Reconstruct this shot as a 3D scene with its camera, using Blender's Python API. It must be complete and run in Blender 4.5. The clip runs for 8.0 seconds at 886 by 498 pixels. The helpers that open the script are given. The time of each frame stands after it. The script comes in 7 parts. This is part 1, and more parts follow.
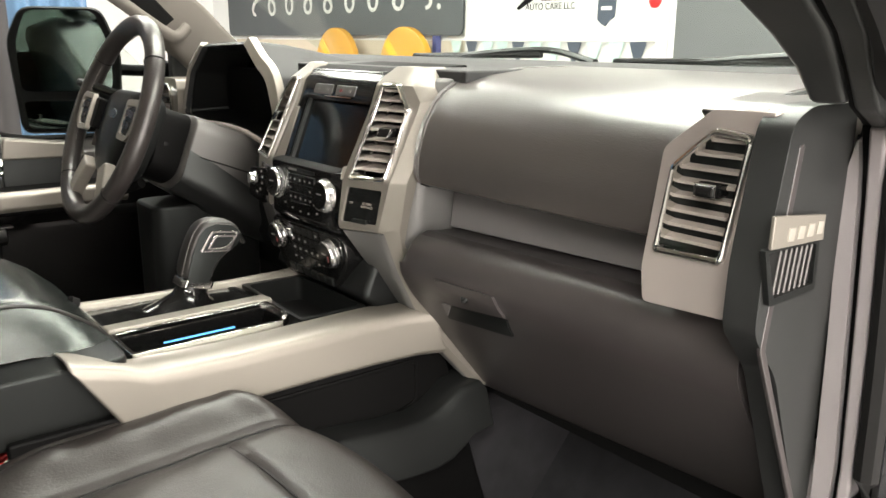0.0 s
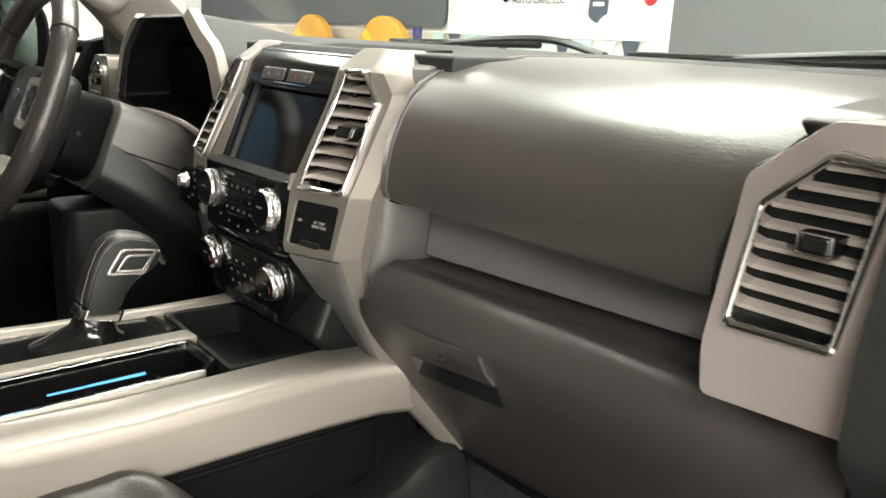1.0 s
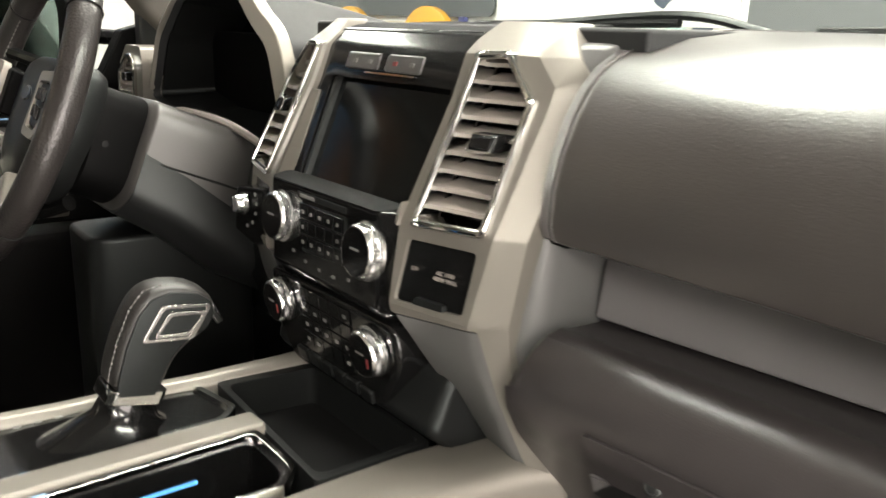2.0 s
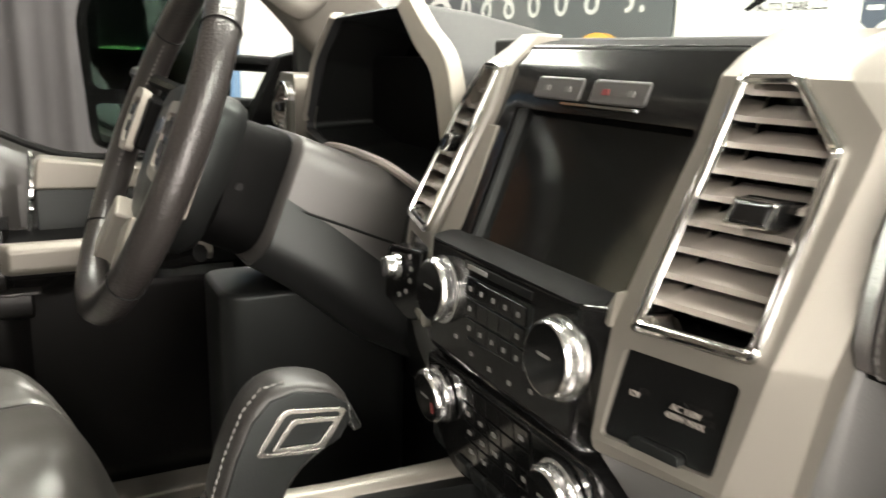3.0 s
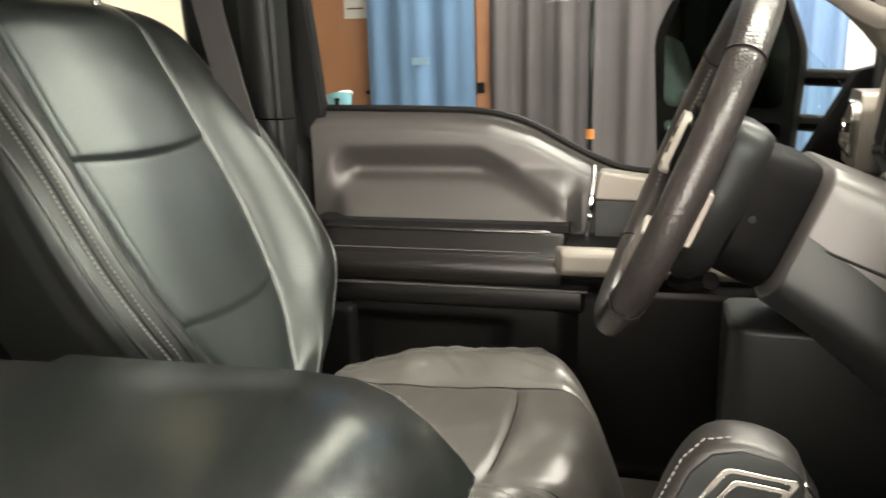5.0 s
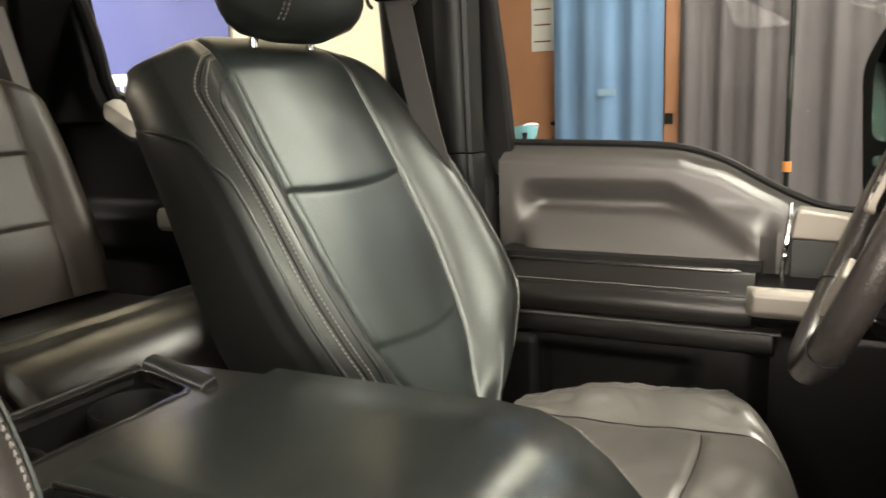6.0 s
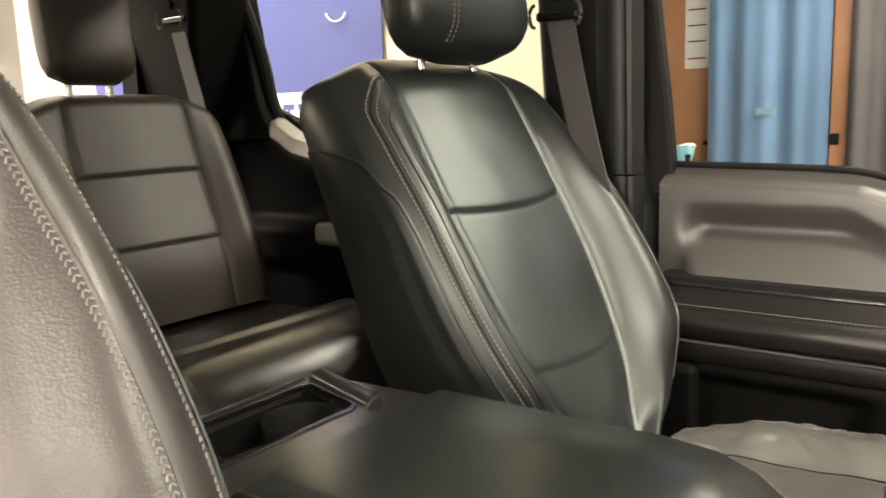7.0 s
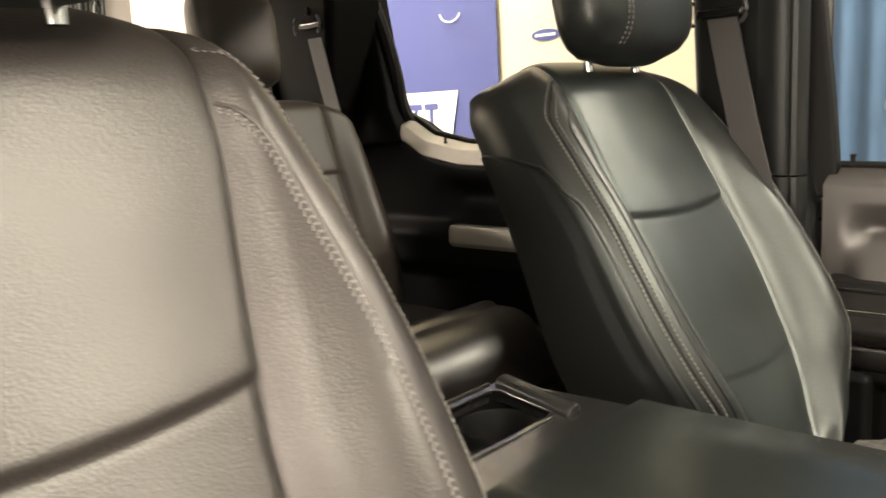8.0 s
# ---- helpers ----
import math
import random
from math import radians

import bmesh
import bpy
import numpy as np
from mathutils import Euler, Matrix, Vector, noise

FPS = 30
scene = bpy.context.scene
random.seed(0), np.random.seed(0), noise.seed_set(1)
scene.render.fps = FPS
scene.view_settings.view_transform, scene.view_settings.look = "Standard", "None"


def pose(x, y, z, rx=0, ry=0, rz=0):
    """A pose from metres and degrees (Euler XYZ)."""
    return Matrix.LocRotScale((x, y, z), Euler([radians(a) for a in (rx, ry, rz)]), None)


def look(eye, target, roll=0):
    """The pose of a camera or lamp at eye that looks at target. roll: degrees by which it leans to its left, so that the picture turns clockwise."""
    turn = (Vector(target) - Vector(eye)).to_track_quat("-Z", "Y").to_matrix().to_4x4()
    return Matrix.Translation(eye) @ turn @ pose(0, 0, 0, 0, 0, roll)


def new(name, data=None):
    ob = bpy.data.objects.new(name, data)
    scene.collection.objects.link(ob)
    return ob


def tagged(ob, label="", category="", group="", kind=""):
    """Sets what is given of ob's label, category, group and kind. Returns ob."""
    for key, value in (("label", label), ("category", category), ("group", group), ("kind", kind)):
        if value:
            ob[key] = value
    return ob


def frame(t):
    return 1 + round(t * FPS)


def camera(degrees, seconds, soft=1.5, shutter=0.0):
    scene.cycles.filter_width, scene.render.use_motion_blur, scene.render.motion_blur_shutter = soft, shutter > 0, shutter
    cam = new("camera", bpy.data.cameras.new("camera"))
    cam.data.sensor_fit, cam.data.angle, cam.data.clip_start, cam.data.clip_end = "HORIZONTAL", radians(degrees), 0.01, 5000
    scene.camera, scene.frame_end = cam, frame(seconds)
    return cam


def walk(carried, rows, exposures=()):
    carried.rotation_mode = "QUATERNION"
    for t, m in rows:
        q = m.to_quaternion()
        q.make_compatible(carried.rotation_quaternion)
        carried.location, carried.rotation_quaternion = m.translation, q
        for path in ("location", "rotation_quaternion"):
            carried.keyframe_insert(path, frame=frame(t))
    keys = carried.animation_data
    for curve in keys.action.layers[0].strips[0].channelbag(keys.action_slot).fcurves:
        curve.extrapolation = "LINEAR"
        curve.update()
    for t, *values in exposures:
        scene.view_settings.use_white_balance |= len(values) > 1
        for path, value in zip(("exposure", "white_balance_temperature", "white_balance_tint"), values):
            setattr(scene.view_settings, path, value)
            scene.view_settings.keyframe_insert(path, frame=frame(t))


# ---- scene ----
cam = camera(57.4, 8.0, shutter=0.35)
PATH = [
    (0, (1.041, -0.568, 0.801), (-0.476, 0.635, 0.302), 0.4),
    (0.5, (0.96, -0.512, 0.795), (-0.517, 0.738, 0.288), 1.5),
    (1, (0.853, -0.419, 0.782), (-0.622, 0.833, 0.274), 2.8),
    (1.2, (0.811, -0.397, 0.776), (-0.666, 0.851, 0.268), 3.2),
    (2.3, (0.512, -0.313, 0.752), (-1.036, 0.84, 0.23), 1.2),
    (2.5, (0.481, -0.297, 0.749), (-1.107, 0.809, 0.242), 1.2),
    (3, (0.41, -0.253, 0.749), (-1.323, 0.629, 0.282), 1.4),
    (3.5, (0.382, -0.228, 0.751), (-1.485, 0.32, 0.289), 0.6),
    (4, (0.386, -0.209, 0.764), (-1.548, -0.032, 0.284), -0.7),
    (4.5, (0.396, -0.188, 0.764), (-1.536, -0.37, 0.279), -1.4),
    (5, (0.413, -0.179, 0.77), (-1.471, -0.669, 0.31), -1.3),
    (5.2, (0.416, -0.172, 0.768), (-1.439, -0.773, 0.326), -1.3),
    (6.3, (0.44, -0.191, 0.784), (-1.261, -1.178, 0.419), -2.1),
    (6.5, (0.44, -0.203, 0.784), (-1.227, -1.248, 0.427), -2.0),
    (7, (0.444, -0.214, 0.788), (-1.135, -1.397, 0.458), -1.9),
    (7.5, (0.458, -0.237, 0.792), (-1.039, -1.524, 0.474), -2.1),
    (8, (0.514, -0.309, 0.802), (-0.942, -1.639, 0.473), -2.8),
]
walk(cam, [(t, look(eye, target, roll)) for t, eye, target, roll in PATH], [(0.0, 0.05, 6500, 10), (1.0, 0.0, 6500, 10), (2.5, 0.15, 6550, 10), (4.5, 0.40, 6750, 11), (6.5, 0.38, 7150, 12), (8.0, 0.40, 7400, 14)])

# ---------------------------------------------------------------- light
world = bpy.data.worlds.new("world")
scene.world = world
world.use_nodes = True
world.node_tree.nodes["Background"].inputs[0].default_value = (0.75, 0.8, 0.85, 1)
world.node_tree.nodes["Background"].inputs[1].default_value = 0.02


def tube_light(x, y, z, length, along_x, power):
    """A ceiling strip lamp: the lamp itself, with its white housing built as a thing further down."""
    data = bpy.data.lights.new("strip_lamp", "AREA")
    data.shape, data.size, data.size_y = "RECTANGLE", 0.40, length
    data.energy, data.color = power, (1.0, 0.95, 0.865)
    ob = new("strip_lamp", data)
    ob.matrix_world = pose(x, y, z, 0, 0, 90 if along_x else 0)
    return ob


STRIPS = [(-4.5, 0.2, 1.7, 2.2), (-2.3, 0.7, 1.3, 2.2), (-0.5, 0.9, 1.7, 2.2), (1.7, 1.2, 2.0, 2.2), (2.4, -2.3, 4.6, 2.2), (-1.1, -2.6, 0.4, 1.6), (0.6, -3.4, 3.6, 2.2), (3.4, 0.0, 2.6, 2.2)]
CEIL = 2.25
for sx, sy, sp, sl in STRIPS:
    tube_light(sx, sy, CEIL - 0.075, sl, False, 60 * sp)

# added fill light from the right, set in an opening of the unseen wall
bay = bpy.data.lights.new("right_fill_light", "AREA")
bay.shape, bay.size, bay.size_y, bay.energy, bay.color = "RECTANGLE", 3.0, 2.3, 300, (1.0, 0.91, 0.84)
new("right_fill_light", bay).matrix_world = pose(4.40, -0.2, 0.55, 90, 0, 90)

# ---------------------------------------------------------------- materials


def mat(name, color, rough=0.5, metal=0.0, spec=0.5, grain=0.0, grain_scale=300.0, var=0.12, var_scale=6.0, coat=0.0, kind="noise", tint=(1, 1, 1), sheen=0.0):
    """Procedural surface: base colour with two scales of variation, roughness break-up and fine relief."""
    m = bpy.data.materials.new(name)
    m.use_nodes = True
    nt = m.node_tree
    N, L = nt.nodes, nt.links
    b = N["Principled BSDF"]
    co = N.new("ShaderNodeTexCoord")
    big = N.new("ShaderNodeTexNoise")
    big.inputs["Scale"].default_value, big.inputs["Detail"].default_value = var_scale, 5
    L.new(co.outputs["Object"], big.inputs["Vector"])
    fine = N.new("ShaderNodeTexVoronoi" if kind == "leather" else "ShaderNodeTexNoise")
    fine.inputs["Scale"].default_value = grain_scale
    L.new(co.outputs["Object"], fine.inputs["Vector"])
    mix = N.new("ShaderNodeMix")
    mix.data_type = "RGBA"
    mix.inputs[6].default_value = (*[c * (1 - var) for c in color], 1)
    mix.inputs[7].default_value = (*[min(1, c * (1 + var)) for c in color], 1)
    L.new(big.outputs[0], mix.inputs[0])
    L.new(mix.outputs[2], b.inputs["Base Color"])
    rr = N.new("ShaderNodeMapRange")
    rr.inputs[3].default_value, rr.inputs[4].default_value = max(0.02, rough * 0.85), min(1, rough * 1.15)
    L.new(big.outputs[0], rr.inputs[0])
    L.new(rr.outputs[0], b.inputs["Roughness"])
    b.inputs["Metallic"].default_value = metal
    b.inputs["Specular IOR Level"].default_value = spec
    b.inputs["Specular Tint"].default_value = (*tint, 1)
    b.inputs["Coat Weight"].default_value = coat
    b.inputs["Coat Roughness"].default_value = 0.08
    b.inputs["Sheen Weight"].default_value = sheen
    if grain:
        if kind == "leather":
            mp = N.new("ShaderNodeMapping")
            mp.inputs["Scale"].default_value = (1.0, 1.0, 3.6)
            L.new(co.outputs["Object"], mp.inputs["Vector"])
            wr = N.new("ShaderNodeTexNoise")
            wr.inputs["Scale"].default_value, wr.inputs["Detail"].default_value = 120.0, 4
            wr.inputs["Distortion"].default_value = 1.2
            L.new(mp.outputs[0], wr.inputs["Vector"])
            wb_ = N.new("ShaderNodeBump")
            wb_.inputs["Strength"].default_value, wb_.inputs["Distance"].default_value = 0.19, 0.0008
            L.new(wr.outputs[0], wb_.inputs["Height"])
        bump = N.new("ShaderNodeBump")
        if kind == "leather":
            L.new(wb_.outputs[0], bump.inputs["Normal"])
        bump.inputs["Strength"].default_value, bump.inputs["Distance"].default_value = grain, 0.0008
        L.new(fine.outputs[0], bump.inputs["Height"])
        L.new(bump.outputs[0], b.inputs["Normal"])
    return m


def glass(name, tint, rough=0.0):
    m = bpy.data.materials.new(name)
    m.use_nodes = True
    nt = m.node_tree
    N, L = nt.nodes, nt.links
    N.remove(N["Principled BSDF"])
    tr, gl, mx, fr = N.new("ShaderNodeBsdfTransparent"), N.new("ShaderNodeBsdfGlossy"), N.new("ShaderNodeMixShader"), N.new("ShaderNodeLayerWeight")
    pw, mr = N.new("ShaderNodeMath"), N.new("ShaderNodeMapRange")
    pw.operation, pw.inputs[1].default_value = "POWER", 4.0
    mr.inputs[3].default_value, mr.inputs[4].default_value = 0.006, 0.4
    tr.inputs[0].default_value = (*tint, 1)
    gl.inputs["Roughness"].default_value = rough
    fr.inputs[0].default_value = 0.5
    L.new(fr.outputs["Facing"], pw.inputs[0])
    L.new(pw.outputs[0], mr.inputs[0])
    L.new(mr.outputs[0], mx.inputs[0])
    L.new(tr.outputs[0], mx.inputs[1])
    L.new(gl.outputs[0], mx.inputs[2])
    L.new(mx.outputs[0], N["Material Output"].inputs[0])
    return m


def glow(name, color, strength):
    m = bpy.data.materials.new(name)
    m.use_nodes = True
    b = m.node_tree.nodes["Principled BSDF"]
    b.inputs["Base Color"].default_value = (*color, 1)
    b.inputs["Emission Color"].default_value = (*color, 1)
    b.inputs["Emission Strength"].default_value = strength
    return m


LEATHER = mat("black_leather", (0.0095, 0.0107, 0.0103), 0.34, grain=0.14, grain_scale=420, var=0.25, kind="leather", spec=0.46, tint=(0.93, 1.0, 0.97))
# same seat leather, paler and warmer to put in door light on passenger backrest
LEATHER_Q = mat("grained_leather_lit", (0.0230, 0.0205, 0.0188), 0.37, grain=0.20, grain_scale=480, var=0.25, kind="leather", spec=0.55, tint=(1.0, 0.97, 0.95))
LEATHER_C = mat("matte_cushion_leather", (0.0140, 0.0122, 0.0112), 0.40, grain=0.16, grain_scale=480, var=0.25, kind="leather", spec=0.42)
WHEELSKIN = mat("wheel_leather", (0.022, 0.0195, 0.0185), 0.30, grain=0.35, grain_scale=330, var=0.2, kind="leather", spec=0.6)
LEATHER_P = mat("black_leather_smooth", (0.0085, 0.0110, 0.0106), 0.33, grain=0.08, grain_scale=520, var=0.25, kind="leather", spec=0.36, tint=(0.88, 1.0, 0.97))
BENCHSKIN = mat("bench_leather", (0.033, 0.0275, 0.022), 0.42, grain=0.15, grain_scale=900, var=0.25, kind="leather", spec=0.45)
# driver cushion: base colours raised to put in the sheen of reflected light
LEATHER_SHEEN = mat("pale_sheen_leather", (0.078, 0.076, 0.069), 0.33, grain=0.10, grain_scale=500, var=0.30, var_scale=14, kind="leather", spec=1.0)
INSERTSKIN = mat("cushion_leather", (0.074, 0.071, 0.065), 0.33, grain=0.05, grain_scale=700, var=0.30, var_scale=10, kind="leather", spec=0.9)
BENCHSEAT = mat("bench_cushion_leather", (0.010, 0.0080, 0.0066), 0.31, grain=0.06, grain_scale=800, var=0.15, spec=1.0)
LIDSKIN = mat("lid_leather", (0.0085, 0.0100, 0.0095), 0.25, grain=0.05, grain_scale=500, var=0.15, kind="leather", spec=0.48, tint=(0.93, 1.0, 0.97))
ARMSKIN = mat("armrest_leather", (0.0085, 0.0078, 0.0074), 0.32, grain=0.0, var=0.08, spec=0.42)
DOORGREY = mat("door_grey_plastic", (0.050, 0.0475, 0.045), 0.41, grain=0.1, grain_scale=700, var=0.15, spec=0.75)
TRAYPL = mat("console_satin_plastic", (0.010, 0.0098, 0.0095), 0.25, grain=0.06, grain_scale=700, var=0.12, spec=1.0)
DOORLOW = mat("door_black_plastic", (0.0065, 0.0063, 0.0061), 0.36, grain=0.2, grain_scale=700, var=0.15, spec=0.28)
LEVERSKIN = mat("lever_leather", (0.016, 0.015, 0.014), 0.40, grain=0.15, grain_scale=700, var=0.15, kind="leather")
PADSKIN = mat("dash_leather", (0.050, 0.0435, 0.0415), 0.32, grain=0.10, grain_scale=700, var=0.2, kind="leather", spec=0.95, tint=(0.97, 1.0, 0.98))
PLASTIC = mat("black_plastic", (0.0085, 0.0089, 0.0088), 0.37, grain=0.15, grain_scale=700, var=0.18, spec=0.21, tint=(0.9, 1.0, 0.98))
DASHPL = mat("dash_plastic", (0.038, 0.0335, 0.0335), 0.31, grain=0.2, grain_scale=700, var=0.16, spec=0.65)
SOFTPL = mat("soft_touch_plastic", (0.024, 0.025, 0.0255), 0.60, grain=0.4, grain_scale=700, var=0.15, spec=0.3)
CHEEKM = mat("cheek_grey_plastic", (0.095, 0.094, 0.091), 0.40, grain=0.15, grain_scale=700, var=0.12, spec=0.5)
DASHGREY = mat("dash_grey_plastic", (0.150, 0.142, 0.142), 0.46, grain=0.15, grain_scale=700, var=0.12, spec=0.45)
PILLARM = mat("pillar_trim_plastic", (0.19, 0.175, 0.18), 0.5, grain=0.2, grain_scale=700, var=0.12, spec=0.4)
# lining colour darkened to put in the shade on the windscreen pillar
BEIGE = mat("shaded_lining", (0.105, 0.096, 0.085), 0.85, grain=0.5, grain_scale=900, var=0.12, spec=0.2)
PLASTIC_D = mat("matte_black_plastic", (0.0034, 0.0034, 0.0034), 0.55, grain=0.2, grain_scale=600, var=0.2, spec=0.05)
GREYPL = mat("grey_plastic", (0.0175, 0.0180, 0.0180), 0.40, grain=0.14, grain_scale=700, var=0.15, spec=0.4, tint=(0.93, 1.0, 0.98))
GLOSSBLK = mat("gloss_black", (0.005, 0.005, 0.005), 0.14, var=0.2, coat=0.2, spec=0.35)
SCREENM = mat("dark_screen", (0.004, 0.0042, 0.004), 0.10, var=0.2, coat=0.3, spec=0.3)
SILVER = mat("satin_silver_paint", (0.192, 0.178, 0.155), 0.42, metal=0.42, grain=0.04, grain_scale=1500, var=0.05)
DIMRED = mat("dim_red_mark", (0.16, 0.02, 0.02), 0.5)
SILVERP = mat("silver_painted_plastic", (0.30, 0.28, 0.246), 0.45, metal=0.35, grain=0.06, grain_scale=1200, var=0.05, spec=0.4)
# same silver trim paint, paler to put in the light from the open door
LITSILVER = mat("lit_silver_paint", (0.46, 0.415, 0.390), 0.33, metal=0.5, grain=0.05, grain_scale=1200, var=0.06, spec=0.5)
SLAT = mat("grey_slat_plastic", (0.25, 0.222, 0.20), 0.45, grain=0.2, grain_scale=800, var=0.1)
CHROME = mat("chrome", (0.82, 0.82, 0.80), 0.09, metal=1.0, var=0.04)
# chrome copy darkened to put in the dark surroundings it mirrors
DIMCHROME = mat("shaded_chrome", (0.42, 0.41, 0.40), 0.16, metal=1.0, var=0.05)
KNOBM = mat("satin_chrome", (0.78, 0.78, 0.77), 0.22, metal=1.0, var=0.05)
THREAD = mat("grey_thread", (0.135, 0.131, 0.124), 0.7, var=0.2)
CARPET = mat("black_carpet", (0.022, 0.022, 0.024), 0.95, grain=1.0, grain_scale=900, var=0.4, var_scale=30, spec=0.05)
LINER = mat("headliner", (0.46, 0.43, 0.39), 0.9, grain=0.5, grain_scale=900, var=0.1, spec=0.2)
RUBBER = mat("rubber", (0.005, 0.005, 0.005), 0.6, var=0.2, spec=0.2)
BELT = mat("belt_webbing", (0.030, 0.029, 0.028), 0.7, grain=0.5, grain_scale=900, var=0.12)
PAINT = mat("truck_paint", (0.03, 0.032, 0.035), 0.25, metal=0.4, coat=1.0)
WHITE = mat("white_print", (0.62, 0.62, 0.60), 0.6, var=0.04)
WALLW = mat("white_wall", (0.80, 0.81, 0.80), 0.8, grain=0.3, grain_scale=60, var=0.05, var_scale=1.5)
WALLG = mat("grey_wall", (0.115, 0.122, 0.125), 0.8, grain=0.3, grain_scale=60, var=0.08, var_scale=1.5)
CONCRETE = mat("concrete_floor", (0.30, 0.29, 0.28), 0.55, grain=0.4, grain_scale=40, var=0.2, var_scale=1.2)
CEILM = mat("ceiling_panel", (0.16, 0.16, 0.155), 0.85, grain=0.3, grain_scale=40, var=0.06)
BANNERG = mat("dark_grey_banner", (0.075, 0.085, 0.090), 0.7, grain=0.3, grain_scale=500, var=0.08)
BLUE = mat("blue_curtain_cloth", (0.105, 0.190, 0.325), 0.85, grain=0.5, grain_scale=500, var=0.15, sheen=0.2)
BLUEB = mat("blue_banner_cloth", (0.055, 0.065, 0.205), 0.75, grain=0.4, grain_scale=400, var=0.12)
GREYC = mat("grey_curtain_cloth", (0.074, 0.066, 0.071), 0.9, grain=0.5, grain_scale=500, var=0.15)
BROWN = mat("brown_wood", (0.36, 0.165, 0.085), 0.6, grain=0.4, grain_scale=80, var=0.25, var_scale=12)
REARW = mat("dull_rear_wall", (0.33, 0.31, 0.28), 0.8, grain=0.3, grain_scale=60, var=0.12, var_scale=2)
CREAM = mat("cream_wall", (0.54, 0.48, 0.375), 0.8, grain=0.3, grain_scale=60, var=0.06, var_scale=2)
PINKC = mat("pink_cloth", (0.62, 0.28, 0.30), 0.8, var=0.1)
YELLOW = mat("yellow_plastic", (0.75, 0.50, 0.02), 0.5, var=0.08)
AMBER = mat("amber_plastic", (0.62, 0.31, 0.02), 0.5, var=0.08)
ORANGE = mat("orange_plastic", (0.48, 0.17, 0.04), 0.6, var=0.08)
TEAL = mat("teal_bowl_plastic", (0.16, 0.36, 0.42), 0.4, var=0.25)
GREEN = mat("green_cord", (0.02, 0.28, 0.20), 0.5, var=0.2)
LIMEG = mat("lime_plastic", (0.16, 0.40, 0.13), 0.5, var=0.1)
RED = mat("red_plastic", (0.55, 0.02, 0.02), 0.35, var=0.1)
MIRRORM = mat("mirror_glass", (0.36, 0.43, 0.41), 0.02, metal=1.0, var=0.01)
GLASS = glass("window_glass", (0.93, 0.96, 0.94))
TINTED = glass("tinted_glass", (0.32, 0.34, 0.33))
TEALDIM = mat("faded_teal_print", (0.20, 0.31, 0.42), 0.7, var=0.1)
TEALPALE = mat("pale_teal_print", (0.45, 0.60, 0.56), 0.6, var=0.05)
NAVY = mat("navy_print", (0.05, 0.065, 0.09), 0.6, var=0.05)
TUBEM = glow("lamp_tube", (1.0, 0.97, 0.90), 9.0)
BLUELED = glow("blue_light_strip", (0.12, 0.42, 0.9), 0.8)

# ---------------------------------------------------------------- builders


def finish(bm, smooth=True):
    bmesh.ops.recalc_face_normals(bm, faces=bm.faces)
    if smooth:
        for f in bm.faces:
            f.smooth = True
    return bm


def part(name, bm, material, parent=None, label="", bevel=0.0, segs=2, smooth=True, angle=35, sub=0):
    """One mesh object, under a thing or a part."""
    finish(bm, smooth)
    me = bpy.data.meshes.new(name)
    bm.to_mesh(me)
    bm.free()
    me.materials.append(material)
    ob = new(name, me)
    if sub:
        s = ob.modifiers.new("sub", "SUBSURF")
        s.levels = s.render_levels = sub
    if bevel:
        b = ob.modifiers.new("bevel", "BEVEL")
        b.width, b.segments, b.limit_method, b.angle_limit = bevel, segs, "ANGLE", radians(angle)
        b.harden_normals = True
    if smooth and not sub:
        me.set_sharp_from_angle(angle=radians(42))
    if parent is not None:
        ob.parent = parent
        ob.matrix_parent_inverse = parent.matrix_world.inverted()
    if label:
        ob["label"] = label
    return ob


def thing(name, at, label, category, group="", kind=""):
    ob = new(name)
    ob.empty_display_size = 0.05
    ob.matrix_world = Matrix.Translation(at)
    bpy.context.view_layer.update()
    return tagged(ob, label, category, group, kind)


def box(x0, x1, y0, y1, z0, z1, bm=None):
    bm = bm or bmesh.new()
    r = bmesh.ops.create_cube(bm, size=1)
    bmesh.ops.transform(bm, verts=r["verts"], matrix=Matrix.Translation(((x0 + x1) / 2, (y0 + y1) / 2, (z0 + z1) / 2)) @ Matrix.Diagonal((x1 - x0, y1 - y0, z1 - z0, 1)))
    return bm


def obox(m, sx, sy, sz, bm=None):
    """A box of the given size at the pose m."""
    bm = bm or bmesh.new()
    r = bmesh.ops.create_cube(bm, size=1)
    bmesh.ops.transform(bm, verts=r["verts"], matrix=m @ Matrix.Diagonal((sx, sy, sz, 1)))
    return bm


def loft(loops, bm=None, cap=True, closed=True):
    """Skin over loops of points, all with the same count."""
    bm = bm or bmesh.new()
    rows = [[bm.verts.new(p) for p in lp] for lp in loops]
    n = len(rows[0])
    for a, b in zip(rows, rows[1:]):
        for i in range(n if closed else n - 1):
            j = (i + 1) % n
            bm.faces.new((a[i], a[j], b[j], b[i]))
    if cap and closed:
        bm.faces.new(rows[0])
        bm.faces.new(rows[-1])
    return bm


def smooth_path(pts, n=8):
    """Catmull-Rom through the points."""
    P = [Vector(p) for p in pts]
    P = [P[0] * 2 - P[1]] + P + [P[-1] * 2 - P[-2]]
    out = []
    for a, b, c, d in zip(P, P[1:], P[2:], P[3:]):
        for i in range(n):
            t = i / n
            out.append(0.5 * (2 * b + (c - a) * t + (2 * a - 5 * b + 4 * c - d) * t * t + (3 * b - a - 3 * c + d) * t ** 3))
    out.append(P[-2])
    return out


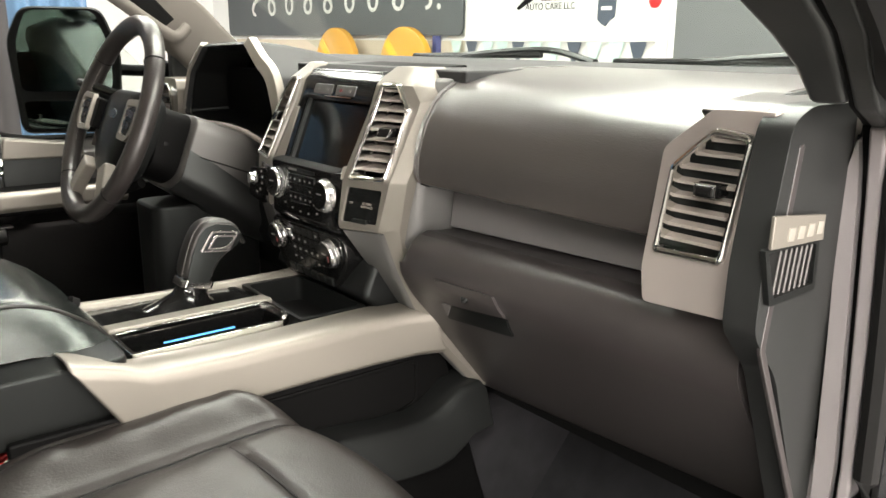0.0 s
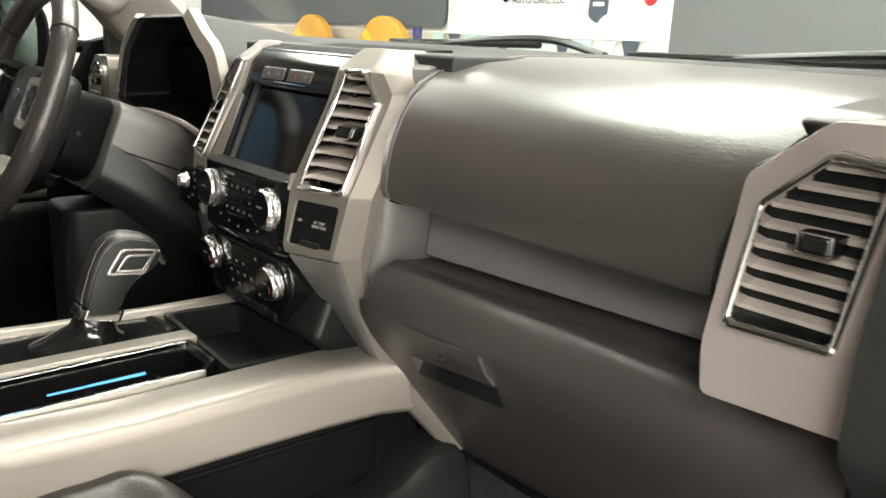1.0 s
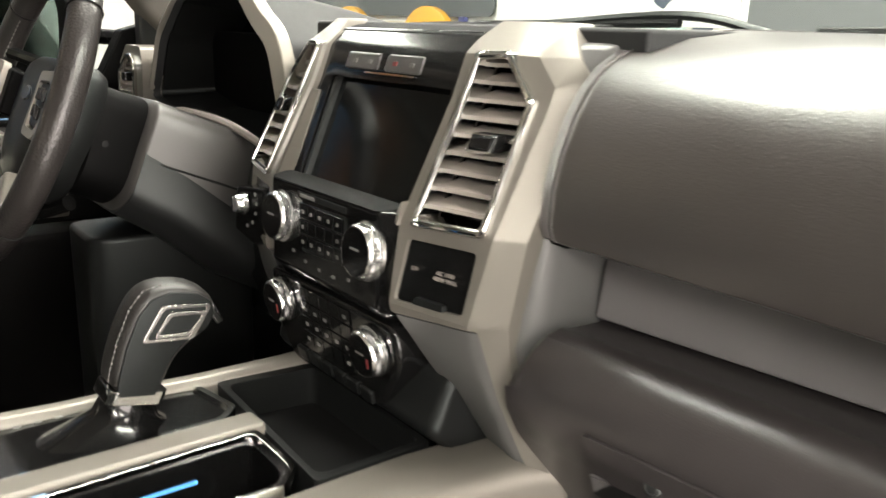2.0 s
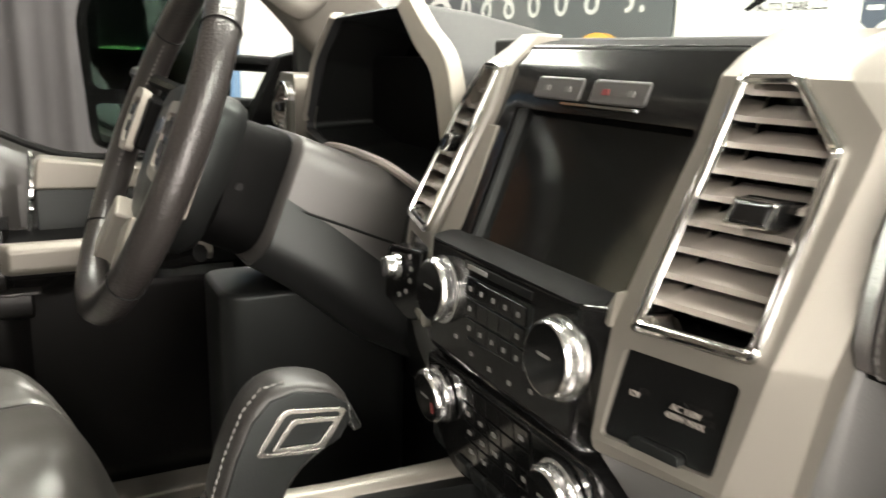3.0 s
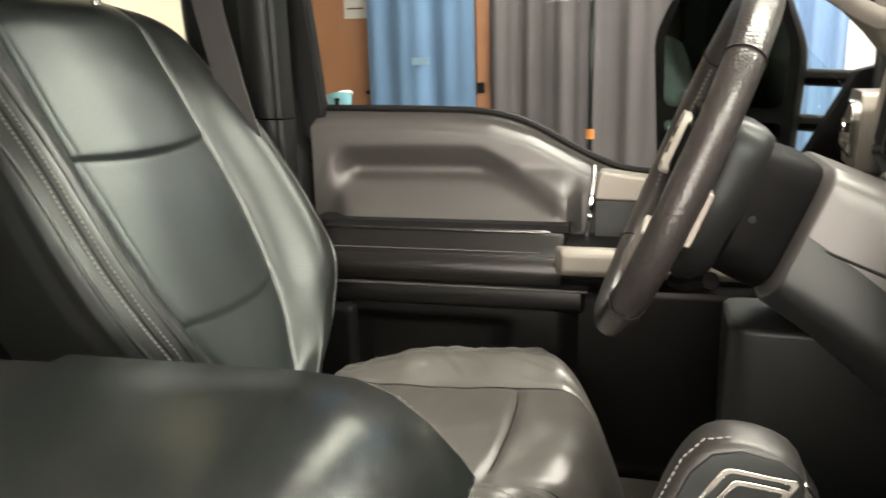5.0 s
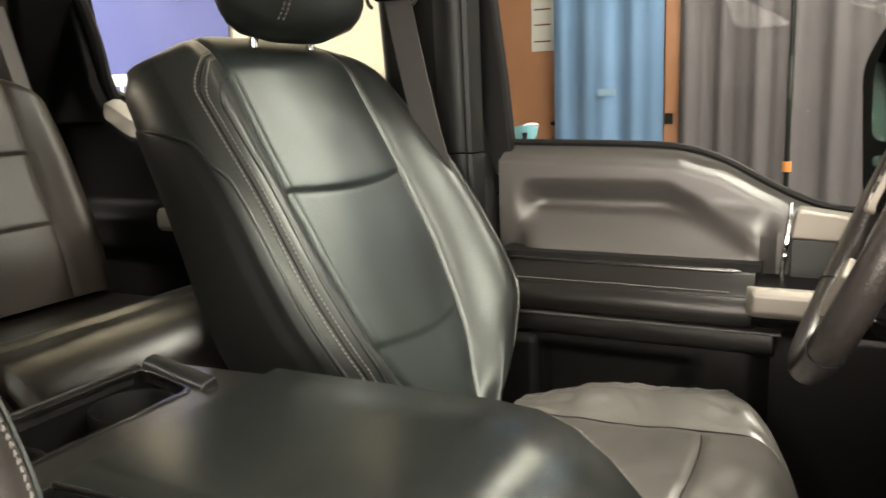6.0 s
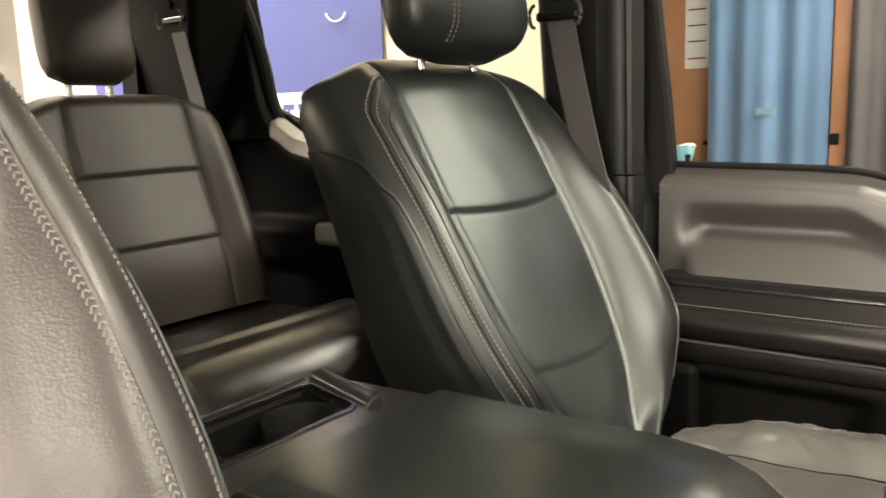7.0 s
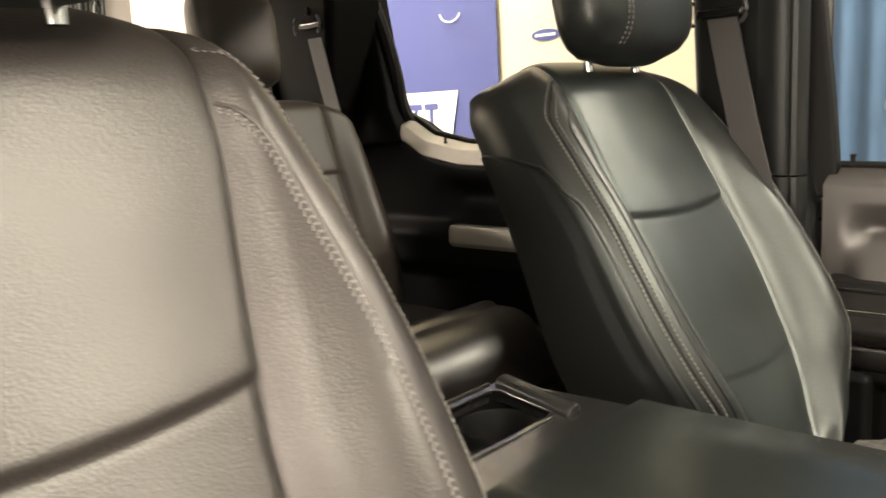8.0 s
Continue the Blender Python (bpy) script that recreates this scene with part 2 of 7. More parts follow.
def tube(pts, radius, bm=None, n=8, cap=True, flat=1.0, up=(0, 0, 1), closed=False):
    """A round (or flattened) bar along the points."""
    bm = bm or bmesh.new()
    P = [Vector(p) for p in pts]
    loops = []
    for i, p in enumerate(P):
        if closed:
            d = P[(i + 1) % len(P)] - P[i - 1]
        else:
            d = P[min(i + 1, len(P) - 1)] - P[max(i - 1, 0)]
        d.normalize()
        s = d.cross(Vector(up))
        if s.length < 1e-4:
            s = d.cross(Vector((0, 1, 0)))
        s.normalize()
        w = s.cross(d)
        r = radius[i] if isinstance(radius, (list, tuple)) else radius
        loops.append([p + s * (r * math.cos(2 * math.pi * k / n)) + w * (r * flat * math.sin(2 * math.pi * k / n)) for k in range(n)])
    if closed:
        loops.append(loops[0])
        bm2 = loft(loops, bm, cap=False)
        bmesh.ops.remove_doubles(bm2, verts=bm2.verts, dist=1e-6)
        return bm2
    return loft(loops, bm, cap)


def sweep_x(profile, xs, bm=None, shape=None, cap=True):
    """A closed (y, z) profile swept along x; shape(x, y, z) may bend it."""
    loops = []
    for x in xs:
        loops.append([(shape(x, y, z) if shape else (x, y, z)) for y, z in profile])
    return loft(loops, bm, cap)


def round_poly(pts, r, n=4):
    """Rounds the corners of a 2D outline."""
    out = []
    k = len(pts)
    for i in range(k):
        p, a, b = Vector(pts[i]), Vector(pts[i - 1]), Vector(pts[(i + 1) % k])
        rr = min(r, (a - p).length * 0.45, (b - p).length * 0.45)
        s, e = p + (a - p).normalized() * rr, p + (b - p).normalized() * rr
        for j in range(n + 1):
            t = j / n
            out.append(tuple(s * (1 - t) ** 2 + p * 2 * t * (1 - t) + e * t * t))
    return out


def plate(outline, place, depth, holes=(), cuts=(), bm=None, across=(), slants=()):
    """A flat outline (u, v), with holes, cut along v = cuts, given a depth, and put in space by place(u, v, d), d = 0 at the front."""
    own = bmesh.new()
    edges = []
    for lp in (outline, *holes):
        vs = [own.verts.new((u, v, 0)) for u, v in lp]
        edges += [own.edges.new((vs[i], vs[(i + 1) % len(vs)])) for i in range(len(vs))]
    bmesh.ops.triangle_fill(own, use_beauty=True, use_dissolve=False, edges=edges, normal=(0, 0, 1))
    for c in cuts:
        bmesh.ops.bisect_plane(own, geom=own.verts[:] + own.edges[:] + own.faces[:], plane_co=(0, c, 0), plane_no=(0, 1, 0), dist=1e-5)
    for c in across:
        bmesh.ops.bisect_plane(own, geom=own.verts[:] + own.edges[:] + own.faces[:], plane_co=(c, 0, 0), plane_no=(1, 0, 0), dist=1e-5)
    for (u0, v0), (u1, v1) in slants:
        bmesh.ops.bisect_plane(own, geom=own.verts[:] + own.edges[:] + own.faces[:], plane_co=(u0, v0, 0), plane_no=(v1 - v0, u0 - u1, 0), dist=1e-5)
    bmesh.ops.dissolve_limit(own, angle_limit=0.01, verts=own.verts[:], edges=own.edges[:], delimit={"NORMAL"}) if not cuts and not holes else None
    front = own.faces[:]
    r = bmesh.ops.extrude_face_region(own, geom=front)
    top = [v for v in r["geom"] if isinstance(v, bmesh.types.BMVert)]
    for v in top:
        v.co.z = 1
    if not all(f.is_valid for f in front):
        front = []
    own.faces.ensure_lookup_table()
    for v in own.verts:
        v.co = Vector(place(v.co.x, v.co.y, depth * v.co.z))
    if bm is None:
        return own
    me = bpy.data.meshes.new("tmp")
    own.to_mesh(me)
    own.free()
    bm.from_mesh(me)
    bpy.data.meshes.remove(me)
    return bm


def lathe(profile, m, n=28, bm=None):
    """(radius, height) turned round the local z of the pose m."""
    loops = [[m @ Vector((r * math.cos(2 * math.pi * k / n), r * math.sin(2 * math.pi * k / n), h)) for k in range(n)] for r, h in profile]
    return loft(loops, bm)


def interp(table, v):
    if v <= table[0][0]:
        return table[0][1]
    for (a, p), (b, q) in zip(table, table[1:]):
        if v <= b:
            return p + (q - p) * (v - a) / (b - a)
    return table[-1][1]


def ease(t):
    t = max(0.0, min(1.0, t))
    return t * t * (3 - 2 * t)


def stitches(pts, parent, step=0.007, length=0.0048, radius=0.0009, lift=(0, 0, 0), name="stitching"):
    """A row of thread stitches along a line, joined into one part."""
    P = [Vector(p) + Vector(lift) for p in pts]
    bm = bmesh.new()
    acc, nxt = 0.0, 0.0
    for a, b in zip(P, P[1:]):
        seg = (b - a).length
        d = (b - a).normalized() if seg > 1e-6 else Vector((0, 0, 1))
        while nxt <= acc + seg:
            q = a + d * (nxt - acc)
            tube([q - d * length / 2, q, q + d * length / 2], [radius * 0.5, radius, radius * 0.5], bm, n=5)
            nxt += step
        acc += seg
    return part(name, bm, THREAD, parent, "pale grey contrast thread")

# ---------------------------------------------------------------- garage
GZ = -0.75
FRONT_Y, LEFT_X, REAR_Y, RIGHT_X = 2.6, -6.4, -4.6, 4.4


def slab(name, x0, x1, y0, y1, z0, z1, material, label, category, kind="structure"):
    ob = part(name, box(x0, x1, y0, y1, z0, z1), material, None, smooth=False)
    return tagged(ob, label, category, kind=kind)


slab("floor", LEFT_X - 0.2, RIGHT_X + 0.2, REAR_Y - 0.2, FRONT_Y + 0.2, GZ - 0.1, GZ, CONCRETE, "grey concrete workshop floor", "floor")
slab("ceiling", LEFT_X - 0.2, RIGHT_X + 0.2, REAR_Y - 0.2, FRONT_Y + 0.2, CEIL, CEIL + 0.1, CEILM, "off-white workshop ceiling", "ceiling")
slab("wall_front", LEFT_X - 0.2, -1.28, FRONT_Y, FRONT_Y + 0.15, GZ, CEIL, WALLW, "white painted workshop wall behind the banners", "wall")
slab("wall_front_grey", -1.28, RIGHT_X + 0.2, FRONT_Y, FRONT_Y + 0.15, GZ, CEIL, WALLG, "grey roller door wall", "wall")
slab("wall_left", LEFT_X - 0.15, LEFT_X, REAR_Y, FRONT_Y, GZ, CEIL, WALLW, "white workshop wall behind the curtains", "wall")
slab("wall_rear", LEFT_X - 0.2, RIGHT_X + 0.2, REAR_Y - 0.15, REAR_Y, GZ, CEIL, REARW, "dull off-white workshop rear wall", "wall")
# unseen right wall, left open in the middle for the added fill light
slab("wall_right_rear", RIGHT_X, RIGHT_X + 0.15, REAR_Y, -1.75, GZ, CEIL, WALLW, "white workshop wall beside the added light opening", "wall")
slab("wall_right_front", RIGHT_X, RIGHT_X + 0.15, 1.35, FRONT_Y, GZ, CEIL, WALLW, "white workshop wall beside the added light opening", "wall")
slab("wall_right_top", RIGHT_X, RIGHT_X + 0.15, -1.75, 1.35, 1.75, CEIL, WALLW, "white workshop wall over the added light opening", "wall")
for sx, sy, sp, sl in STRIPS:
    lamp = thing("ceiling_light", (sx, sy, CEIL), "white panel light fixture fixed under the ceiling", "ceiling light", "strip lights")
    part("housing", box(sx - 0.22, sx + 0.22, sy - sl / 2 - 0.03, sy + sl / 2 + 0.03, CEIL - 0.05, CEIL), WHITE, lamp, bevel=0.006)
    part("diffuser", box(sx - 0.20, sx + 0.20, sy - sl / 2, sy + sl / 2, CEIL - 0.068, CEIL - 0.05), TUBEM, lamp, "glowing white diffuser", bevel=0.006)

# ---------------------------------------------------------------- cabin shell
shell = thing("truck_cab", (0, -0.5, 0), "dark pickup truck cab shell with black interior trim", "truck cab", kind="structure")
part("floor_pan", box(-0.82, 0.82, -1.95, 0.62, -0.04, 0.0), CARPET, shell, "black floor carpet")
part("tunnel", sweep_x([(0.6, 0.0), (0.6, 0.30), (0.2, 0.24), (-0.2, 0.18), (-1.9, 0.16), (-1.9, 0.0)], [-0.16, 0.16]), CARPET, shell, bevel=0.03)
part("firewall", sweep_x([(0.30, 0.0), (0.46, 0.18), (0.58, 0.62), (0.64, 0.62), (0.64, 0.0)], [-0.82, 0.82]), CARPET, shell)
part("roof", sweep_x([(-1.95, 1.24), (-1.2, 1.31), (-0.6, 1.325), (-0.40, 1.29), (-0.40, 1.32), (-0.6, 1.37), (-1.2, 1.37), (-1.95, 1.31)], [-0.78, -0.6, 0.6, 0.78]), LINER, shell, "pale grey roof lining")


def pillar(name, pts, w, d, material, side):
    """A trim pillar along a line of points with a rounded rectangular section w along y, d along x."""
    loops = []
    for p in pts:
        x, y, z = p
        loops.append([(side * (x + u), y + v, z) for u, v in round_poly([(-d / 2, -w / 2), (d / 2, -w / 2), (d / 2, w / 2), (-d / 2, w / 2)], 0.02, 3)])
    return part(name, loft(loops), material, shell, smooth=True)


pillar("windscreen_pillar", [(0.792, 0.25, 0.70), (0.790, 0.175, 0.79), (0.790, 0.095, 0.87), (0.790, -0.01, 0.955), (0.783, -0.17, 1.05), (0.765, -0.42, 1.20), (0.75, -0.58, 1.30)], 0.17, 0.075, BEIGE, -1)
for side in (1, -1):
    part("rocker", box(min(side * 0.74, side * 0.90), max(side * 0.74, side * 0.90), -1.95, 0.3, -0.10, 0.05), PLASTIC_D, shell, bevel=0.015)
    part("roof_rail", box(min(side * 0.68, side * 0.80), max(side * 0.68, side * 0.80), -1.95, -0.58, 1.21, 1.33), LINER, shell, bevel=0.02)
# grab handle on the driver windscreen pillar, and the dark quarter panel under it
# flat black patch puts in the shade of the hollow behind the handle
part("handle_shade", loft([[(-0.752, y0, z0), (-0.752, y1, z1), (-0.757, y1, z1), (-0.757, y0, z0)] for y0, z0, y1, z1 in ((-0.06, 0.90, -0.01, 0.93), (0.02, 0.846, 0.07, 0.878), (0.085, 0.826, 0.105, 0.842))]), PLASTIC_D, shell)
part("grab_handle", tube(smooth_path([(-0.748, -0.12, 0.955), (-0.725, -0.09, 0.925), (-0.716, -0.023, 0.877), (-0.716, 0.024, 0.844), (-0.718, 0.075, 0.811), (-0.725, 0.100, 0.806), (-0.742, 0.128, 0.824)]), 0.0105, n=10, flat=1.25), BEIGE, shell, "padded grab handle")
part("quarter_panel", loft([[(-0.800, 0.11, z), (-0.780, 0.13, z), (-0.780, 0.26, z), (-0.83, 0.26, z), (-0.83, 0.11, z)] for z in (0.56, 0.70, 0.80)]), GREYPL, shell, bevel=0.008)
# passenger door opening: hinge pillar with its grooved trim, running up into the windscreen pillar
LOW = [(0.30, 0.728, 0.742, 0.749, 0.760), (0.43, 0.727, 0.744, 0.751, 0.761), (0.55, 0.724, 0.7385, 0.7465, 0.758), (0.672, 0.719, 0.7325, 0.7405, 0.752), (0.735, 0.716, 0.728, 0.736, 0.749)]
UPP = [(0.757, 0.018, 0.734, 0.761, 0.768, 0.784), (0.785, -0.014, 0.735, 0.767, 0.774, 0.790), (0.807, -0.054, 0.737, 0.778, 0.785, 0.803), (0.840, -0.112, 0.732, 0.782, 0.792, 0.812), (0.90, -0.215, 0.726, 0.782, 0.794, 0.815), (1.00, -0.36, 0.716, 0.772, 0.785, 0.806), (1.15, -0.56, 0.70, 0.757, 0.772, 0.796), (1.27, -0.72, 0.69, 0.75, 0.765, 0.79)]


def strip(name, rows, material, back, bevel=0.003):
    """A long trim strip: rows of (z, y, x of its inner edge, x of its outer edge)."""
    return part(name, loft([[(a, y, z), (b, y + 0.002, z), (b + 0.002, y + back, z + back * 0.3), (a - 0.004, y + back, z + back * 0.3)] for z, y, a, b in rows]), material, shell, bevel=bevel)


strip("hinge_pillar", [(z, 0.118, a, b) for z, a, b, c, d in LOW[:-1]] + [(0.700, 0.119, 0.7215, 0.7300), (0.722, 0.121, 0.7255, 0.7264)], PILLARM, 0.04)
strip("windscreen_pillar", [(z, y, a, b) for z, y, a, b, c, d in UPP], GREYPL, 0.10, 0.006)
strip("pillar_groove", [(z, 0.127, b - 0.003, c + 0.003) for z, a, b, c, d in LOW] + [(z, y + 0.010, b - 0.003, c + 0.003) for z, y, a, b, c, d in UPP], PLASTIC_D, 0.06)
strip("pillar_flange", [(z, 0.116, c, d) for z, a, b, c, d in LOW], PILLARM, 0.04)
strip("upper_flange", [(0.7355, 0.117, 0.736, 0.749)] + [(z, y - 0.002, c, d) for z, y, a, b, c, d in UPP], GREYPL, 0.08)
part("door_seal", tube(smooth_path([(d + 0.011, 0.122, z) for z, a, b, c, d in LOW] + [(d + 0.011, y + 0.004, z) for z, y, a, b, c, d in UPP[1:]], 5), 0.011, n=8), RUBBER, shell, "black rubber door seal")
part("outer_flange", loft([[(d + 0.020, 0.13, z), (d + 0.06, 0.14, z), (d + 0.06, 0.30, z), (d + 0.020, 0.30, z)] for z, a, b, c, d in LOW] + [[(d + 0.020, y + 0.012, z), (d + 0.05, y + 0.02, z), (d + 0.05, y + 0.10, z), (d + 0.020, y + 0.10, z)] for z, y, a, b, c, d in UPP]), PAINT, shell)
part("kick_trim", loft([[(0.70, y, 0.0), (0.745, y, 0.0), (0.745, y + 0.02, z), (0.70, y + 0.02, z)] for y, z in ((0.105, 0.42), (0.115, 0.425), (0.30, 0.43))]), PILLARM, shell, bevel=0.006)
part("hinge_pillar", box(-0.80, -0.735, 0.20, 0.40, 0.0, 0.72), GREYPL, shell, bevel=0.012)
# unseen right-hand rear side, added plain to keep light out, behind the open passenger door
part("side_wall", box(0.79, 0.86, -1.95, -0.80, 0.0, 0.74), PLASTIC_D, shell)
part("middle_pillar", loft([[(0.79, -0.80, 0.05), (0.79, -0.98, 0.05), (0.88, -0.98, 0.05), (0.88, -0.80, 0.05)], [(0.703, -0.80, 1.31), (0.703, -0.92, 1.31), (0.783, -0.92, 1.31), (0.783, -0.80, 1.31)]]), PLASTIC_D, shell, bevel=0.02)
part("rear_pillar", loft([[(0.72, -1.70, 0.05), (0.72, -2.0, 0.05), (0.86, -2.0, 0.05), (0.86, -1.70, 0.05)], [(0.60, -1.58, 1.31), (0.60, -1.84, 1.31), (0.76, -1.84, 1.31), (0.76, -1.58, 1.31)]]), PLASTIC_D, shell, bevel=0.02)
# middle pillar on the driver side
part("middle_pillar", loft([[(-0.79, -0.725, 0.05), (-0.79, -0.98, 0.05), (-0.88, -0.98, 0.05), (-0.88, -0.725, 0.05)],
                            [(-0.79, -0.725, 0.62), (-0.79, -0.93, 0.62), (-0.88, -0.93, 0.62), (-0.88, -0.725, 0.62)],
                            [(-0.78, -0.765, 0.72), (-0.78, -0.91, 0.72), (-0.87, -0.91, 0.72), (-0.87, -0.745, 0.72)],
                            [(-0.703, -0.785, 1.31), (-0.703, -0.90, 1.31), (-0.783, -0.90, 1.31), (-0.783, -0.785, 1.31)]]), PLASTIC, shell, bevel=0.02, segs=3)
SEC = [(-0.035, -0.040), (-0.004, -0.037), (0.004, -0.020), (0.004, 0.006), (-0.001, 0.013), (0.004, 0.018), (0.002, 0.025), (-0.004, 0.028), (-0.035, 0.030)]
for lo, hi, mt in (((-0.765, -0.758, 0.30), (-0.765, -0.764, 0.6805), PLASTIC), ((-0.763, -0.764, 0.6835), (-0.722, -0.752, 1.26), PLASTIC)):
    part("pillar_trim", loft([[(lo[0] + (hi[0] - lo[0]) * k + a, lo[1] + (hi[1] - lo[1]) * k + b, lo[2] + (hi[2] - lo[2]) * k) for a, b in SEC] for k in (0.0, 0.5, 1.0)]), mt, shell, "moulded black pillar trim")
part("door_striker", tube(smooth_path([(-0.83, -0.724, 0.640), (-0.825, -0.716, 0.635), (-0.825, -0.716, 0.613), (-0.83, -0.724, 0.608)], 4), 0.003, n=8), CHROME, shell, "chrome latch striker")
part("rear_pillar", loft([[(-0.72, -1.75, 0.05), (-0.72, -2.0, 0.05), (-0.86, -2.0, 0.05), (-0.86, -1.75, 0.05)],
                          [(-0.70, -1.75, 0.75), (-0.70, -2.0, 0.75), (-0.86, -2.0, 0.75), (-0.86, -1.75, 0.75)],
                          [(-0.60, -1.58, 1.31), (-0.60, -1.82, 1.31), (-0.76, -1.82, 1.31), (-0.76, -1.58, 1.31)]]), PLASTIC_D, shell, bevel=0.02, segs=3)
part("back_panel", box(-0.74, 0.74, -1.98, -1.92, 0.0, 0.80), PLASTIC_D, shell)
part("back_panel_top", box(-0.74, 0.74, -1.95, -1.90, 1.14, 1.30), LINER, shell)
for x0, x1 in ((0.66, 0.74), (-0.74, -0.66)):
    part("back_post", box(x0, x1, -1.96, -1.90, 0.78, 1.18), PLASTIC_D, shell)
# windscreen and windows
ws = part("windshield", loft([[(-0.79, 0.52, 0.755), (0.79, 0.52, 0.755), (0.705, -0.40, 1.295), (-0.705, -0.40, 1.295)], [(-0.79, 0.525, 0.76), (0.79, 0.525, 0.76), (0.705, -0.395, 1.30), (-0.705, -0.395, 1.30)]]), GLASS, shell, smooth=False)
ws.visible_shadow = False
# unseen tinted pane, added to hold back light from the rear cabin
part("rear_dim_pane", loft([[(0.862, -1.70, 0.73), (0.862, -0.96, 0.73), (0.776, -0.90, 1.24), (0.776, -1.66, 1.24)], [(0.858, -1.70, 0.73), (0.858, -0.96, 0.73), (0.772, -0.90, 1.24), (0.772, -1.66, 1.24)]]), TINTED, shell, "unseen dark pane added to dim the rear cabin", smooth=False)
hood = part("hood", sweep_x([(0.52, 0.70), (0.9, 0.735), (1.5, 0.70), (1.9, 0.60), (1.95, 0.40), (1.8, 0.3), (0.6, 0.55)], [-0.85, -0.7, -0.3, 0.3, 0.7, 0.85]), PAINT, shell, "dark painted bonnet", bevel=0.03)
for side in (1, -1):
    wp = thing("windscreen_wiper", (side * 0.3, 0.53, 0.75), "black wiper arm resting at the foot of the windscreen", "wiper", "wipers")
    x = 0.62 if side > 0 else 0.05
    part("arm", tube(smooth_path([(x, 0.56, 0.765), (x - 0.12, 0.55, 0.785), (x - 0.34, 0.54, 0.772)]), [0.010] * 17, n=8, flat=0.6), PLASTIC, wp)
    part("blade", tube([(x - 0.5, 0.53, 0.768), (x - 0.12, 0.545, 0.776)], 0.006), RUBBER, wp)

# ---------------------------------------------------------------- dashboard
dash = thing("dashboard", (0, 0.2, 0.3), "black leather-padded truck dashboard with satin silver trim", "dashboard")
YF = [(0.30, 0.128), (0.318, 0.117), (0.386, 0.060), (0.45, 0.028), (0.50, 0.010), (0.557, -0.006), (0.62, 0.004), (0.71, 0.050), (0.742, 0.062), (0.765, 0.088)]


RIDGE = [(0.30, 0.209), (0.43, 0.190), (0.55, 0.178), (0.62, 0.188), (0.77, 0.188)]


def on_stack(u, v, d):
    """The face of the centre stack: it leans with height, and past a ridge its flanks and upper corners turn away from the seats."""
    a = abs(u + 0.005)
    ridge = interp(RIDGE, v)
    corner = (a - 0.188) * 0.697 + (v - 0.722) * 0.717
    turn = 0.22 * max(0.0, min(a, ridge) - 0.104) + 1.0 * max(0.0, a - ridge, corner)
    return (u, interp(YF, v) + turn + d, v)


CUTS = [z for z, _ in YF[1:-1]]
# carcass and lower body
part("carcass", sweep_x([(0.14, 0.745), (0.50, 0.755), (0.50, 0.40), (0.26, 0.32), (0.17, 0.45), (0.17, 0.60)], [-0.72, 0.715]), PLASTIC_D, dash)
part("top_cover", sweep_x([(0.20, 0.757), (0.34, 0.766), (0.50, 0.768), (0.52, 0.74), (0.20, 0.735)], [-0.735, -0.3, 0.3, 0.73]), SOFTPL, dash, bevel=0.008)
pad_prof = [(0.060, 0.619), (0.053, 0.622), (0.049, 0.632), (0.050, 0.655), (0.056, 0.680), (0.066, 0.704), (0.078, 0.722), (0.092, 0.736), (0.112, 0.747), (0.16, 0.758), (0.24, 0.765), (0.36, 0.766), (0.37, 0.755), (0.30, 0.73), (0.14, 0.70), (0.11, 0.64), (0.085, 0.624)]
part("passenger_pad", sweep_x(pad_prof, [0.2095, 0.2105, 0.214, 0.33, 0.45, 0.60, 0.640, 0.642]), PADSKIN, dash, "black stitched leather pad", bevel=0.004)
part("pad_lip", sweep_x([(y - 0.001, z + 0.001) for y, z in pad_prof], [0.2005, 0.2015, 0.2075, 0.2085]), PADSKIN, dash, "raised leather lip beside the pad", bevel=0.003)
part("pad_gap", sweep_x([(y + 0.006, z - 0.004) for y, z in pad_prof], [0.194, 0.2115]), PLASTIC_D, dash)
stitches(smooth_path([(0.2118, y, z) for y, z in pad_prof[1:11]], 4), dash, step=0.0045, length=0.0034, radius=0.0007, lift=(0, -0.0008, 0.0008))
PIPE_X = [(0.620, 0.5775), (0.665, 0.5810), (0.700, 0.5885), (0.722, 0.5990), (0.736, 0.6110), (0.747, 0.6280), (0.758, 0.6600), (0.765, 0.700)]
for off, rad in ((0.0, 0.0017), (0.0075, 0.0015)):
    part("pad_piping", tube(smooth_path([(interp(PIPE_X, z) + off, y - 0.0003, z + 0.0003) for y, z in pad_prof[1:10]], 4), rad, n=8), LEATHER, dash)
part("pad_return", sweep_x([(0.060, 0.7420), (0.068, 0.7485), (0.100, 0.7515), (0.15, 0.756), (0.24, 0.762), (0.36, 0.764), (0.36, 0.74), (0.09, 0.72)], [0.612, 0.63, 0.68, 0.694]), PADSKIN, dash, "black leather pad end", bevel=0.004)
part("strip_panel", sweep_x([(0.112, 0.622), (0.102, 0.557), (0.18, 0.557), (0.18, 0.622)], [0.2095, 0.30, 0.40, 0.50, 0.60], shape=lambda x, y, z: (x, y + 0.065 * (x - 0.21), z + 0.012 * (x - 0.21))), DASHGREY, dash, "matte grey trim strip", bevel=0.003)
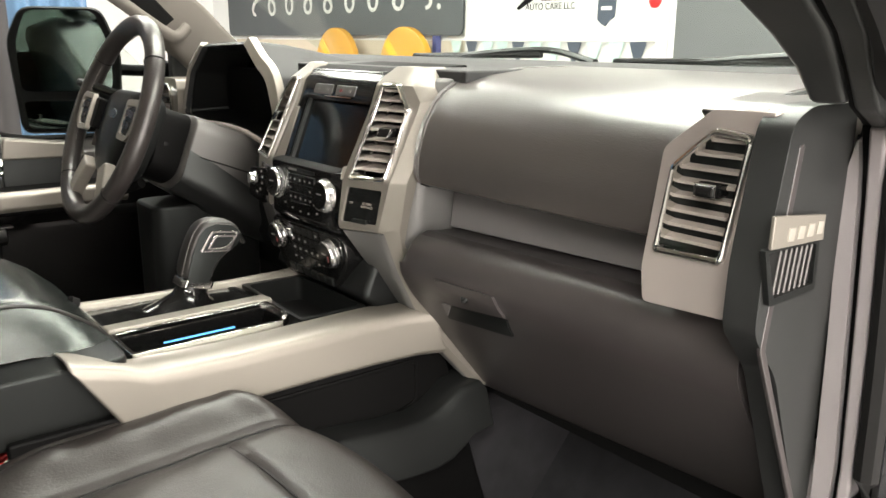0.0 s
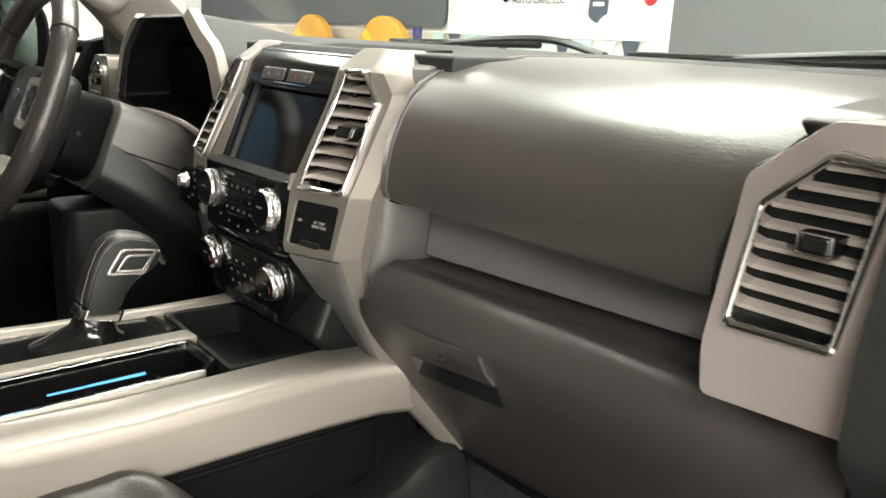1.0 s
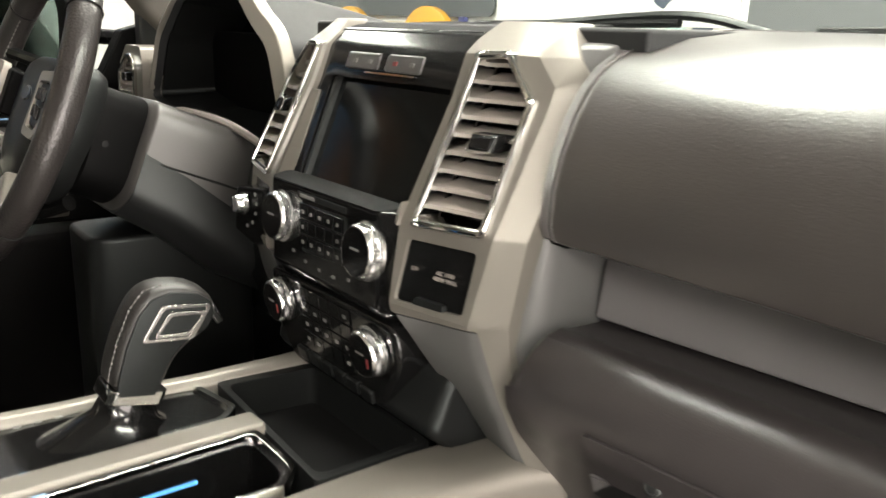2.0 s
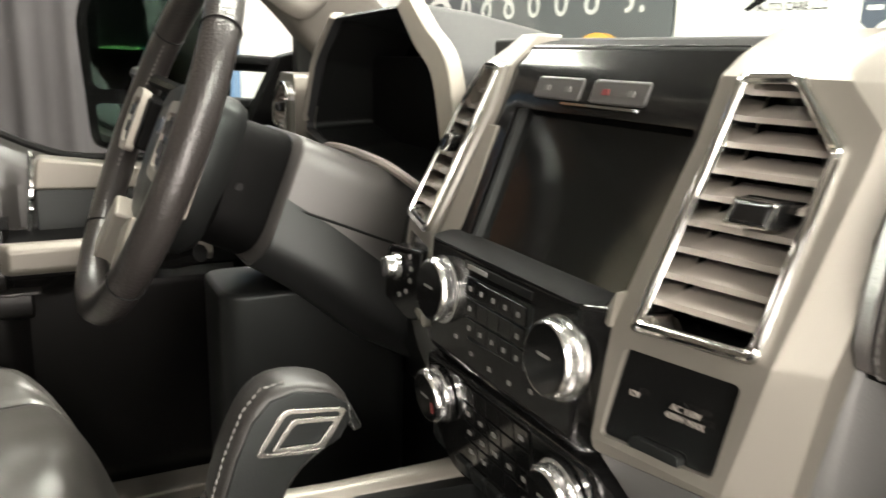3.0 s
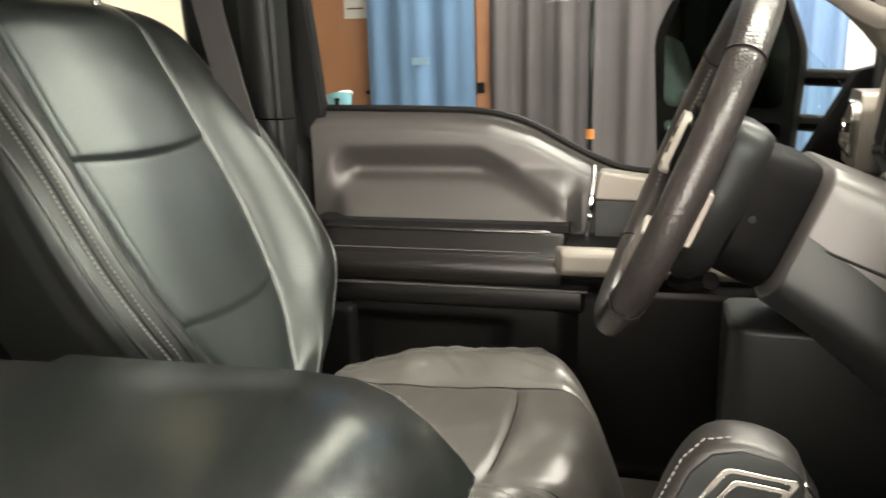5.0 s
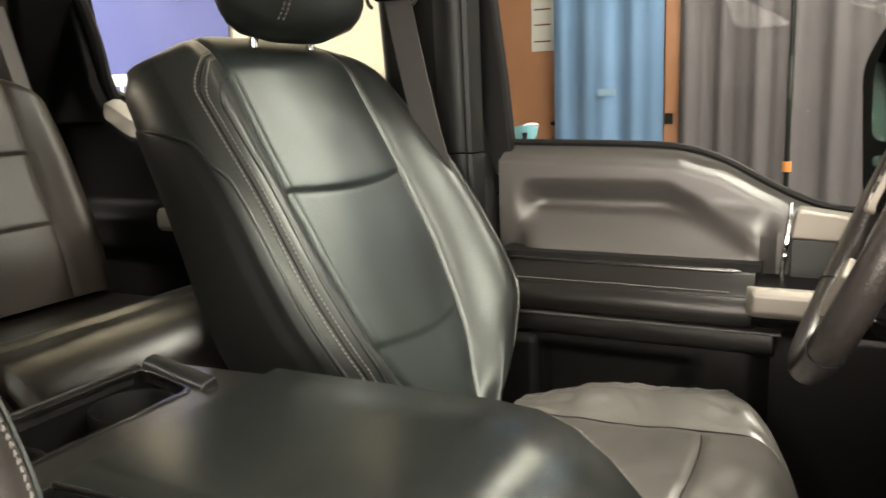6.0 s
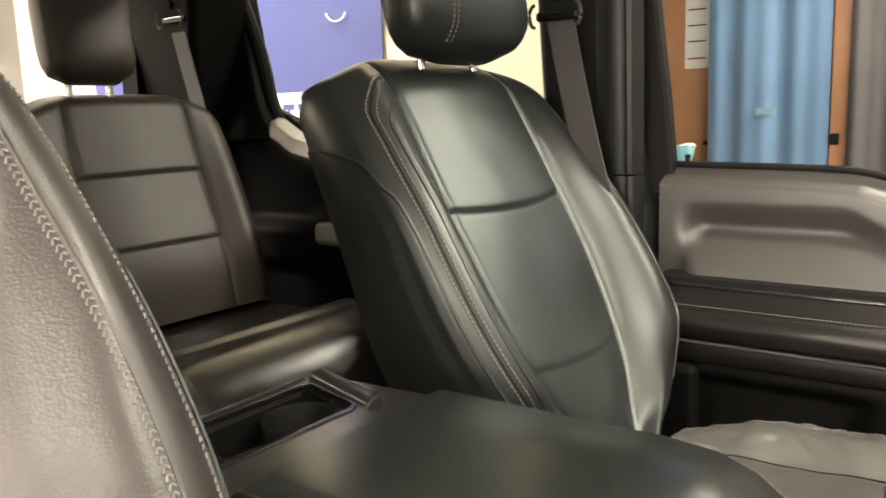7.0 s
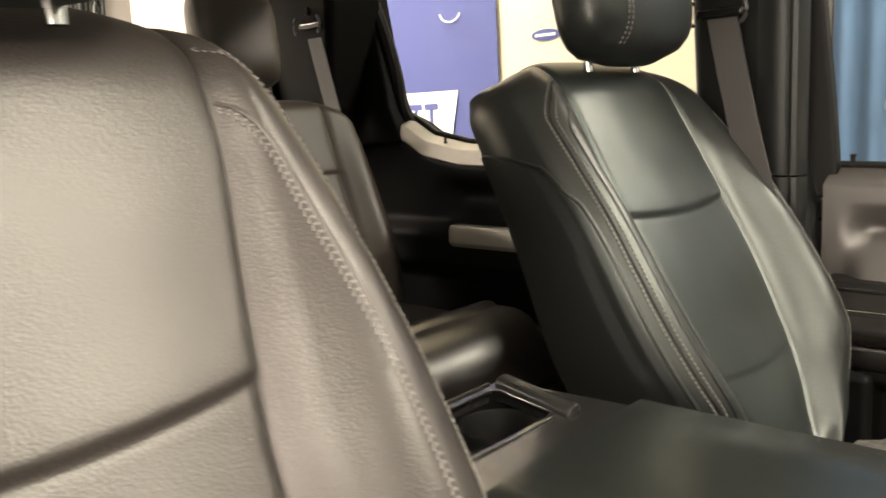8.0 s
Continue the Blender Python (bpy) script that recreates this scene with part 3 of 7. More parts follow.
glove = [(0.16, 0.5545), (0.10, 0.5550), (0.072, 0.5565), (0.068, 0.558), (0.062, 0.5585), (0.050, 0.555), (0.038, 0.546), (0.030, 0.533), (0.028, 0.518), (0.031, 0.500), (0.045, 0.475), (0.16, 0.320), (0.175, 0.305), (0.20, 0.305), (0.24, 0.33), (0.24, 0.5)]
glove_y = lambda v: interp([(0.320, 0.16), (0.475, 0.045), (0.500, 0.031), (0.518, 0.028)], v)
glove_back = lambda x: max(0.0, x - 0.21) * 0.045


def glove_shape(x, y, z):
    """The lid sets back a little towards the door; its upper inner corner is cut away."""
    return (x, y + glove_back(x), z + 0.010 * max(0.0, x - 0.21) - (0.020 * (1 - ease((x - 0.196) / 0.017)) if z > 0.53 else 0.0))


gb = part("glove_box", sweep_x(glove, [0.1965, 0.199, 0.203, 0.208, 0.213, 0.30, 0.45, 0.60, 0.676, 0.682], shape=glove_shape), DASHPL, dash, "black glove box lid with rolled upper edge", bevel=0.004)
on_glove = lambda u, v, d: (u, glove_y(v) + glove_back(u) - 0.0015 + d, v)
GC = [0.446 + 0.006 * k for k in range(11)]
part("latch_plate", plate(round_poly([(0.284, 0.4765), (0.387, 0.4875), (0.374, 0.5135), (0.2685, 0.5105)], 0.003), lambda u, v, d: on_glove(u, v, d - 0.0020), 0.004, cuts=GC), DASHPL, gb, bevel=0.0008)
part("latch_recess", plate(round_poly([(0.253, 0.4455), (0.380, 0.4575), (0.387, 0.4850), (0.287, 0.4745), (0.266, 0.4745)], 0.003), lambda u, v, d: on_glove(u, v, d), 0.003, cuts=GC), PLASTIC, gb)
part("latch_paddle", loft([[on_glove(0.266, 0.4745, -0.0016), on_glove(0.284, 0.476, -0.0016), on_glove(0.258, 0.452, -0.0016)], [on_glove(0.266, 0.4745, 0.002), on_glove(0.284, 0.476, 0.002), on_glove(0.258, 0.452, 0.002)]]), DASHGREY, gb, "pale finger notch", smooth=False)
part("lock", lathe([(0.0001, 0.0), (0.0062, 0.0), (0.0066, 0.003), (0.0045, 0.0045), (0.0040, 0.0035), (0.0001, 0.0035)], Matrix.Translation(on_glove(0.324, 0.497, 0.0)) @ pose(0, 0, 0, 62, 0, 0), 20), GREYPL, gb, "satin key lock")
part("knee_panel", sweep_x([(0.17, 0.302), (0.30, 0.27), (0.34, 0.30), (0.2, 0.32)], [0.23, 0.70]), PLASTIC_D, dash)
# dashboard end by the door opening
part("end_cap", plate(round_poly([(0.000, 0.575), (0.002, 0.63), (0.024, 0.742), (0.05, 0.754), (0.125, 0.754), (0.125, 0.30), (0.12, 0.34), (0.040, 0.53)], 0.012), lambda u, v, d: (0.722 - d, u, v), 0.03), GREYPL, dash, bevel=0.004)
part("end_trim", plate(round_poly([(0.010, 0.56), (0.036, 0.725), (0.044, 0.725), (0.018, 0.56), (0.115, 0.36), (0.107, 0.36)], 0.004), lambda u, v, d: (0.7228 - d, u, v), 0.004), DASHPL, dash, bevel=0.0012)


def badge():
    """The silver model plate with its slotted grille on the dashboard end; the lettering is reduced to bars."""
    b = part("model_badge", plate(round_poly([(-0.009, 0.6485), (-0.008, 0.675), (0.070, 0.667), (0.070, 0.6455)], 0.0015), lambda u, v, d: (0.731 - d, u + 0.004, v), 0.0035), SILVER, dash, "satin silver plate", bevel=0.0015)
    for k in range(4):
        part("raised_bar", plate([(u + 0.0145 * k, v) for u, v in ((0.012, 0.6525), (0.0135, 0.6630), (0.0225, 0.6622), (0.0210, 0.6517))], lambda u, v, d: (0.7322 - d, u + 0.004, v), 0.002), SILVERP, b, bevel=0.0005)
    go = [(0.0035, 0.600), (-0.0115, 0.648), (0.071, 0.6455), (0.073, 0.602)]
    gi = [(0.0085, 0.6065), (-0.0055, 0.645), (0.0665, 0.6425), (0.0680, 0.608)]
    g = part("side_grille", plate(round_poly(go, 0.003), lambda u, v, d: (0.7275 - d, u + 0.004, v), 0.005, holes=[round_poly(gi, 0.002)]), PLASTIC, dash, bevel=0.0015)
    part("grille_back", plate(round_poly(gi, 0.002), lambda u, v, d: (0.7232 - d, u + 0.004, v), 0.0006), RUBBER, g)
    for k in range(7):
        y = 0.0145 + k * 0.0080
        part("grille_slat", loft([[(0.7248, y - 0.0007, z), (0.7258, y - 0.0003, z), (0.7258, y + 0.0004, z), (0.7248, y + 0.0008, z)] if i == 0 else [(0.7248, y + 0.0051, z), (0.7258, y + 0.0055, z), (0.7258, y + 0.0062, z), (0.7248, y + 0.0066, z)] for i, z in ((0, 0.6072), (1, 0.6435))]), DASHGREY, g)


badge()


def air_vent(parent, hole, place, slats, chrome=0.0055, depth=0.035, tab_at=0.5, name="air_vent", mirror=False):
    """A slatted outlet inside a hole of a trim panel: chrome frame, dark box, slats, vertical fins behind and a knob."""
    us, vs = [p[0] for p in hole], [p[1] for p in hole]
    u0, u1, v0, v1 = min(us), max(us), min(vs), max(vs)
    c = ((u0 + u1) / 2, (v0 + v1) / 2)
    inner = [(c[0] + (u - c[0]) * (1 - 2 * chrome / (u1 - u0)), c[1] + (v - c[1]) * (1 - 2 * chrome / (v1 - v0))) for u, v in hole]
    fr = part(name, plate(hole, lambda u, v, d: place(u, v, d - 0.0045), 0.018, holes=[inner], cuts=CUTS), CHROME, parent, "chrome-framed air outlet", bevel=0.0022, segs=3)
    c2 = [(c[0] + (u - c[0]) * (1 - chrome / (u1 - u0)), c[1] + (v - c[1]) * (1 - chrome / (v1 - v0))) for u, v in hole]
    part("vent_ring", tube([place(u, v, -0.0040) for u, v in c2], 0.0024, n=8, closed=True), CHROME, fr, "bright chrome ring")
    part("vent_box", plate(hole, lambda u, v, d: place(u, v, d + depth), 0.004, cuts=CUTS), RUBBER, fr)

    def edges_at(v):
        xs = []
        for (a, b), (p, q) in zip(inner, inner[1:] + inner[:1]):
            if (b - v) * (q - v) < 0:
                xs.append(a + (p - a) * (v - b) / (q - b))
        return (min(xs), max(xs)) if len(xs) > 1 else None
    for k in range(slats):
        v = v0 + chrome + (v1 - v0 - 2 * chrome) * (k + 0.6) / slats
        e = edges_at(v)
        if not e:
            continue
        sec = [(0.0, -0.0012), (0.0, 0.0016), (0.003, 0.0024), (0.018, 0.0070), (0.018, 0.0046), (0.004, -0.0008)]
        bm = loft([[place(x, v + h, 0.003 + dd) for dd, h in sec] for x in (e[0], e[1])])
        part("slat", bm, SLAT, fr)
    for k in range(4):
        u = u0 + (u1 - u0) * (k + 1) / 5
        lo, hi = v0 + 0.006, v1 - 0.012
        bm = loft([[place(u - 0.001, v, 0.022), place(u + 0.001, v, 0.022), place(u + 0.001, v, 0.034), place(u - 0.001, v, 0.034)] for v in (lo, hi)])
        part("fin", bm, PLASTIC, fr)
    vt = v0 + (v1 - v0) * tab_at
    e = edges_at(vt)
    ut = e[0] + (e[1] - e[0]) * (0.62 if not mirror else 0.4)
    bm = loft([[place(ut - w, vt - h, d), place(ut + w, vt - h, d), place(ut + w, vt + h, d), place(ut - w, vt + h, d)] for w, h, d in ((0.011, 0.005, 0.010), (0.0115, 0.0065, -0.002), (0.0105, 0.006, -0.010), (0.007, 0.004, -0.013))])
    kn = part("vent_knob", bm, GLOSSBLK, fr, "glossy tab", bevel=0.002)
    ring = [place(ut + w, vt + h, -0.0105) for w, h in ((-0.010, -0.0055), (0.010, -0.0055), (0.010, 0.0055), (-0.010, 0.0055))]
    part("knob_edge", tube(ring, 0.0009, n=6, closed=True), CHROME, kn)
    return fr


# passenger outer outlet
PV = lambda u, v, d: (u, 0.024 + d + (0.62 - v) * -0.02 + max(0, u - 0.67) * 0.15 + 1.1 * max(0.0, u - 0.686 - 0.09 * (v - 0.572)), v)
hole = round_poly([(0.604, 0.618), (0.674, 0.620), (0.690, 0.730), (0.656, 0.733), (0.616, 0.698)], 0.005)
outer = round_poly([(0.594, 0.568), (0.694, 0.572), (0.704, 0.60), (0.717, 0.748), (0.650, 0.748), (0.604, 0.712), (0.590, 0.600)], 0.006)
pvp = part("outer_vent_panel", plate(outer, PV, 0.10, holes=[hole], slants=[((0.686, 0.572), (0.7022, 0.752))]), LITSILVER, dash, "satin silver surround", bevel=0.0035, segs=3, angle=24)
air_vent(pvp, hole, PV, 8, tab_at=0.55)
part("vent_gasket", plate(round_poly([(0.588, 0.60), (0.600, 0.716), (0.648, 0.742), (0.716, 0.742), (0.70, 0.60)], 0.006), lambda u, v, d: (u, 0.036 + d, v), 0.06), PLASTIC, dash, bevel=0.003)

# ---- centre stack
stack = thing("centre_stack", (0, 0.05, 0.4), "centre stack with dark touchscreen, knobs and silver trim pillars", "centre stack")
part("stack_body", sweep_x([(0.12, 0.750), (0.095, 0.70), (0.055, 0.62), (0.04, 0.56), (0.07, 0.45), (0.15, 0.36), (0.2, 0.36), (0.2, 0.75)], [-0.150, 0.150]), PLASTIC_D, stack)
part("cover_bridge", box(-0.225, 0.225, 0.115, 0.26, 0.735, 0.7635), SOFTPL, stack, bevel=0.004)
part("upper_cover", sweep_x([(0.078, 0.748), (0.080, 0.7560), (0.10, 0.761), (0.21, 0.767), (0.21, 0.75), (0.10, 0.74)], [-0.115, 0.115]), PLASTIC_D, stack, bevel=0.003)
for side in (1, -1):
    S = lambda pts: [(u if side > 0 else -0.010 - u, v) for u, v in pts]
    hole = round_poly(S([(0.113, 0.619), (0.178, 0.621), (0.173, 0.713), (0.140, 0.745), (0.111, 0.744)]), 0.004)
    outl = round_poly(S([(0.100, 0.549), (0.099, 0.60), (0.098, 0.752), (0.106, 0.766), (0.156, 0.766), (0.199, 0.728), (0.1995, 0.62), (0.1945, 0.560), (0.1925, 0.525), (0.2185, 0.312), (0.2095, 0.314), (0.184, 0.50), (0.178, 0.554)]), 0.003)
    pocket = round_poly(S([(0.104, 0.560), (0.168, 0.563), (0.172, 0.609), (0.109, 0.608)]), 0.004)
    half = lambda a: (a - 0.005) if side > 0 else (-0.005 - a)
    folds = [((half(a), z), (half(b), y)) for (z, a), (y, b) in zip(RIDGE, RIDGE[1:])] + [((half(0.188), 0.722), (half(0.152), 0.757)), ((half(0.104), 0.40), (half(0.104), 0.70))]
    pil = part("trim_pillar", plate(outl, on_stack, 0.022, holes=[hole, pocket], cuts=CUTS, slants=folds), SILVER, stack, "satin silver pillar", bevel=0.003, segs=3, angle=24)
    air_vent(pil, hole, on_stack, 9, tab_at=0.5, mirror=side < 0)
    pp = part("socket_panel" if side > 0 else "switch_panel", plate(pocket, lambda u, v, d: on_stack(u, v, d + 0.003), 0.01, cuts=CUTS), GLOSSBLK, pil, "black flap panel", bevel=0.002)
    part("panel_lip", plate(round_poly(S([(0.122, 0.5615), (0.152, 0.5615), (0.150, 0.567), (0.124, 0.567)]), 0.002), lambda u, v, d: on_stack(u, v, d - 0.001), 0.005), PLASTIC, pp, bevel=0.001)
    part("side_cheek", loft([[(side * x, y + e, z) for y, z in ((0.046, 0.62), (0.079, 0.715), (0.105, 0.752), (0.26, 0.762), (0.26, 0.33), (0.165, 0.33), (0.070, 0.46), (0.036, 0.54))] for x, e in ((0.150, 0.0), (0.186, 0.0), (0.199, 0.006), (0.2065, 0.022))]), CHEEKM, stack, "matte grey side of the centre stack", bevel=0.006, segs=3)
    low = round_poly(S([(0.1005, 0.547), (0.1775, 0.552), (0.1835, 0.50), (0.209, 0.315), (0.205, 0.317), (0.157, 0.428), (0.132, 0.428), (0.108, 0.53)]), 0.003)
    part("lower_cheek", plate(low, lambda u, v, d: (lambda p: (p[0], p[1] + 0.002 + 0.45 * ease((0.56 - v) / 0.14) * max(0.0, interp([(0.315, 0.209), (0.50, 0.1835), (0.552, 0.1775)], v) - abs(u + 0.005) + 0.005), p[2]))(on_stack(u, v, d)), 0.020, cuts=[0.325 + 0.012 * k for k in range(19)], across=[side * (0.105 + 0.008 * k) - (0.010 if side < 0 else 0.0) for k in range(13)]), CHEEKM, stack, "dark grey lower cheek", bevel=0.002, angle=62)


SWP = lambda u, v, d: (u, -0.001 + (u + 0.12) * 0.10 + d, v)
swp = part("lamp_switch_panel", plate(round_poly([(-0.122, 0.605), (-0.119, 0.552), (-0.140, 0.546), (-0.178, 0.556), (-0.172, 0.601)], 0.005), SWP, 0.035), GLOSSBLK, stack, "black switch panel", bevel=0.002)
SWM = Matrix.Translation(SWP(-0.156, 0.586, 0.0)) @ pose(0, 0, 0, 90, 0, -6)
part("lamp_switch", lathe([(0.0112, 0.0), (0.0112, 0.003), (0.0090, 0.0035), (0.0086, 0.0095), (0.0078, 0.0105), (0.0001, 0.0105)], SWM, 24), KNOBM, swp, "satin chrome rotary switch")
part("switch_grip", obox(SWM @ pose(0, 0, 0.0115), 0.0035, 0.0150, 0.004), GLOSSBLK, stack, bevel=0.001)
for u, v in ((-0.136, 0.598), (-0.134, 0.589), (-0.136, 0.579), (-0.142, 0.569), (-0.152, 0.564)):
    part("switch_key", lathe([(0.0020, 0.0), (0.0018, 0.0010), (0.0001, 0.0012)], Matrix.Translation(SWP(u, v, -0.0002)) @ pose(0, 0, 0, 90, 0, -6), 10), THREAD, swp)


def text(body, size, m, material, parent, name="lettering", depth=0.0004):
    cu = bpy.data.curves.new(name, "FONT")
    cu.body, cu.size, cu.extrude = body, size, depth
    cu.align_x, cu.align_y = "CENTER", "CENTER"
    tmp = bpy.data.objects.new(name, cu)
    scene.collection.objects.link(tmp)
    bpy.context.view_layer.update()
    me = bpy.data.meshes.new_from_object(tmp.evaluated_get(bpy.context.evaluated_depsgraph_get()))
    bpy.data.objects.remove(tmp)
    me.materials.clear()
    me.materials.append(material)
    ob = new(name, me)
    ob.matrix_world = m
    if parent is not None:
        ob.parent = parent
        ob.matrix_parent_inverse = parent.matrix_world.inverted()
    return ob


def stack_pose(x, z, off=0.0):
    """The pose of something lying on the stack's face, looking out at the seats."""
    y0, y1 = interp(YF, z - 0.008), interp(YF, z + 0.008)
    lean = math.degrees(math.atan2(y1 - y0, 0.016))
    return pose(x, interp(YF, z) - off, z, 90 - lean, 0, 12 if x > 0.1 else 0)


text("12V", 0.0042, stack_pose(0.121, 0.588, -0.0035), SLAT, stack)
text("AC 110V\n400W MAX", 0.0044, stack_pose(0.150, 0.587, -0.0095), SLAT, stack)
# screen panel
panel = part("screen_panel", plate(round_poly([(-0.104, 0.600), (-0.108, 0.7575), (0.098, 0.7575), (0.099, 0.600)], 0.003), lambda u, v, d: on_stack(u, v, d + 0.004), 0.03, cuts=CUTS,
                                   holes=[round_poly([(-0.072, 0.626), (-0.089, 0.714), (0.090, 0.714), (0.097, 0.626)], 0.003)]), GLOSSBLK, stack, "gloss black panel", bevel=0.002)
part("touchscreen", plate([(-0.074, 0.622), (-0.091, 0.716), (0.092, 0.716), (0.0985, 0.622)], lambda u, v, d: on_stack(u, v, d + 0.012), 0.01, cuts=CUTS), SCREENM, stack, "dark blank touchscreen")
part("screen_edge", plate([(-0.070, 0.627), (-0.086, 0.713), (-0.0815, 0.713), (-0.0655, 0.627)], lambda u, v, d: on_stack(u, v, d + 0.006), 0.006, cuts=CUTS), GREYPL, panel)
part("panel_wedge", plate([(-0.104, 0.618), (-0.107, 0.700), (-0.098, 0.700), (-0.082, 0.618)], lambda u, v, d: on_stack(u, v, d + 0.001 + (0.10 + u) * 0.2), 0.004, cuts=CUTS), SILVER, panel)
for x0 in (-0.069, -0.006):
    bt = part("hazard_switch", plate(round_poly([(x0, 0.722), (x0, 0.7365), (x0 + 0.052, 0.7365), (x0 + 0.052, 0.722)], 0.003), lambda u, v, d: on_stack(u, v, d + 0.002), 0.008), DOORGREY, panel, bevel=0.0015)
    for k in range(2):
        part("switch_mark", plate([(x0 + 0.012 + k * 0.024, 0.7275), (x0 + 0.012 + k * 0.024, 0.7310), (x0 + 0.018 + k * 0.024, 0.7310), (x0 + 0.018 + k * 0.024, 0.7275)], lambda u, v, d: on_stack(u, v, d + 0.0013), 0.0008), DIMRED if (x0 > -0.05 and k == 0) else THREAD, bt)
part("switch_strip", plate([(-0.034, 0.7195), (-0.034, 0.7210), (0.040, 0.7210), (0.040, 0.7195)], lambda u, v, d: on_stack(u, v, d + 0.002), 0.003), CHROME, panel)
# audio and climate decks
deck = part("audio_deck", loft([[(x, y + e, z) for y, z in ((-0.006, 0.6235), (0.012, 0.6275), (0.03, 0.622), (0.03, 0.54), (0.004, 0.534), (-0.007, 0.546))] for x, e in ((-0.104, 0.012), (-0.092, 0.0), (0.084, 0.0), (0.097, 0.012))]), GLOSSBLK, stack, "gloss black audio controls", bevel=0.003)
part("ledge", loft([[(x, y + e, z) for y, z in ((-0.0065, 0.6242), (0.012, 0.6284), (0.0305, 0.6236), (0.0305, 0.6212), (0.012, 0.6260), (-0.0060, 0.6226))] for x, e in ((-0.096, 0.004), (-0.088, 0.0), (0.080, 0.0), (0.089, 0.008))]), PLASTIC_D, deck, "dark satin ledge")
part("ledge_wedge", loft([[(0.086, 0.006, 0.6165), (0.100, 0.000, 0.6165), (0.100, 0.004, 0.634), (0.088, 0.014, 0.630)], [(0.086, 0.016, 0.6165), (0.100, 0.012, 0.6165), (0.100, 0.016, 0.634), (0.088, 0.022, 0.630)]]), SILVER, deck, "silver corner")
clim = part("climate_deck", plate(round_poly([(-0.112, 0.535), (0.100, 0.535), (0.104, 0.50), (0.070, 0.452), (-0.085, 0.444), (-0.112, 0.48)], 0.014), lambda u, v, d: (u, -0.002 + (0.535 - v) * 0.12 + d, v), 0.05), GLOSSBLK, stack, "black climate controls", bevel=0.006)
part("stack_foot", sweep_x([(0.010, 0.452), (0.045, 0.425), (0.10, 0.42), (0.10, 0.50), (0.03, 0.50)], [-0.13, 0.135]), PLASTIC, stack, bevel=0.01)


def knob(x, z, y, tilt, r, parent, mark):
    m = Matrix.Translation((x, y, z)) @ pose(0, 0, 0, 90 + tilt, 0, 0)
    k = part("control_knob", lathe([(r * 1.12, 0.0), (r * 1.12, 0.003), (r * 1.02, 0.0035), (r * 1.0, 0.006), (r, 0.0105), (r * 0.97, 0.0125), (r * 0.93, 0.0132), (r * 0.91, 0.0128), (0.0001, 0.0128)], m, 36), KNOBM, parent, "satin chrome knob")
    part("knob_face", lathe([(0.0001, 0.0), (r * 0.90, 0.0), (r * 0.90, 0.0005), (0.0001, 0.0005)], m @ Matrix.Translation((0, 0, 0.0130)), 24), GLOSSBLK, k)
    loops = [[m @ Vector(((r + (0.0007 if i % 2 else 0.0)) * math.cos(math.pi * i / 60), (r + (0.0007 if i % 2 else 0.0)) * math.sin(math.pi * i / 60), h)) for i in range(120)] for h in (0.0062, 0.0100)]
    part("knurled_ring", loft(loops), KNOBM, k, smooth=False)
    part("knob_mark", obox(m @ pose(0, r * 0.1, 0.0137), r * 0.55, 0.0016, 0.0005), THREAD, k, smooth=False)
    if mark:
        part("warm_mark", obox(m @ pose(r * 0.55, -r * 0.2, 0.0137), 0.0022, r * 0.42, 0.0005), DIMRED, k, smooth=False)


for x in (-0.070, 0.072):
    knob(x, 0.591, -0.006, -4, 0.0212, deck, False)
for x in (-0.084, 0.071):
    knob(x, 0.507, 0.000, 7, 0.0195, clim, True)
rng = random.Random(4)
BUT = part("button_field", plate(round_poly([(-0.040, 0.609), (0.042, 0.611), (0.042, 0.570), (-0.034, 0.566)], 0.004), lambda u, v, d: (u, -0.0075 + d, v), 0.004), PLASTIC, deck, bevel=0.0008)
for r in range(3):
    for c in range(5):
        x, z = -0.028 + c * 0.0145, 0.603 - r * 0.0135
        bt = part("deck_button", obox(pose(x, -0.0080, z), 0.0136, 0.0022, 0.0122), GLOSSBLK, deck, bevel=0.0006, segs=1)
        if rng.random() < 0.75:
            part("button_mark", obox(pose(x, -0.0097, z), 0.0028, 0.0006, 0.0030), THREAD, bt, smooth=False)
for x, z in ((-0.050, 0.563), (-0.028, 0.558), (-0.004, 0.556), (0.020, 0.556), (0.044, 0.560)):
    part("marking", obox(pose(x, -0.0075, z), 0.0034, 0.0006, 0.0026), THREAD, deck, smooth=False)
for r in range(4):
    for c in range(5):
        x, z = -0.042 + c * 0.0175, 0.523 - r * 0.0145
        y = -0.002 + (0.535 - z) * 0.12
        bt = part("deck_button", obox(pose(x, y, z, 7, 0, 0), 0.0166, 0.0028, 0.0134), GLOSSBLK, clim, bevel=0.0006, segs=1)
        if rng.random() < 0.75:
            part("button_mark", obox(pose(x + 0.001, y - 0.0022, z, 7, 0, 0), 0.0045, 0.0006, 0.0030), THREAD, bt, smooth=False)
for k in range(6):
    part("toggle", obox(pose(-0.058 + k * 0.022, 0.0075, 0.459, 15, 0, 0), 0.019, 0.006, 0.013), PLASTIC, clim, bevel=0.002)
part("disc_slot", obox(pose(0.0, -0.0068, 0.6165), 0.080, 0.002, 0.0050), RUBBER, deck)
part("disc_plate", obox(pose(-0.022, -0.0078, 0.6165), 0.024, 0.002, 0.0028), THREAD, deck)

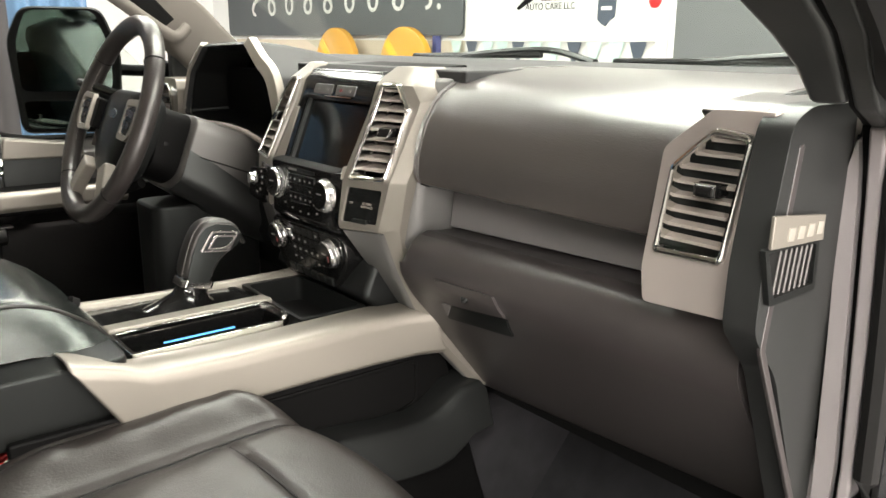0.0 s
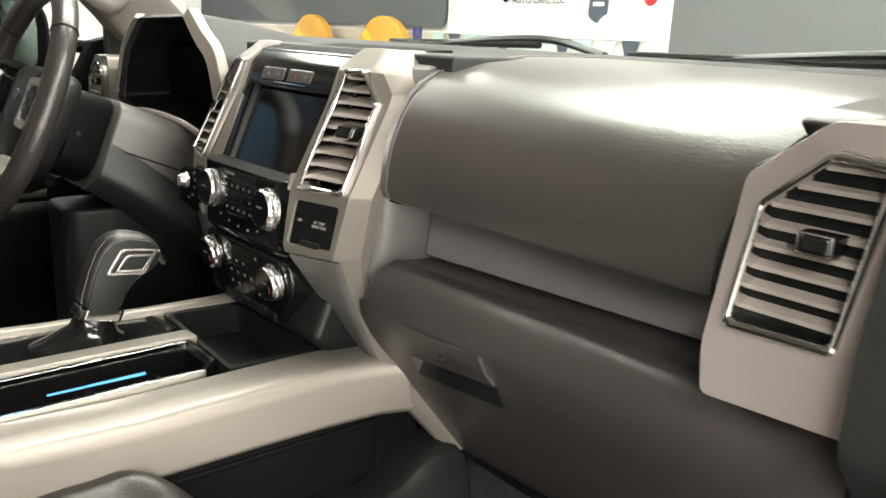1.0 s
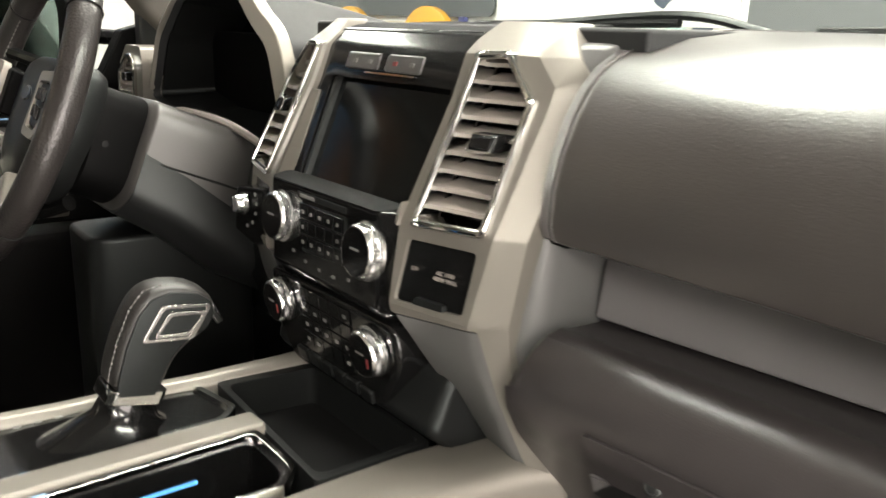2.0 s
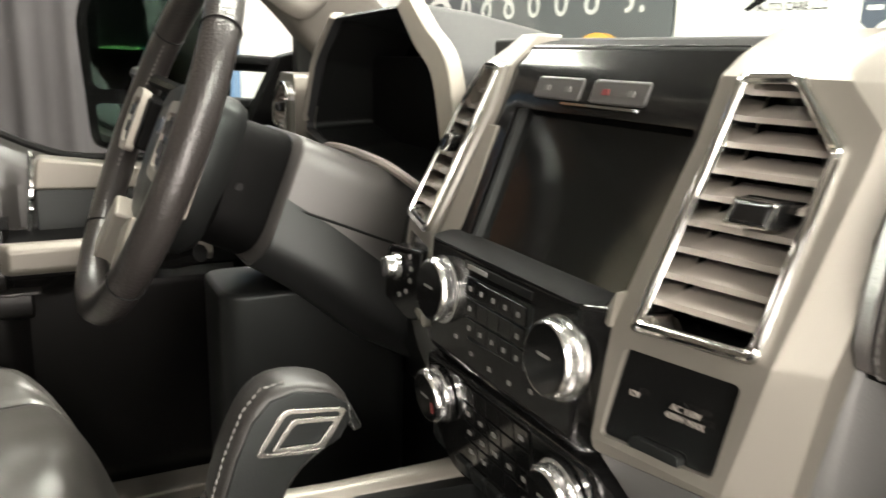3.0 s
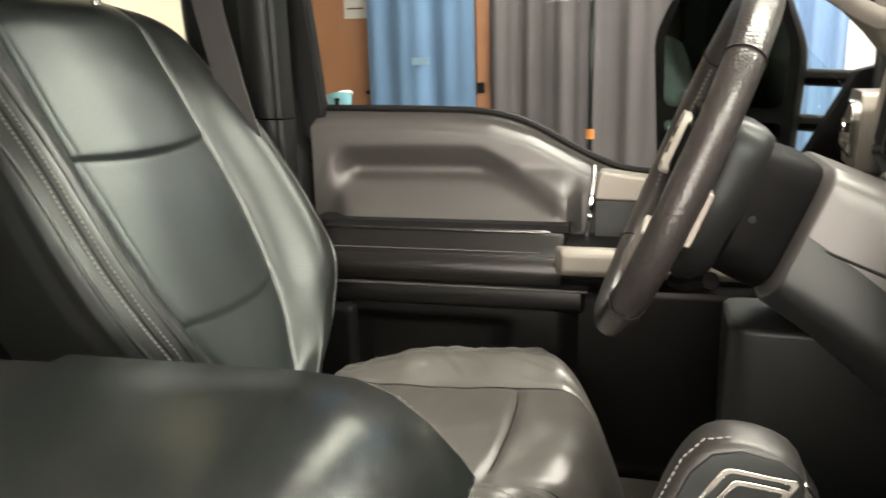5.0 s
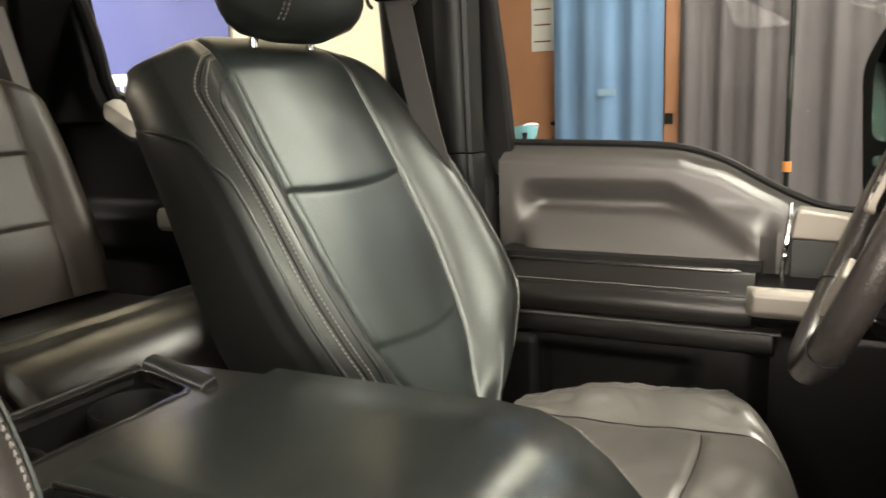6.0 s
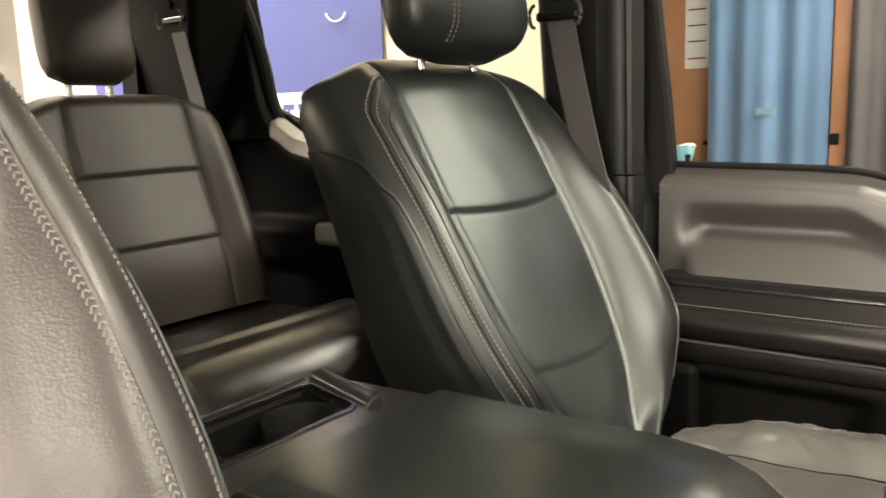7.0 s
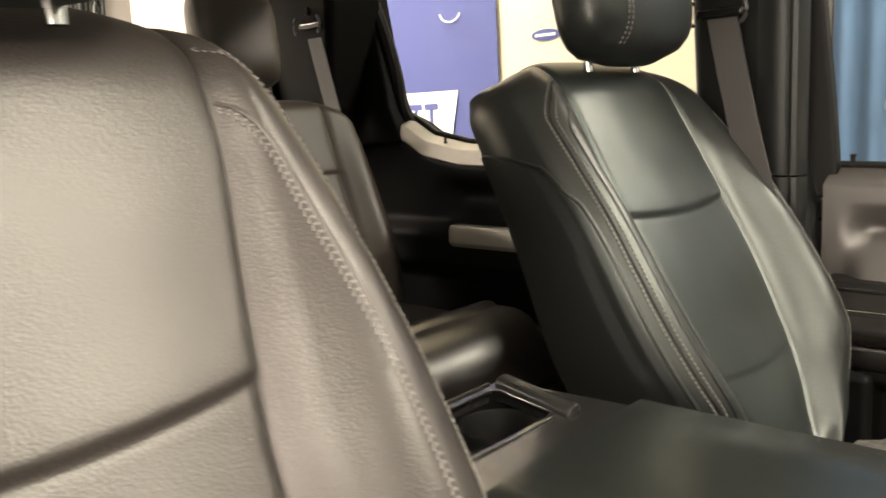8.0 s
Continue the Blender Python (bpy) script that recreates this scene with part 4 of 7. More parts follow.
# ---------------------------------------------------------------- instrument cluster and steering
clu = thing("instrument_cluster", (-0.38, 0.08, 0.6), "hooded instrument cluster with silver side bezels, unlit", "instrument cluster")
OPEN = round_poly([(-0.528, 0.786), (-0.338, 0.791), (-0.262, 0.733), (-0.232, 0.650), (-0.27, 0.628), (-0.56, 0.628), (-0.648, 0.650), (-0.600, 0.735)], 0.012, 4)
CC = (-0.437, 0.70)
grow = lambda s, y, e=0.0, top=1.0: [(CC[0] + (x - CC[0]) * s, y + e * (CC[1] - z), CC[1] + (z - CC[1]) * (s if z < CC[1] else s * top)) for x, z in OPEN]
part("hood", loft([grow(1.0, 0.085), grow(1.015, 0.075), grow(1.045, 0.078), grow(1.075, 0.095), grow(1.10, 0.15, 0, 0.92), grow(1.14, 0.22, 0, 0.76), grow(1.16, 0.29, 0, 0.60)], cap=False), SOFTPL, clu, "black hood")
part("recess", loft([grow(1.0, 0.087), grow(0.93, 0.125), grow(0.80, 0.175)], cap=False), PLASTIC, clu)
part("display", loft([grow(0.81, 0.172), grow(0.81, 0.18)]), SCREENM, clu, "dark glossy display")
for gx in (-0.535, -0.345):
    part("gauge_ring", lathe([(0.045, 0.0), (0.047, 0.004), (0.049, 0.0)], Matrix.Translation((gx, 0.1715, 0.695)) @ pose(0, 0, 0, 90, 0, 0), 36), GREYPL, clu)
    for q in range(7):
        a = radians(-30 + 40 * q)
        part("gauge_tick", obox(pose(gx + 0.040 * math.cos(a), 0.171, 0.695 + 0.040 * math.sin(a), 0, -math.degrees(a), 0), 0.006, 0.001, 0.0015), THREAD, clu, smooth=False)
for pts, wd in (([(-0.336, 0.793), (-0.294, 0.757), (-0.258, 0.732), (-0.240, 0.69), (-0.228, 0.65)], 0.022), ([(-0.532, 0.788), (-0.577, 0.758), (-0.606, 0.735), (-0.630, 0.69), (-0.654, 0.645)], 0.012)):
    P = smooth_path([(x, 0.0, z) for x, z in pts], 5)
    loops = []
    for q, p in enumerate(P):
        t = (P[min(q + 1, len(P) - 1)] - P[max(q - 1, 0)]).normalized()
        o = Vector((t.z, 0, -t.x))
        if o.x * (p.x - CC[0]) < 0:
            o = -o
        w = wd * (0.75 + 0.25 * math.sin(math.pi * q / (len(P) - 1)))
        loops.append([p - o * 0.002 + Vector((0, 0.081, 0)), p + Vector((0, 0.069, 0)), p + o * w + Vector((0, 0.075, 0)), p + o * w + Vector((0, 0.091, 0))])
    part("side_bezel", loft(loops), SILVERP, clu, "satin silver bezel", bevel=0.002)
part("lower_lip", tube(smooth_path([(-0.58, 0.075, 0.625), (-0.51, 0.060, 0.640), (-0.43, 0.055, 0.645), (-0.33, 0.058, 0.641), (-0.28, 0.075, 0.622)]), 0.005, n=8), SLAT, clu)
part("driver_knee_panel", sweep_x([(0.12, 0.63), (0.075, 0.62), (0.06, 0.56), (0.07, 0.46), (0.14, 0.36), (0.2, 0.36), (0.2, 0.63)], [-0.71, -0.215]), PLASTIC, dash, bevel=0.01)
DV = round_poly([(-0.792, 0.640), (-0.685, 0.637), (-0.678, 0.690), (-0.696, 0.708), (-0.730, 0.708), (-0.788, 0.680)], 0.005)
dvp = part("outer_vent_panel", plate(round_poly([(-0.80, 0.622), (-0.650, 0.622), (-0.642, 0.70), (-0.652, 0.720), (-0.745, 0.720), (-0.80, 0.690)], 0.006), lambda u, v, d: (u, 0.060 + d - 0.10 * (u + 0.65), v), 0.08, holes=[DV]), SILVER, dash, "satin silver surround", bevel=0.004)
air_vent(dvp, DV, lambda u, v, d: (u, 0.060 + d - 0.10 * (u + 0.65), v), 7)

WC, WA = Vector((-0.404, -0.150, 0.667)), 22.0
WM = Matrix.Translation(WC) @ pose(0, 0, 0, 90 - WA, 0, 0)   # local z points at the driver, local y up the wheel


def wheel_pt(a, r, h=0.0):
    return WM @ Vector((r * math.sin(a), r * math.cos(a), h))


wheel = thing("steering_wheel", tuple(WC), "black leather steering wheel with silver spokes on its column", "steering wheel")
R = 0.168
rim = bmesh.new()
loops = []
for k in range(73):
    a = 2 * math.pi * k / 72
    fat = 1.0 + 0.10 * max(0, math.cos(2 * a - 0.2)) ** 2
    loops.append([WM @ (Vector((math.sin(a), math.cos(a), 0)) * (R + 0.0158 * fat * math.cos(b)) + Vector((0, 0, 0.0160 * fat * math.sin(b)))) for b in [2 * math.pi * j / 14 for j in range(14)]])
loft(loops, rim, cap=False)
bmesh.ops.remove_doubles(rim, verts=rim.verts, dist=1e-5)
part("rim", rim, WHEELSKIN, wheel, "black leather rim")
for a in (0.9, 2 * math.pi - 0.9, math.pi - 0.8, math.pi + 0.8):
    bm = bmesh.new()
    tube([wheel_pt(a, R) + WM.to_3x3() @ Vector((math.sin(a) * 0.0164 * math.cos(b), math.cos(a) * 0.0164 * math.cos(b), 0.0166 * math.sin(b))) for b in [2 * math.pi * j / 16 for j in range(16)]], 0.0009, bm, n=5, closed=True)
    part("rim_seam", bm, RUBBER, wheel)
for a0, a1 in ((-1.9, -0.95), (0.95, 1.9)):
    stitches([wheel_pt(a0 + (a1 - a0) * i / 40, R - 0.0164, 0.003) for i in range(41)], wheel, step=0.006, length=0.004)
hub = bmesh.new()
outl = round_poly([(-0.078, 0.060), (0.078, 0.060), (0.092, 0.0), (0.078, -0.065), (0.045, -0.098), (-0.045, -0.098), (-0.078, -0.065), (-0.092, 0.0)], 0.035, 5)
loft([[WM @ Vector((x * s, y * s, h)) for x, y in outl] for s, h in ((0.92, -0.060), (1.0, -0.050), (1.0, -0.030), (0.95, -0.017), (0.80, -0.008), (0.4, -0.003))], hub)
part("airbag_cover", hub, PLASTIC, wheel, "black airbag cover")
em = part("oval_emblem", lathe([(0.0001, 0), (0.019, 0), (0.019, 0.002), (0.0001, 0.003)], WM @ Matrix.Translation((0, 0.012, -0.0045)) @ Matrix.Diagonal((1, 0.45, 1, 1)), 24), CHROME, wheel, "chrome-edged blue oval")
part("emblem_field", lathe([(0.0001, 0), (0.0165, 0), (0.0165, 0.001), (0.0001, 0.001)], WM @ Matrix.Translation((0, 0.012, -0.0018)) @ Matrix.Diagonal((1, 0.42, 1, 1)), 24), NAVY, em)
for s in (1, -1):
    sp = part("side_spoke", loft([[WM @ Vector((s * x, y + dy, h)) for dy, h in ((0.026, 0.004), (0.026, -0.018), (-0.028, -0.018), (-0.028, 0.004))] for x, y in ((0.070, 0.006), (0.115, 0.009), (0.140, 0.010), (0.158, 0.012))]), PLASTIC_D, wheel, "black spoke", bevel=0.004)
    on_spoke = lambda u, v, d: WM @ Vector((s * u, v, 0.0105 - d))
    part("spoke_frame", plate(round_poly([(0.088, -0.028), (0.132, -0.030), (0.153, -0.012), (0.156, 0.030), (0.140, 0.040), (0.092, 0.038)], 0.007), on_spoke, 0.009, holes=[round_poly([(0.096, -0.019), (0.130, -0.021), (0.141, -0.008), (0.143, 0.024), (0.134, 0.029), (0.098, 0.028)], 0.005)]), SILVERP, sp, "satin silver spoke frame", bevel=0.002)
    part("switch_pod", plate(round_poly([(0.098, -0.017), (0.129, -0.019), (0.139, -0.007), (0.141, 0.023), (0.133, 0.027), (0.100, 0.026)], 0.005), lambda u, v, d: on_spoke(u, v, d + 0.002), 0.010), PLASTIC, sp, bevel=0.002)
    for u, v in ((0.108, 0.015), (0.121, 0.016), (0.133, 0.014), (0.109, -0.002), (0.124, -0.004)):
        part("switch", obox(WM @ pose(s * u, v, 0.0092), 0.010, 0.012, 0.004), GLOSSBLK, sp, bevel=0.001)
    part("paddle", loft([[WM @ Vector((s * x, y + dy, h)) for dy, h in ((0.010, -0.020), (0.010, -0.026), (-0.040, -0.026), (-0.040, -0.020))] for x, y in ((0.095, -0.012), (0.128, -0.012))]), SLAT, sp, "grey shift paddle", bevel=0.002)
    part("lower_spoke", loft([[WM @ (Vector((s * x, y, 0)) + Vector((s * u, 0.6 * u, h))) for u, h in ((-0.014, 0.006), (-0.014, -0.014), (0.014, -0.014), (0.014, 0.006))] for x, y in ((0.046, -0.078), (0.066, -0.112), (0.082, -0.146))]), SILVERP, wheel, "satin silver spoke", bevel=0.004)
col = thing("steering_column", (-0.39, 0.0, 0.6), "black plastic steering column cover behind the wheel", "steering column")
part("upper_shroud", loft([[WM @ Vector((x * s, y * s + dy, h)) for x, y in round_poly([(-0.085, 0.05), (0.085, 0.05), (0.09, -0.06), (0.05, -0.085), (-0.05, -0.085), (-0.09, -0.06)], 0.025, 4)] for s, h, dy in ((0.72, -0.050, 0), (0.92, -0.060, 0), (0.95, -0.102, 0), (0.92, -0.106, 0))]), PLASTIC_D, col)
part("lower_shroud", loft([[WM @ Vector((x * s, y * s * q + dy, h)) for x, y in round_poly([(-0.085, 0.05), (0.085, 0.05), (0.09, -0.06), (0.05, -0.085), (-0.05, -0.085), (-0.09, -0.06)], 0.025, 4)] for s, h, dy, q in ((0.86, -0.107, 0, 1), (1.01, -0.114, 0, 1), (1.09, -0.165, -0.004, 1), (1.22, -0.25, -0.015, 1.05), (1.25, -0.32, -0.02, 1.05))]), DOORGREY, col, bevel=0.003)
# underside shell coloured darker to put in its shade below the seam
part("shroud_underside", loft([[WM @ Vector((x * s * 1.012, y * s * q * 1.012 + dy, h)) for x, y in round_poly([(-0.0876, -0.003 - 0.10 * (-h - 0.114)), (0.0876, -0.003 - 0.10 * (-h - 0.114)), (0.09, -0.06), (0.05, -0.085), (-0.05, -0.085), (-0.09, -0.06)], 0.012, 4)] for s, h, dy, q in ((1.01, -0.1142, 0, 1), (1.09, -0.165, -0.004, 1), (1.22, -0.25, -0.015, 1.05), (1.25, -0.318, -0.02, 1.05))]), GREYPL, col, "lower half of the column cover, darkened for shade")
part("shroud_seam", tube([(-0.3185, -0.050, 0.6095), (-0.3150, -0.040, 0.6055), (-0.3117, -0.0266, 0.6004), (-0.3062, 0.0050, 0.5880), (-0.3022, 0.030, 0.578), (-0.2985, 0.055, 0.568)], 0.0015, n=6), RUBBER, col)
part("shroud_screw", lathe([(0.0001, 0), (0.0035, 0), (0.0035, 0.002), (0.0001, 0.002)], Matrix.Translation((-0.298, -0.095, 0.632)) @ pose(0, 0, 0, 0, 90, 0), 10), RUBBER, col)
part("stalk", tube(smooth_path([(-0.48, -0.10, 0.70), (-0.56, -0.13, 0.715), (-0.60, -0.14, 0.72)]), [0.008] * 17, n=8), PLASTIC, col)
part("ignition_lever", tube([(-0.36, -0.12, 0.56), (-0.40, -0.14, 0.545), (-0.43, -0.15, 0.54)], 0.009, n=8), PLASTIC_D, col)

# pedals and lower driver side
part("lower_column_cover", loft([[(x, y, z) for x, y in round_poly([(-0.48, -0.100), (-0.365, -0.100), (-0.36, 0.1), (-0.48, 0.1)], 0.025, 4)] for z in (0.512, 0.45, 0.24)]), PLASTIC, dash, bevel=0.006, segs=3)
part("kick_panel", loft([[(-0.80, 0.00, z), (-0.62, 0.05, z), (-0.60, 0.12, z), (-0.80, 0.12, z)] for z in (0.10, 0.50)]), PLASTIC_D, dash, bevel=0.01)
ped = thing("brake_pedal", (-0.42, 0.22, 0.15), "black rubber brake pedal in the dark footwell", "pedal")
part("pad", obox(pose(-0.42, 0.20, 0.16, 60, 0, 0), 0.10, 0.06, 0.012), RUBBER, ped, bevel=0.004)
part("arm", tube([(-0.42, 0.215, 0.165), (-0.42, 0.30, 0.28), (-0.42, 0.33, 0.42)], 0.008), GREYPL, ped)

# ---------------------------------------------------------------- console
con = thing("centre_console", (0, -0.3, 0.0), "black centre console with satin silver rails and cup recess", "centre console")
part("console_body", loft([[(x, y, z) for x, y in round_poly([(-0.165, -0.86), (0.165, -0.86), (0.165, 0.10), (-0.165, 0.10)], 0.02, 3)] for z in (0.05, 0.345)]), PLASTIC, con)
for s in (1, -1):
    sec = [(0.112, 0.431), (0.150, 0.437), (0.176, 0.4385), (0.1835, 0.4355), (0.1865, 0.429), (0.187, 0.420), (0.187, 0.378), (0.176, 0.371), (0.112, 0.380)]
    rows = [(-0.385, 0.030, -0.004), (-0.34, 0.018, -0.002), (-0.305, 0.004, 0), (-0.20, 0.0, 0), (-0.08, 0.001, 0), (0.0, 0.003, 0.002), (0.045, 0.004, 0.008), (0.085, 0.004, 0.022)]
    if s < 0:
        sec = [(0.104, 0.431), (0.110, 0.437), (0.119, 0.4385), (0.124, 0.4355), (0.1265, 0.429), (0.127, 0.420), (0.127, 0.378), (0.119, 0.371), (0.104, 0.380)]
        rows = [(-0.385, 0.030, 0.004), (-0.34, 0.018, 0.004), (-0.305, 0.004, 0.003), (-0.20, 0.0, 0), (-0.12, 0.001, -0.006), (-0.08, 0.002, -0.012), (0.0, 0.004, -0.018), (0.045, 0.006, -0.020)]
    part("side_rail", loft([[(s * (x + e), y + (0.055 * ease((0.432 - z) / 0.05) if y < -0.3 else (0.02 if z < 0.41 and y > 0 else 0)), z + dz * ease((z - 0.372) / 0.05)) for x, z in sec] for y, dz, e in rows]), SILVER, con, "satin silver rail", bevel=0.004, segs=3)
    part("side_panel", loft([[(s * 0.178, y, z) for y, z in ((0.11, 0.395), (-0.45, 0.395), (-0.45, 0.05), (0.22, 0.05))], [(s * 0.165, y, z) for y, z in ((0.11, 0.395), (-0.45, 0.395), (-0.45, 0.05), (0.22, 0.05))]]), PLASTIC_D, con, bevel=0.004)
part("side_pocket", plate(round_poly([(-0.30, 0.366), (0.070, 0.366), (0.070, 0.299), (0.022, 0.286), (-0.30, 0.268)], 0.008), lambda u, v, d: (0.181 - d, u, v), 0.006, holes=[round_poly([(-0.292, 0.360), (0.066, 0.360), (0.066, 0.302), (0.021, 0.2895), (-0.292, 0.272)], 0.008)]), PLASTIC_D, con, bevel=0.002)
part("tunnel_trim", loft([[(0.165, y, z - 0.05), (0.165, y, z), (0.205, y, z + 0.002), (0.221, y + 0.004, z - 0.002), (0.228, y + 0.012, z - 0.014), (0.236, y + 0.022, z - 0.075)] for y, z in ((-0.20, 0.306), (-0.085, 0.303), (0.0, 0.293), (0.045, 0.292), (0.072, 0.298), (0.092, 0.310), (0.112, 0.323), (0.15, 0.326))]), PLASTIC, con, "black tunnel trim", bevel=0.004)
# cup recess tray
RO = [(0.026, -0.300), (0.113, -0.300), (0.109, -0.100), (0.088, -0.080), (0.020, -0.080)]
RI = [(0.031, -0.295), (0.108, -0.295), (0.104, -0.102), (0.086, -0.085), (0.025, -0.085)]
tray = part("cup_recess", plate(round_poly(RO, 0.005), lambda u, v, d: (u, v, 0.4385 - d), 0.012, holes=[round_poly(RI, 0.006)]), CHROME, con, "chrome-edged cup recess", bevel=0.0022, segs=3)
part("recess_liner", plate(round_poly([(0.030, -0.297), (0.110, -0.297), (0.106, -0.101), (0.087, -0.083), (0.024, -0.083)], 0.006), lambda u, v, d: (u, v, 0.432 - d), 0.075, holes=[round_poly([(0.033, -0.291), (0.104, -0.291), (0.100, -0.104), (0.084, -0.089), (0.028, -0.089)], 0.008)]), GLOSSBLK, tray)
part("recess_floor", box(0.03, 0.104, -0.294, -0.086, 0.352, 0.358), PLASTIC_D, tray)
part("light_strip", box(0.0290, 0.0316, -0.240, -0.135, 0.4125, 0.4148), BLUELED, tray, "blue lit strip")
for yy in (-0.235, -0.145):
    part("cup_ring", lathe([(0.033, 0.0), (0.033, 0.030), (0.036, 0.032), (0.038, 0.030), (0.038, 0.0)], Matrix.Translation((0.066, yy, 0.358)), 28), PLASTIC, tray)
part("recess_bridge", loft([[(x, -0.200, 0.358), (x, -0.196, 0.402), (x, -0.186, 0.404), (x, -0.182, 0.358)] for x in (0.034, 0.100)]), TRAYPL, tray, "low wall between the cup wells", bevel=0.002)
part("middle_bar", loft([[(x, y, z) for x, z in ((-0.014, 0.43), (-0.012, 0.439), (0.018, 0.441), (0.021, 0.43))] for y in (-0.300, -0.085, -0.070)]), SILVER, con, "satin silver divider bar", bevel=0.003)
SP = [(-0.116, -0.300), (-0.014, -0.300), (-0.018, -0.090), (-0.036, -0.072), (-0.112, -0.088)]
part("shift_panel", plate(round_poly(SP, 0.006), lambda u, v, d: (u, v, 0.431 - d), 0.02), GLOSSBLK, con, "gloss black shift plate", bevel=0.002)
part("shift_panel_edge", plate(round_poly(SP, 0.006), lambda u, v, d: (u, v, 0.4345 - d), 0.006, holes=[round_poly([(-0.111, -0.295), (-0.019, -0.295), (-0.023, -0.093), (-0.038, -0.078), (-0.107, -0.092)], 0.006)]), CHROME, con)
for k in range(6):
    part("gear_mark", box(-0.106, -0.102, -0.285 + k * 0.016, -0.279 + k * 0.016, 0.431, 0.4316), THREAD, con, smooth=False)
part("front_bin", plate(round_poly([(-0.092, -0.068), (0.112, -0.076), (0.112, 0.03), (-0.084, 0.03)], 0.006), lambda u, v, d: (u, v, 0.434 - d), 0.045,
                        holes=[round_poly([(-0.080, -0.062), (0.104, -0.070), (0.104, 0.025), (-0.072, 0.025)], 0.01)]), PLASTIC, con, bevel=0.002)
part("bin_mat", box(-0.082, 0.108, -0.07, 0.028, 0.392, 0.397), RUBBER, con)
# armrest lid
lid_loops = []
for y, sx, top, low in ((-0.688, 0.985, 0.512, 0.46), (-0.680, 1.0, 0.519, 0.455), (-0.45, 1.0, 0.521, 0.455), (-0.405, 0.995, 0.518, 0.455), (-0.375, 0.985, 0.508, 0.450), (-0.345, 0.97, 0.488, 0.447), (-0.318, 0.95, 0.462, 0.444), (-0.306, 0.93, 0.446, 0.440)):
    k = (top - low) / 0.066
    pts = [(-0.168, low), (-0.173, low + 0.5 * (top - low)), (-0.172, top - 0.004), (-0.166, top), (-0.10, top), (-0.02, top + 0.001), (0.055, top), (0.076, top - 0.002), (0.086, top - 0.007 * k), (0.093, top - 0.020 * k), (0.102, top - 0.045 * k), (0.108, low + 0.004), (0.104, low)]
    lid_loops.append([(x * (sx if x < 0 else 0.5 + 0.5 * sx), y, max(z, low)) for x, z in pts])
lid = part("armrest_lid", loft(lid_loops), LIDSKIN, con, "smooth black leather armrest lid", bevel=0.003)
stitches([(-0.1715 * s, y, t) for y, s, t in ((-0.68, 1.0, 0.515), (-0.45, 1.0, 0.517), (-0.40, 0.995, 0.513), (-0.37, 0.985, 0.503), (-0.34, 0.968, 0.481), (-0.315, 0.95, 0.456))], lid, step=0.006, length=0.004, radius=0.0007)
part("lid_piping", tube(smooth_path([(0.0845 * (0.5 + 0.5 * q), y, t - 0.005) for y, q, t in ((-0.684, 1.0, 0.517), (-0.55, 1.0, 0.5205), (-0.45, 1.0, 0.521), (-0.405, 0.995, 0.518), (-0.375, 0.985, 0.508), (-0.345, 0.97, 0.489), (-0.318, 0.95, 0.464), (-0.307, 0.93, 0.449))], 4), 0.0024, n=8), ARMSKIN, lid, "leather piping")
part("lid_base", loft([[(x, y, z) for x, y in round_poly([(-0.160, -0.69), (0.160, -0.69), (0.160, -0.315), (-0.160, -0.315)], 0.02, 3)] for z in (0.38, 0.456)]), PLASTIC, con, bevel=0.004)
part("lid_latch", lathe([(0.016, 0), (0.016, 0.010), (0.010, 0.014), (0.0001, 0.014)], Matrix.Translation((-0.06, -0.318, 0.452)) @ pose(0, 0, 0, 60, 0, 0), 16), PLASTIC_D, con)
# rear cup holder
rc = part("rear_cup_tray", plate(round_poly([(-0.172, -0.858), (0.158, -0.858), (0.158, -0.692), (-0.172, -0.692)], 0.012), lambda u, v, d: (u, v, 0.508 - d + (v + 0.692) * 0.03), 0.012,
                                 holes=[round_poly([(-0.142, -0.842), (0.13, -0.842), (0.13, -0.742), (-0.112, -0.742)], 0.016, 5)]), TRAYPL, con, "satin black rear cup tray", bevel=0.003)
part("tray_rim", plate(round_poly([(-0.147, -0.846), (0.134, -0.846), (0.134, -0.738), (-0.114, -0.738)], 0.016, 5), lambda u, v, d: (u, v, 0.5105 - d + (v + 0.692) * 0.03), 0.006,
                      holes=[round_poly([(-0.140, -0.840), (0.128, -0.840), (0.128, -0.744), (-0.110, -0.744)], 0.014, 5)]), GLOSSBLK, rc, "glossy rim", bevel=0.0015)
part("tray_well", loft([[(-0.006 + (x + 0.006) * s, -0.792 + (y + 0.792) * s, z) for x, y in round_poly([(-0.143, -0.843), (0.131, -0.843), (0.131, -0.741), (-0.143, -0.741)], 0.022, 5)] for s, z in ((1.0, 0.502), (0.98, 0.43), (0.95, 0.424))], cap=False), PLASTIC_D, rc)
part("well_floor", box(-0.138, 0.126, -0.838, -0.746, 0.421, 0.425), PLASTIC_D, rc)
for xx, rr in ((-0.086, 0.039), (0.066, 0.041)):
    part("cup_wall", lathe([(rr - 0.004, 0.0), (rr, 0.066), (rr + 0.003, 0.069), (rr + 0.005, 0.066), (rr + 0.003, 0.0)], Matrix.Translation((xx, -0.792, 0.425)), 30), PLASTIC_D, rc, "round cup well")
part("tray_bridge", loft([[(x, -0.744, 0.487), (x, -0.752, 0.4915), (x, -0.800, 0.480), (x, -0.838, 0.462), (x, -0.838, 0.430), (x, -0.744, 0.430)] for x in (-0.046, -0.043, 0.012, 0.015)]), TRAYPL, rc, "sloping bridge between the cup wells", bevel=0.003)
